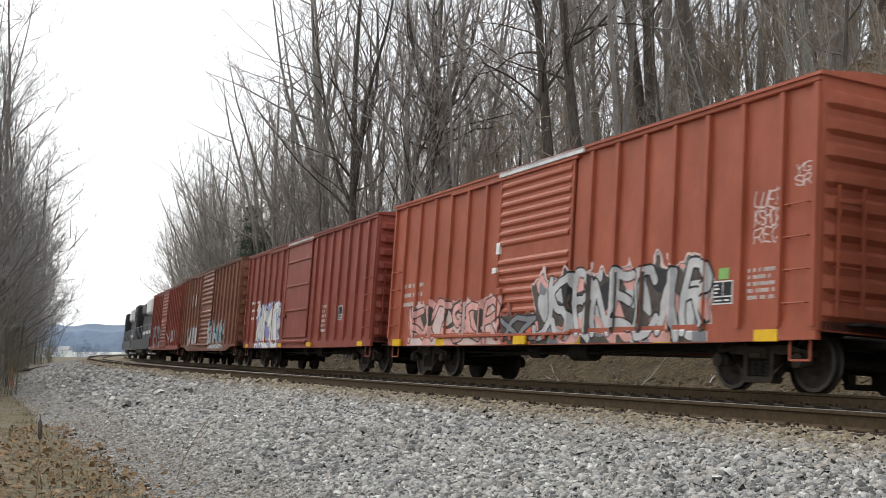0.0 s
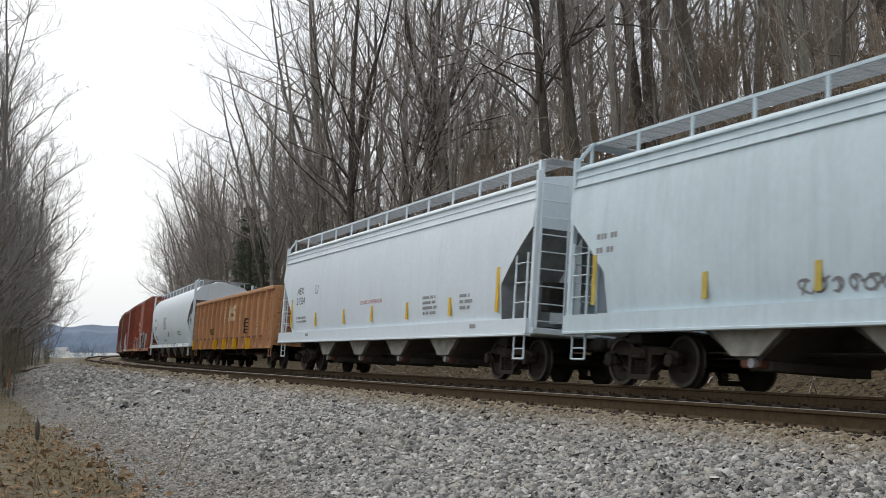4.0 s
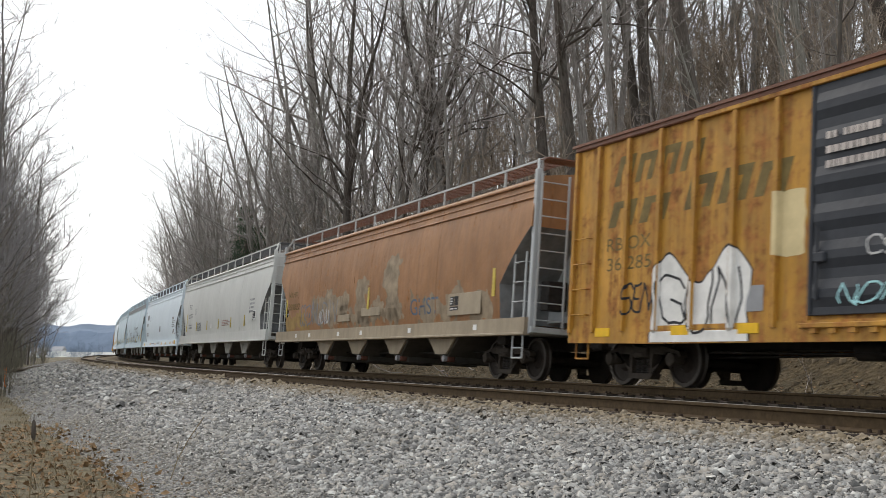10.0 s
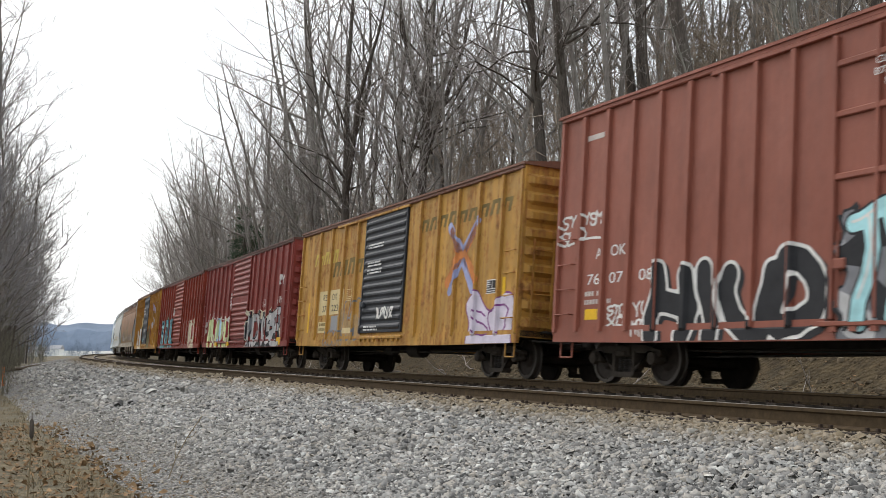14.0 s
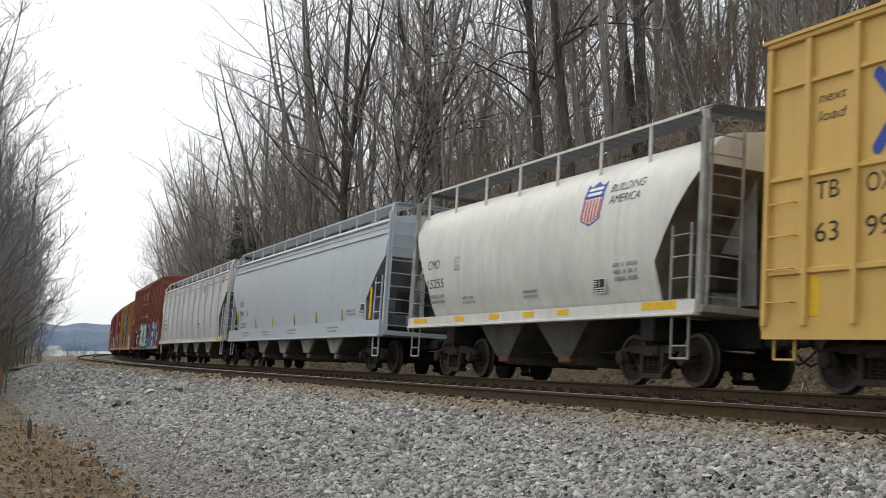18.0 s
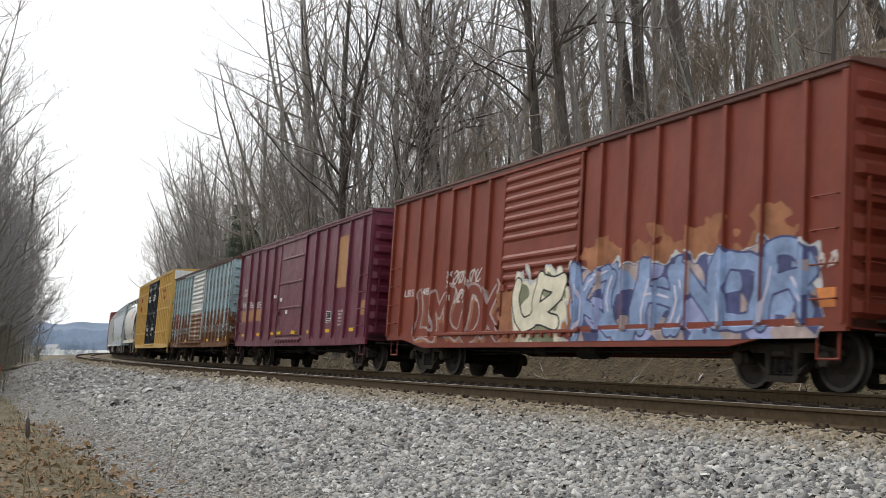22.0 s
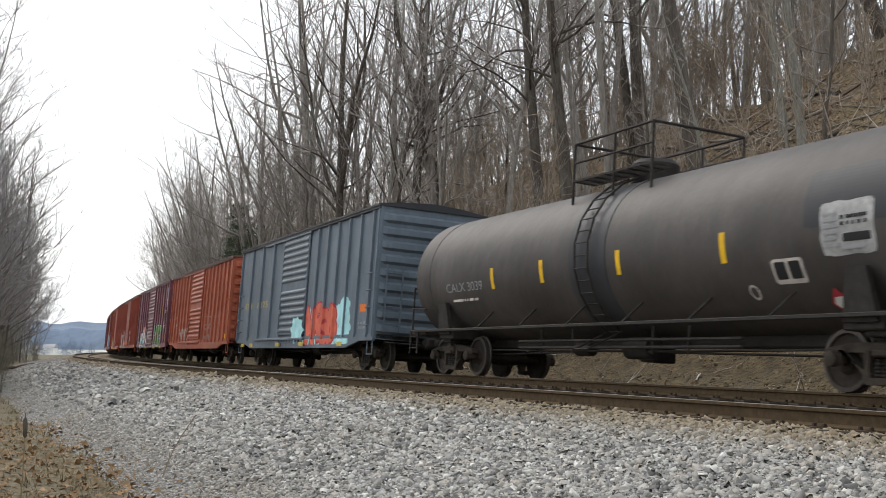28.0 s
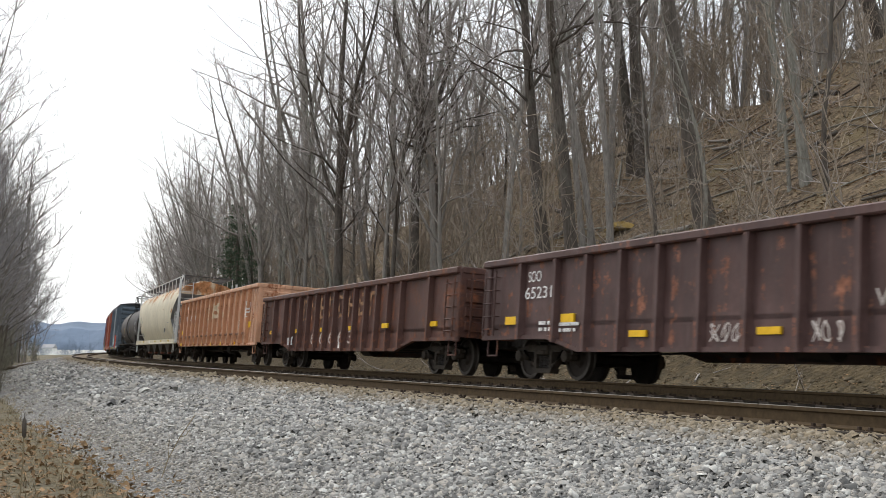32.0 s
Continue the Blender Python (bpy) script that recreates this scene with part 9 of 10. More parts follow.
for u, z in ((9.0, 2.5), (16.9, 2.6), (13.2, 2.75)):
    patch(c31, u, u + 0.45, z, z + 0.14, RUSTO, int(u * 9), 0.12, "rust_stain", "small orange rust stain")
slant_shapes(c31, 15.6, 16.2, 2.0, 2.5, GREYTXT, 1, 12)

# brown gondolas
OLDTAN = plain("flaked_tan_lettering", (0.27, 0.15, 0.08), 0.8, 0, 0.4, 6.0)
for i in range(8):
    u = 4.88 + i * 0.877
    bars = [[(u + 0.08, 1.5), (u + 0.08, 2.08)], [(u + 0.5, 1.5), (u + 0.5, 2.08)]]
    bars += [[(u + 0.1, z), (u + 0.5, z)] for z in ((1.53, 2.05), (1.8,), (1.53, 1.8, 2.05), (2.05,))[i % 4]]
    f = stroke_field(bars, 0.05)
    c33.spray(lambda U, Z, f=f, i=i: np.minimum(f(U, Z), 0.5 * lumps(U, Z, 0.09, i) + 0.12), u - 0.1, u + 0.8, 1.4, 2.2, OLDTAN, 0.004, "flaking_shape", 0.035)
for i, d in enumerate("66663"):
    c33.text(d, 5.92 + i * 0.877, 0.72, 0.38, DIMWHITE, 0.36)
blocks(c33, (1.0, 4.15, 6.8, 9.4, 12.4, 15.2), 1.08, 0.4, 0.12, None, 0)
patch(c33, 3.3, 3.9, 0.55, 0.95, G_SILVER, 161, 0.1, "paint_patch", "scraped pale patch")
tag(c33, 8.6, 9.0, 0.55, 0.75, G_WHITE, 162, 0.04)
c34.text("SOO", 1.82, 1.86, 0.22, WHITE, 0.48)
c34.text("65231", 1.72, 1.53, 0.24, WHITE, 1.0)
c34.bars(2.3, 1.08, 0.55, 0.24, 2, WHITE, 85, (0, 1.2))
c34.bars(3.05, 1.04, 0.6, 0.22, 2, WHITE, 86, (0, 1.2))
blocks(c34, (0.95, 3.1), 1.04, 0.44, 0.16, None, 0)
blocks(c34, (5.3, 8.45, 11.6), 0.75, 0.48, 0.11, None, 0)
tag(c34, 7.35, 8.2, 0.62, 1.0, DIMWHITE, 163, 0.013, 1, 0.02)
tag(c34, 9.5, 10.15, 0.6, 1.02, DIMWHITE, 164, 0.013, 1, 0.02)
c34.text("W", 10.62, 1.08, 0.24, DIMWHITE, 0.4)

# ---------------------------------------------------------------- small things and undergrowth
scatter_stones("ballast_stones", 2.5, 10, 5.0, 10.4, 1400, 0.0335, 11, "angular grey crushed-stone ballast beside the near rail")
scatter_stones("ballast_stones_beyond", 10, 16.5, 5.0, 10.4, 900, 0.035, 15, "grey crushed-stone ballast along the near rail")
scatter_stones("ballast_stones_beyond", 16.5, 30, 5.0, 10.4, 380, 0.042, 12, "grey crushed-stone ballast along the near rail")
scatter_stones("ballast_stones_far", 30, 95, 5.0, 10.2, 24, 0.085, 13, "grey crushed-stone ballast along the near rail")


def merged(name, forms, spots, mat, label, category):
    """Many small forms laid out as one mesh of kind stuff. spots: form, x, y, z, turn, size, lean."""
    VV, FF, k = [], [], 0
    for i, x, y, z, turn, size, lean in spots:
        V, F = forms[i]
        c, q = math.cos(turn) * size, math.sin(turn) * size
        W = np.stack([V[:, 0] * c - V[:, 1] * q + V[:, 2] * size * lean + x, V[:, 0] * q + V[:, 1] * c + y, V[:, 2] * size + z], -1)
        VV.append(W)
        FF.append(F + k)
        k += len(V)
    V, F = np.concatenate(VV), np.concatenate(FF)
    me = bpy.data.meshes.new(name)
    me.vertices.add(len(V))
    me.vertices.foreach_set("co", V.reshape(-1))
    me.loops.add(len(F) * 3)
    me.loops.foreach_set("vertex_index", F.reshape(-1))
    me.polygons.add(len(F))
    me.polygons.foreach_set("loop_start", np.arange(len(F)) * 3)
    me.materials.append(mat)
    me.update(calc_edges=True)
    return tagged(new(name, me), label, category, kind="stuff")


def tri_form(V, F):
    T = []
    for f in F:
        T.append(f[:3])
        if len(f) == 4:
            T.append((f[0], f[2], f[3]))
    return np.array(V), np.array(T)


def sapling_form(seed, h, stems, twigs):
    rnd = random.Random(seed)
    V, F = [], []
    for _ in range(stems):
        st = grow(rnd, Vector((rnd.uniform(-0.3, 0.3), rnd.uniform(-0.3, 0.3), -0.2)), Vector((rnd.gauss(0, 0.25), rnd.gauss(0, 0.25), 1)), h * rnd.uniform(0.6, 1), 0.07, 0.04, 5)
        limb(V, F, st, [0.028, 0.024, 0.019, 0.014, 0.009, 0], 3)
        for _ in range(twigs):
            p, d = at_frac(st, rnd.uniform(0.15, 0.98))
            b = grow(rnd, p, d + Vector((rnd.gauss(0, 0.8), rnd.gauss(0, 0.8), rnd.gauss(0.1, 0.4))), h * rnd.uniform(0.1, 0.28), 0.25, 0.05, 2)
            limb(V, F, b, [0.011, 0.008, 0], 3)
            for _ in range(3):
                q, e = at_frac(b, rnd.uniform(0.2, 1))
                sliver(V, F, q, q + (e + Vector((rnd.gauss(0, 0.7), rnd.gauss(0, 0.7), rnd.gauss(0.1, 0.5)))).normalized() * h * rnd.uniform(0.04, 0.12), 0.009, rnd)
    return tri_form(V, F)


def undergrowth():
    rnd = random.Random(9)
    forms = [sapling_form(500 + i, rnd.uniform(3.5, 7.5), 3, 13) for i in range(6)]
    spots = []
    while len(spots) < 400:
        s, n = rnd.uniform(26, 190), -7.6 - 26 * rnd.random() ** 1.5
        if len(spots) < 70:
            s, n = rnd.uniform(30, 75), rnd.uniform(-28, -22.5)
        elif s > 92 and rnd.random() < 0.6:
            continue
        elif s < 48 and rnd.random() < 0.75 - (0.3 if n > -9 else 0):
            continue
        x, y, _z = beside(s, n)
        if y < 20 or abs(x / y) > 0.45:
            continue
        spots.append((rnd.randrange(6), x, y, None, rnd.random() * 6.28, rnd.uniform(0.7, 1.5) * (1 + s / 260), rnd.gauss(0, 0.1)))
    zs = ground_z([q[1] for q in spots], [q[2] for q in spots])[0]
    merged("undergrowth", forms, [(a, b, c, float(z) - 0.1, e, f, g) for (a, b, c, _, e, f, g), z in zip(spots, zs)], TWIG_UNDER, "tangled bare grey-brown saplings and brush", "undergrowth")
    spots = []
    for _ in range(250):
        s = 42 + 135 * rnd.random() ** 1.5
        n = 10.0 + rnd.random() * 4.5
        x, y, _z = beside(s, n)
        spots.append((rnd.randrange(6), x, y, -1.0, rnd.random() * 6.28, rnd.uniform(0.35, 0.95), rnd.gauss(0, 0.15)))
    merged("near_side_brush", forms, spots, TWIG_OLIVE, "bare olive-grey brush below the trees", "undergrowth")


def deep_woods():
    rnd = random.Random(19)
    forms = []
    for i in range(5):
        V, F, TV, TF = bare_tree(600 + i, rnd.uniform(17, 22), rnd.uniform(0.12, 0.2), 0.3, 18, 6, 4, fork=i % 2 == 0, wob=0.03, sprays=2)
        a, b = tri_form(V, F), tri_form(TV, TF)
        forms.append((np.concatenate([a[0], b[0]]), np.concatenate([a[1], b[1] + len(a[0])])))
    spots = []
    while len(spots) < 92:
        s, n = rnd.uniform(20, 240), -25 - 50 * rnd.random() ** 1.2
        if len(spots) > 86:
            s, n = rnd.uniform(50, 115), rnd.uniform(-40, -13)
        if len(spots) < 54:
            s, n = rnd.uniform(24, 80), rnd.uniform(-52, -25)
        x, y, _z = beside(s, n)
        if y < 30 or not -0.36 < x / y < 0.46:
            continue
        spots.append((rnd.randrange(5), x, y, None, rnd.random() * 6.28, rnd.uniform(0.8, 1.2), rnd.gauss(0, 0.04)))
    zs = ground_z([q[1] for q in spots], [q[2] for q in spots])[0]
    merged("deep_woods", forms, [(a, b, c, float(z) - 0.2, e, f, g) for (a, b, c, _, e, f, g), z in zip(spots, zs)], BARK, "dense bare wood behind the crest of the slope", "woods")


TWIG_UNDER = plain("brush_bark", (0.27, 0.22, 0.17), 0.9, 0, 0.3, 3.0)
TWIG_OLIVE = plain("olive_twig_bark", (0.15, 0.135, 0.098), 0.9, 0, 0.3, 3.0)
undergrowth()
deep_woods()


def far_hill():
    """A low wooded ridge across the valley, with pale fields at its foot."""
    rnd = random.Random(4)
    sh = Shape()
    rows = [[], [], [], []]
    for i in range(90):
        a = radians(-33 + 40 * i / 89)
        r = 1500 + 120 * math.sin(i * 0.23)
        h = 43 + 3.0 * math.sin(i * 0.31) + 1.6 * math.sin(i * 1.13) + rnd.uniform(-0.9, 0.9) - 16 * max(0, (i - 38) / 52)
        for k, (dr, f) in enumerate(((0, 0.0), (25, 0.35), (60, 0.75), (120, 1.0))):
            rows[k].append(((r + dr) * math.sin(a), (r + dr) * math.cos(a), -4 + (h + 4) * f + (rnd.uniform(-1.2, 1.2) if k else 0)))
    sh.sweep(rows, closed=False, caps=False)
    tagged(new("backdrop_far_hill", sh.mesh("far_hill", FARWOOD)), "distant wooded ridge with blue-grey haze in its colour", "hill", kind="structure")
    field = Shape()
    for i in range(14):
        a = radians(-25 + 11 * i / 13)
        r = 620
        field.v.append((r * math.sin(a), r * math.cos(a), -2.8))
        field.v.append(((r + 700) * math.sin(a), (r + 700) * math.cos(a), 1.0))
    field.f = [(2 * i, 2 * i + 2, 2 * i + 3, 2 * i + 1) for i in range(13)]
    field.m = [0] * 13
    tagged(new("backdrop_field", field.mesh("field", plain("pale_winter_field", (0.40, 0.40, 0.37), 0.95, 0, 0.2, 0.03, 0.0))), "pale winter field in the valley", "field", kind="structure")
    for i, (b, r, w, h) in enumerate(((-0.352, 740, 9, 4), (-0.344, 790, 14, 3.5), (-0.337, 760, 7, 5))):
        o = thing("far_barn", "white far-off building in the valley", "building", "far buildings")
        x, y = b * r, r
        o.matrix_basis = Matrix.Translation((x, y, -3))
        part("wall", Shape().box(-w / 2, w / 2, -5, 5, 0, h), WHITE, o)
        part("roof", Shape().sweep([[(-w / 2 - 0.5, y_, h + z_) for y_, z_ in ((-5.6, -0.2), (0, 2.6), (5.6, -0.2))], [(w / 2 + 0.5, y_, h + z_) for y_, z_ in ((-5.6, -0.2), (0, 2.6), (5.6, -0.2))]]), GREYTXT, o)


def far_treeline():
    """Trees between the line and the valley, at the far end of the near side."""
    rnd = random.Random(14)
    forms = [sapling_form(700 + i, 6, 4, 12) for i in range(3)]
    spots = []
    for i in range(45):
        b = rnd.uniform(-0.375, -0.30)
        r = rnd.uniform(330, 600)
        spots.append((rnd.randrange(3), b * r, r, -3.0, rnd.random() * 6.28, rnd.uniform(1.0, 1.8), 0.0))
    merged("far_treeline", forms, spots, FARWOOD, "line of bare trees in the valley, haze in their colour", "woods")


DEADLEAF = plain("dead_oak_leaf", (0.23, 0.145, 0.075), 0.85, 0, 0.5, 9.0)


def grass():
    rnd = np.random.RandomState(8)
    V, F = [], []
    for _ in range(2600):
        s = 3 + 42 * rnd.rand() ** 1.5
        n = 9.8 + 3.1 * rnd.rand()
        if n < 10.1 + 0.35 * math.sin(s * 0.9) and rnd.rand() < 0.7:
            continue
        x, y, _z = beside(s, n)
        z = float(np.interp(n, (9.4, 10), (-0.82, -0.84)))
        tall = rnd.choice((0.06, 0.1, 0.2), p=(0.5, 0.35, 0.15))
        for _b in range(7):
            a, l = rnd.rand() * 6.28, tall * rnd.uniform(0.6, 1.3)
            bx, by = x + rnd.normal(0, 0.05), y + rnd.normal(0, 0.05)
            tip = (bx + math.cos(a) * l * rnd.uniform(0.3, 1.3), by + math.sin(a) * l * rnd.uniform(0.3, 1.3), z + l * rnd.uniform(0.3, 1))
            w = 0.006 + 0.003 * rnd.rand()
            k = len(V)
            V += [(bx - math.sin(a) * w, by + math.cos(a) * w, z - 0.03), (bx + math.sin(a) * w, by - math.cos(a) * w, z - 0.03), tip]
            F.append((k, k + 1, k + 2))
    me = raw_mesh("dead_grass", V, F, STRAW, False)
    tagged(new("dead_grass", me), "flattened tan dead grass beside the ballast", "grass", kind="stuff")
    V, F = [], []
    for _ in range(2200):
        s = 3 + 26 * rnd.rand() ** 1.4
        n = 9.5 + 2.6 * rnd.rand() ** 0.8
        x, y, _z = beside(s, n)
        z = float(np.interp(n, (9.4, 10), (-0.8, -0.83))) + rnd.uniform(0, 0.05)
        a, l = rnd.rand() * 6.28, rnd.uniform(0.03, 0.06)
        c, q = math.cos(a) * l, math.sin(a) * l
        lift = rnd.normal(0, 0.022, 4)
        k = len(V)
        V += [(x - c, y - q, z + lift[0]), (x + q * 0.6, y - c * 0.6, z + lift[1]), (x + c, y + q, z + lift[2]), (x - q * 0.6, y + c * 0.6, z + lift[3])]
        F += [(k, k + 1, k + 2), (k, k + 2, k + 3)]
    tagged(new("fallen_leaves", raw_mesh("fallen_leaves", V, F, DEADLEAF, False)), "brown curled dead leaves lying in the grass", "leaves", kind="stuff")


def stalk():
    """Dead cattail by the ballast's edge."""
    d = 10.9
    x, y = -0.3585 * d, d
    o = thing("cattail", "dead brown cattail stalk standing in dry grass", "plant")
    o.matrix_basis = Matrix.Translation((x, y, -0.86))
    part("stem", Shape().path([(0, 0, 0), (0.015, 0, 0.35), (0.02, 0, 0.7)], 0.007), STRAW, o)
    head = Shape().sweep([[(0.02 + r * math.cos(k * 0.785), r * math.sin(k * 0.785), z) for k in range(8)] for r, z in ((0.006, 0.63), (0.02, 0.65), (0.023, 0.74), (0.02, 0.8), (0.005, 0.825), (0.003, 0.87))])
    part("seed_head", head, BARK_DARK, o, "dark fuzzy seed head", smooth=True)


def weed():
    """A dry weed stalk that has grown up through the ballast."""
    o = thing("weed_stalk", "thin dry brown weed stalk growing through ballast", "plant")
    o.matrix_basis = Matrix.Translation((-2.97, 12.6, -0.83))
    part("stem", Shape().path([(0, 0, 0), (0.08, 0.02, 0.25), (0.2, 0.02, 0.48), (0.36, 0.03, 0.72)], 0.006), STRAW, o)
    part("side_twig", Shape().path([(0.08, 0.02, 0.25), (0.07, 0.02, 0.36), (0.09, 0.0, 0.45)], 0.004), STRAW, o)
    part("side_twig", Shape().path([(0.2, 0.02, 0.48), (0.27, 0.0, 0.5), (0.31, 0.0, 0.56)], 0.004), STRAW, o)


def marker():
    d = 47.0
    o = thing("marker_post", "small orange marker post in the brush", "post")
    o.matrix_basis = Matrix.Translation((-0.3835 * d, d, -0.95))
    part("post", Shape().rod((0, 0, 0), (0, 0, 0.85), 0.05, 8), ORANGE, o)
    part("cap", Shape().rod((0, 0, 0.85), (0, 0, 0.95), 0.06, 8, 0.03), ORANGE, o)


def logs():
    """Fallen trunks and branches on the slope, and a long dark bar by the grass strip."""
    rnd = random.Random(33)
    for i in range(120):
        s, n = rnd.uniform(20, 60), rnd.uniform(-23.5, -8)
        x, y, _z = beside(s, n)
        if not 0.05 < x / y < 0.46:
            continue
        ln, a = rnd.uniform(2.0, 6.5), rnd.gauss(0.1, 0.35)
        h = line(s)[2]
        dx, dy = math.cos(a) * -math.sin(h) + math.sin(a) * math.cos(h), math.cos(a) * math.cos(h) + math.sin(a) * math.sin(h)
        pts = []
        for k in range(6):
            px, py = x + dx * ln * (k / 5 - 0.5), y + dy * ln * (k / 5 - 0.5)
            pts.append(Vector((px, py, float(ground_z(px, py)[0][0]) + 0.07)))
        V, F = [], []
        r = 0.035 + 0.09 * rnd.random() ** 2
        limb(V, F, pts, [r * (1 - 0.1 * k) for k in range(6)], 6)
        o = new("fallen_log", raw_mesh("fallen_log", V, F, (BARK, BARK_PALE, BARK_DARK)[i % 3]))
        tagged(o, "fallen bare trunk lying on the leaf litter", "log", "fallen logs")
    # Thin dark brown bar running along beside the ballast.
    V, F = [], []
    pts = [Vector((-26.5 - 11.6 * k / 8 + 0.25 * math.sin(k * 1.7), 69 + 45 * k / 8, -0.6 + 0.06 * math.sin(k * 2.1))) for k in range(9)]
    limb(V, F, pts, [0.11] * 9, 6)
    tagged(new("discarded_rail", raw_mesh("discarded_rail", V, F, RAIL_SIDE)), "long thin dark brown bar lying beside the ballast", "rail")
    o = thing("yellow_sheet", "crumpled yellow plastic sheet among the trees", "litter")
    d = 47.8
    x, y = 0.173 * d, d
    o.matrix_basis = Matrix.Translation((x, y, float(ground_z(x, y)[0][0]) + 0.1))
    r2 = random.Random(2)
    rings = [[(q * math.cos(k * 0.63) * r2.uniform(0.7, 1.2), q * math.sin(k * 0.63) * 0.7, zz + r2.uniform(-0.08, 0.12)) for k in range(10)] for q, zz in ((0.8, -0.05), (0.55, 0.12), (0.15, 0.22))]
    part("sheet", Shape().sweep(rings), plain("dull_yellow_plastic", (0.30, 0.20, 0.06), 0.6, 0, 0.4, 3.0), o)


def hemlock():
    rnd = random.Random(12)
    V, F, NV, NF = [], [], [], []
    limb(V, F, [Vector((0, 0, -0.5)), Vector((0.1, 0, 5)), Vector((0, 0.1, 12))], [0.2, 0.14, 0.02], 7)
    for i in range(230):
        z = 1.5 + 10.2 * (i / 230)
        r = 2.6 * (1 - (z - 1.5) / 11.5) ** 0.7 * rnd.uniform(0.5, 1.1)
        a = rnd.random() * 6.28
        tip = Vector((math.cos(a) * r, math.sin(a) * r, z - 0.25 * r + rnd.uniform(-0.2, 0.4)))
        base = Vector((0.05, 0.05, z))
        limb(V, F, [base, tip], [0.02, 0], 3)
        for _ in range(26):
            f = rnd.uniform(0.25, 1.05)
            p = base.lerp(tip, f) + Vector((rnd.gauss(0, 0.16), rnd.gauss(0, 0.16), rnd.gauss(-0.05, 0.1)))
            d = Vector((rnd.gauss(0, 0.16), rnd.gauss(0, 0.16), rnd.gauss(-0.06, 0.08)))
            e = Vector((rnd.gauss(0, 0.05), rnd.gauss(0, 0.05), rnd.gauss(0, 0.04)))
            k = len(NV)
            NV.extend((tuple(p), tuple(p + d), tuple(p + d * 0.5 + e)))
            NF.append((k, k + 1, k + 2))
    kind = (raw_mesh("trunk", V, F, BARK_DARK), raw_mesh("crown", NV, NF, NEEDLE, False))
    for s, n, size in ((87, -6.9, 0.8), (91, -6.5, 1.0), (96, -6.8, 0.8)):
        x, y, _z = beside(s, n)
        plant(kind, x, y, rnd.random() * 6, size, "dark green hemlock among bare trees", "evergreens")


def overhang():
    """Bare limb of a tree beside the camera, hanging into the view."""
    rnd = random.Random(6)
    V, F, TV, TF = [], [], [], []
    root = Vector((-7.5, 9.0, -0.9))
    st = [root, root + Vector((0.3, 0.2, 3)), root + Vector((0.9, 0.5, 5.2)), root + Vector((2.0, 0.8, 6.1))]
    limb(V, F, [root, root + Vector((-0.1, 0.1, 4)), root + Vector((-0.3, 0.3, 8.5)), root + Vector((-0.2, 0.2, 12))], [0.13, 0.11, 0.07, 0.0], 7)
    arm = [root + Vector((-0.15, 0.15, 6.0)), root + Vector((1.3, 0.8, 6.5)), root + Vector((2.6, 1.6, 6.65)), root + Vector((3.5, 2.2, 6.5))]
    limb(V, F, arm, [0.05, 0.035, 0.018, 0.0], 5)
    for _ in range(16):
        p, d = at_frac(arm, rnd.uniform(0.4, 1.0))
        b = grow(rnd, p, d + Vector((rnd.gauss(0.1, 0.3), rnd.gauss(0, 0.3), rnd.gauss(0, 0.35))), rnd.uniform(0.4, 1.1), 0.15, -0.02, 3)
        limb(TV, TF, b, [0.009, 0.007, 0.005, 0], 4)
    o = tagged(new("tree"), "bare tree with a limb hanging over the grass", "tree", "trees along the near side")
    part("trunk", raw_mesh("trunk", V, F, BARK), None, o)
    part("crown", raw_mesh("crown", TV, TF, TWIG_PALE, False), None, o)


far_hill()
far_treeline()
grass()
stalk()
weed()
marker()
logs()
hemlock()
overhang()


def near_stones():
    """The stones of the bed's foot that lie nearest, one by one."""
    rnd = random.Random(21)
    forms, faces = stone_forms(8, 3)
    meshes = []
    for f in forms:
        me = bpy.data.meshes.new("stone")
        me.from_pydata((f * 0.055).tolist(), [], faces.tolist())
        me.materials.append(STONE)
        meshes.append(me)
    bed = bpy.data.objects["ballast_bed"]
    for _ in range(290):
        s, n = rnd.uniform(3.4, 7.5), rnd.uniform(7.2, 9.3)
        x, y, _z = beside(s, n)
        part("stone", rnd.choice(meshes), None, bed, at=Matrix.Translation((x, y, float(bed_z(n)) + 0.025)) @ Euler((rnd.uniform(-0.5, 0.5), rnd.uniform(-0.5, 0.5), rnd.uniform(0, 6.28))).to_matrix().to_4x4() @ Matrix.Scale(rnd.uniform(0.7, 1.3), 4))


near_stones()


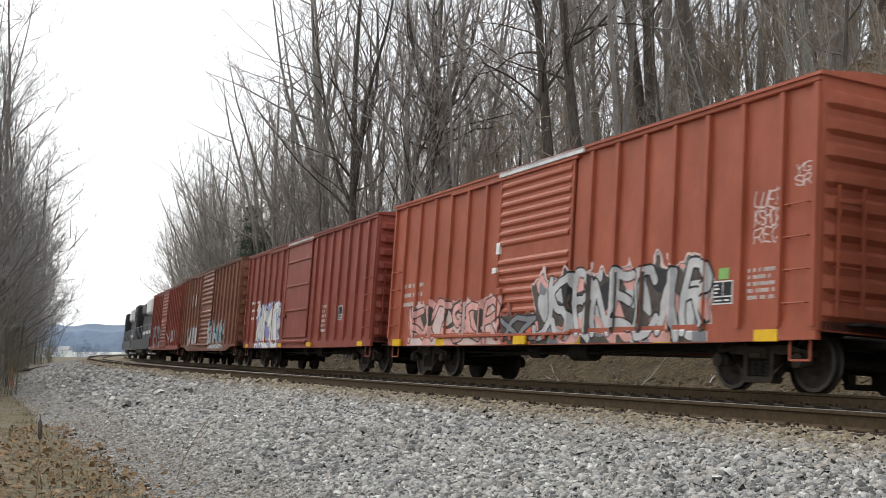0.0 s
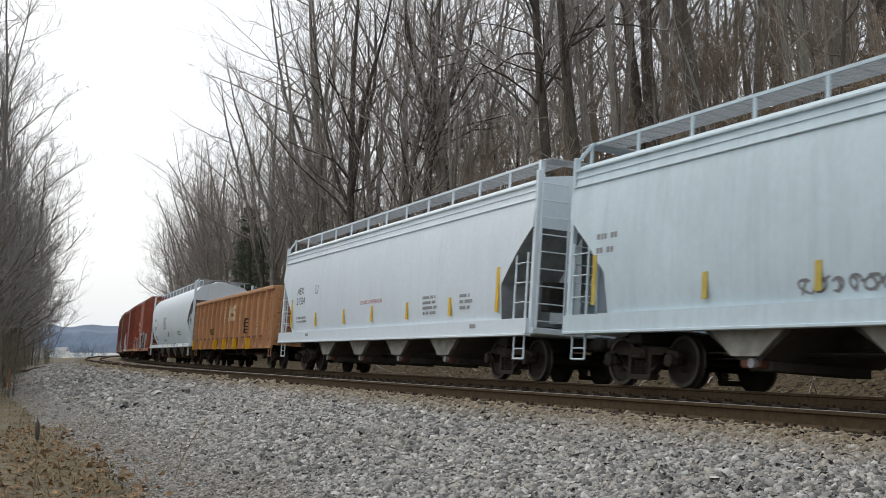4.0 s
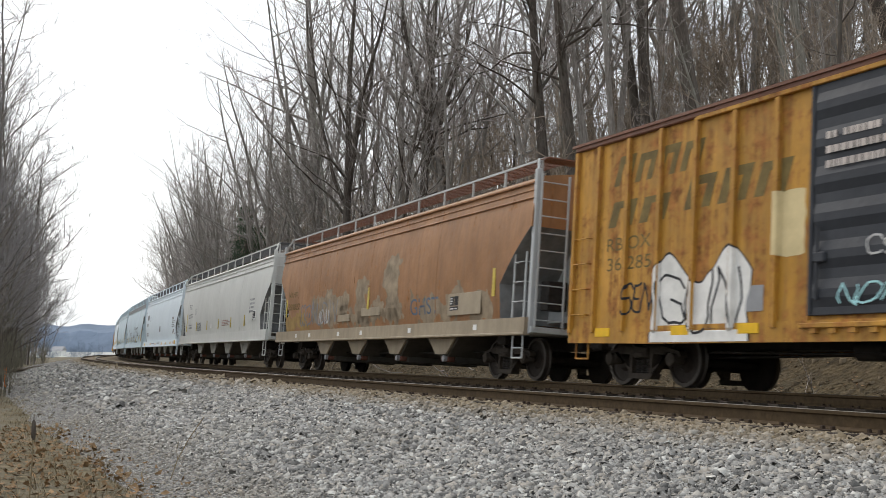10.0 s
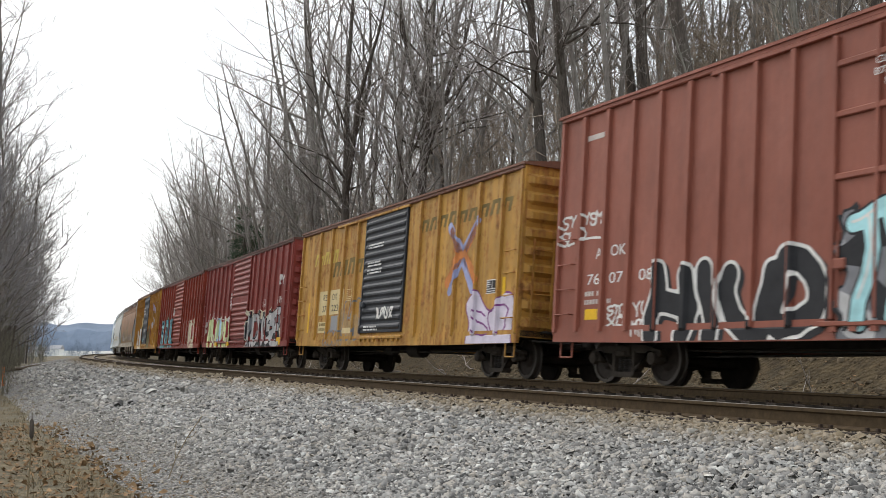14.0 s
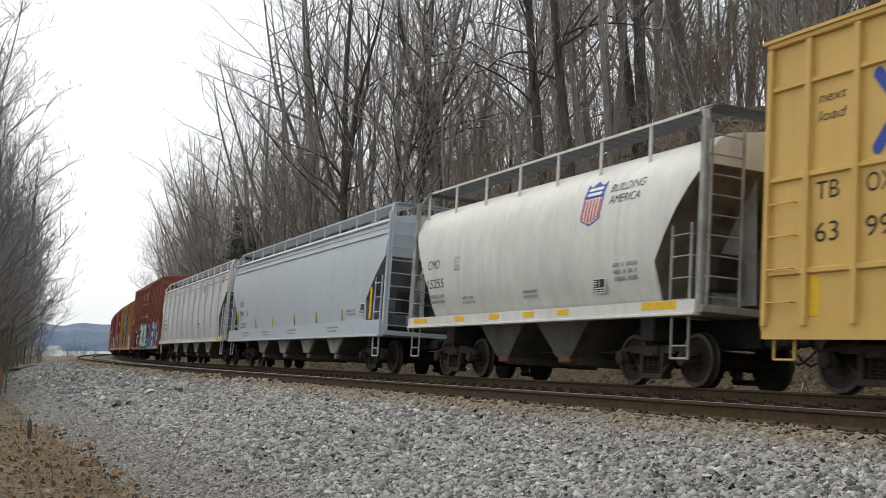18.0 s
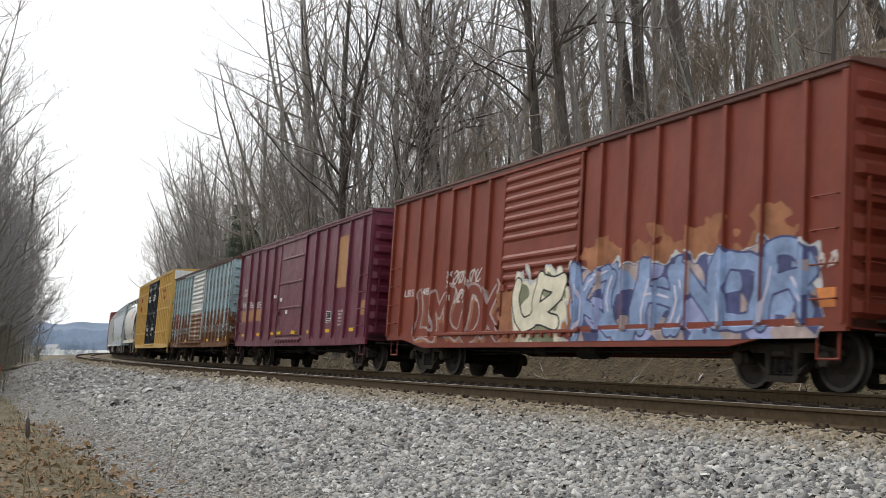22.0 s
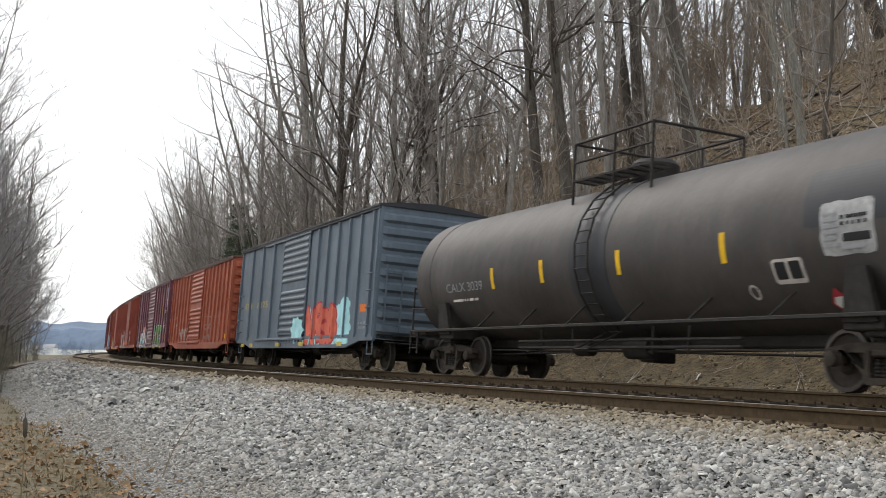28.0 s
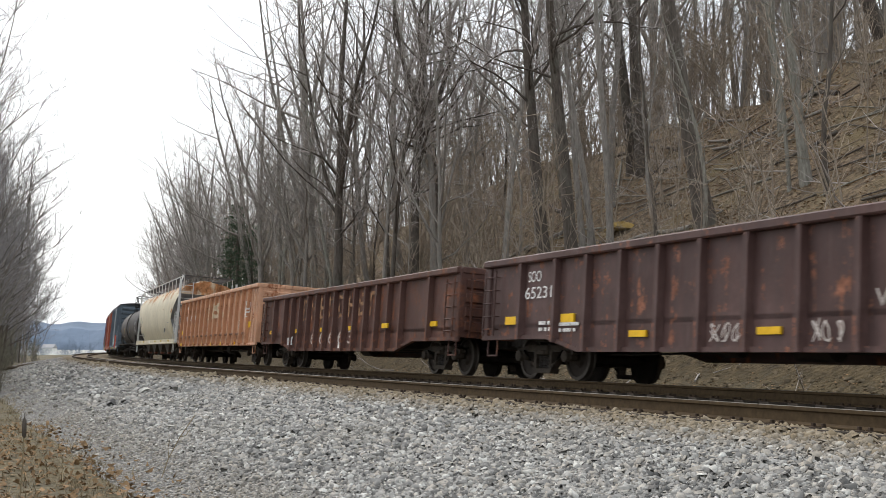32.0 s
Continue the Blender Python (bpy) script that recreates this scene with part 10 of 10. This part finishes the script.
def bank_debris():
    """Broken rock, leaves and sticks on the raw bank behind the far track."""
    rnd = random.Random(44)
    forms, faces = stone_forms(8, 5)
    fs = [(f, faces) for f in forms]
    spots = []
    for _ in range(8000):
        s, n = 6 + 62 * rnd.random() ** 1.3, -4.6 - 4.6 * rnd.random()
        x, y, _z = beside(s, n)
        spots.append((rnd.randrange(8), x, y, None, rnd.random() * 6.28, 0.035 + 0.13 * rnd.random() ** 4, 0.0))
    zs = ground_z([q[1] for q in spots], [q[2] for q in spots])[0]
    merged("bank_rubble", fs, [(a, b, c, float(z) + 0.01, e, f, g) for (a, b, c, _, e, f, g), z in zip(spots, zs)], RUBBLE, "broken brown rock and leaf rubble on the bank", "rubble")
    twigs = []
    for i in range(5):
        V, F = [], []
        r2 = random.Random(800 + i)
        st = grow(r2, Vector((0, 0, 0.03)), Vector((1, 0, 0.1)), 1.6, 0.2, -0.02, 5)
        limb(V, F, st, [0.022, 0.02, 0.016, 0.012, 0.008, 0], 4)
        for _ in range(4):
            q, e = at_frac(st, r2.uniform(0.2, 0.9))
            limb(V, F, [q, q + (e + Vector((r2.gauss(0, 0.5), r2.gauss(0, 0.5), 0.25))).normalized() * 0.5], [0.009, 0], 3)
        twigs.append(tri_form(V, F))
    spots = []
    for _ in range(330):
        s, n = 10 + 55 * rnd.random(), -4.8 - 17 * rnd.random()
        x, y, _z = beside(s, n)
        spots.append((rnd.randrange(5), x, y, None, rnd.random() * 6.28, rnd.uniform(0.6, 1.8), 0.0))
    zs = ground_z([q[1] for q in spots], [q[2] for q in spots])[0]
    merged("fallen_sticks", twigs, [(a, b, c, float(z) + 0.02, e, f, g) for (a, b, c, _, e, f, g), z in zip(spots, zs)], TWIG, "fallen sticks on the bank and slope", "sticks")


def dead_leaves():
    """Curled brown leaves on the grass strip and on the bank."""
    rnd = np.random.RandomState(61)
    V, F, X, Y = [], [], [], []
    for i in range(24000):
        if i < 2200:
            s, n = 2 + 26 * rnd.rand() ** 1.4, 10.0 + 3.0 * rnd.rand()
        elif i < 10000:
            s, n = 6 + 46 * rnd.rand() ** 1.3, -4.7 - 10 * rnd.rand() ** 1.8
        else:
            s, n = 16 + 40 * rnd.rand(), -8 - 16 * rnd.rand()
        x, y, _z = beside(s, n)
        X.append(x)
        Y.append(y)
    Z = ground_z(X, Y)[0]
    for x, y, z in zip(X, Y, Z):
        a, l, w, up = rnd.rand() * 6.28, rnd.uniform(0.035, 0.075), rnd.uniform(0.015, 0.03), rnd.uniform(0.0, 0.03)
        if len(V) > 40000:
            l, w, up = l * 1.3, w * 1.6, up * 1.6
        c, q, k, z = math.cos(a), math.sin(a), len(V), float(z) + 0.01
        V += [(x - c * l, y - q * l, z + up), (x - q * w, y + c * w, z), (x + q * w, y - c * w, z + up * 0.6), (x + c * l, y + q * l, z + up * 1.3)]
        F += [(k, k + 1, k + 2), (k + 1, k + 3, k + 2)]
    tagged(new("dead_leaves", raw_mesh("dead_leaves", V, F, LEAF, False)), "curled brown dead leaves on the ground", "leaves", kind="stuff")


LEAF = plain("dead_leaf", (0.24, 0.145, 0.075), 0.9, 0, 0.5, 4.0)
dead_leaves()
RUBBLE = plain("broken_brown_rock", (0.125, 0.098, 0.064), 0.95, 0, 0.45, 1.2)
bank_debris()

# ---------------------------------------------------------------- motion
V0, ACC = 17.076, 0.03296        # the train gathers speed a little


def run(t):
    return V0 * (t - 16) + 0.5 * ACC * (t - 16) ** 2


def on_track(s_front, s_back):
    """Pose of a car whose trucks stand at these places on the banked far track."""
    a, b = Vector(beside(s_front, 0)), Vector(beside(s_back, 0))
    d = (a - b).normalized()
    left = Vector((-d.y, d.x, 0))
    up = Vector((0, 0, 1))
    yy = left * math.cos(CANT) + up * math.sin(CANT)
    zz = up * math.cos(CANT) - left * math.sin(CANT)
    m = Matrix((d, yy, zz)).transposed().to_4x4()
    m.translation = (a + b) / 2
    return m


def motions():
    times_ = [i * 1.0 for i in range(33)]
    lead = {}
    for car, front in TRAIN:
        lead[car.ob] = (car, front)
        reach = car.L * 0.37
        mid = front - car.L / 2
        walk(car.ob, [(t, on_track(mid + run(t) + reach, mid + run(t) - reach)) for t in times_])
    # wheels turn while their car is near
    for w, ob, d in WHEELSETS:
        car, front = lead[ob]
        near = [i / 30 for i in range(0, 961) if -8 < front - car.L / 2 + run(i / 30) < 50]
        if len(near) < 2:
            continue
        spots = ([0.0] if near[0] > 0 else []) + near + ([32.0] if near[-1] < 32 else [])
        turn = lambda t: (run(min(max(t, near[0]), near[-1])) - run(near[0])) / WR
        walk(w, [(t, Matrix.Translation((d, 0, WR)) @ Matrix.Rotation(turn(t), 4, "Y")) for t in spots])


motions()
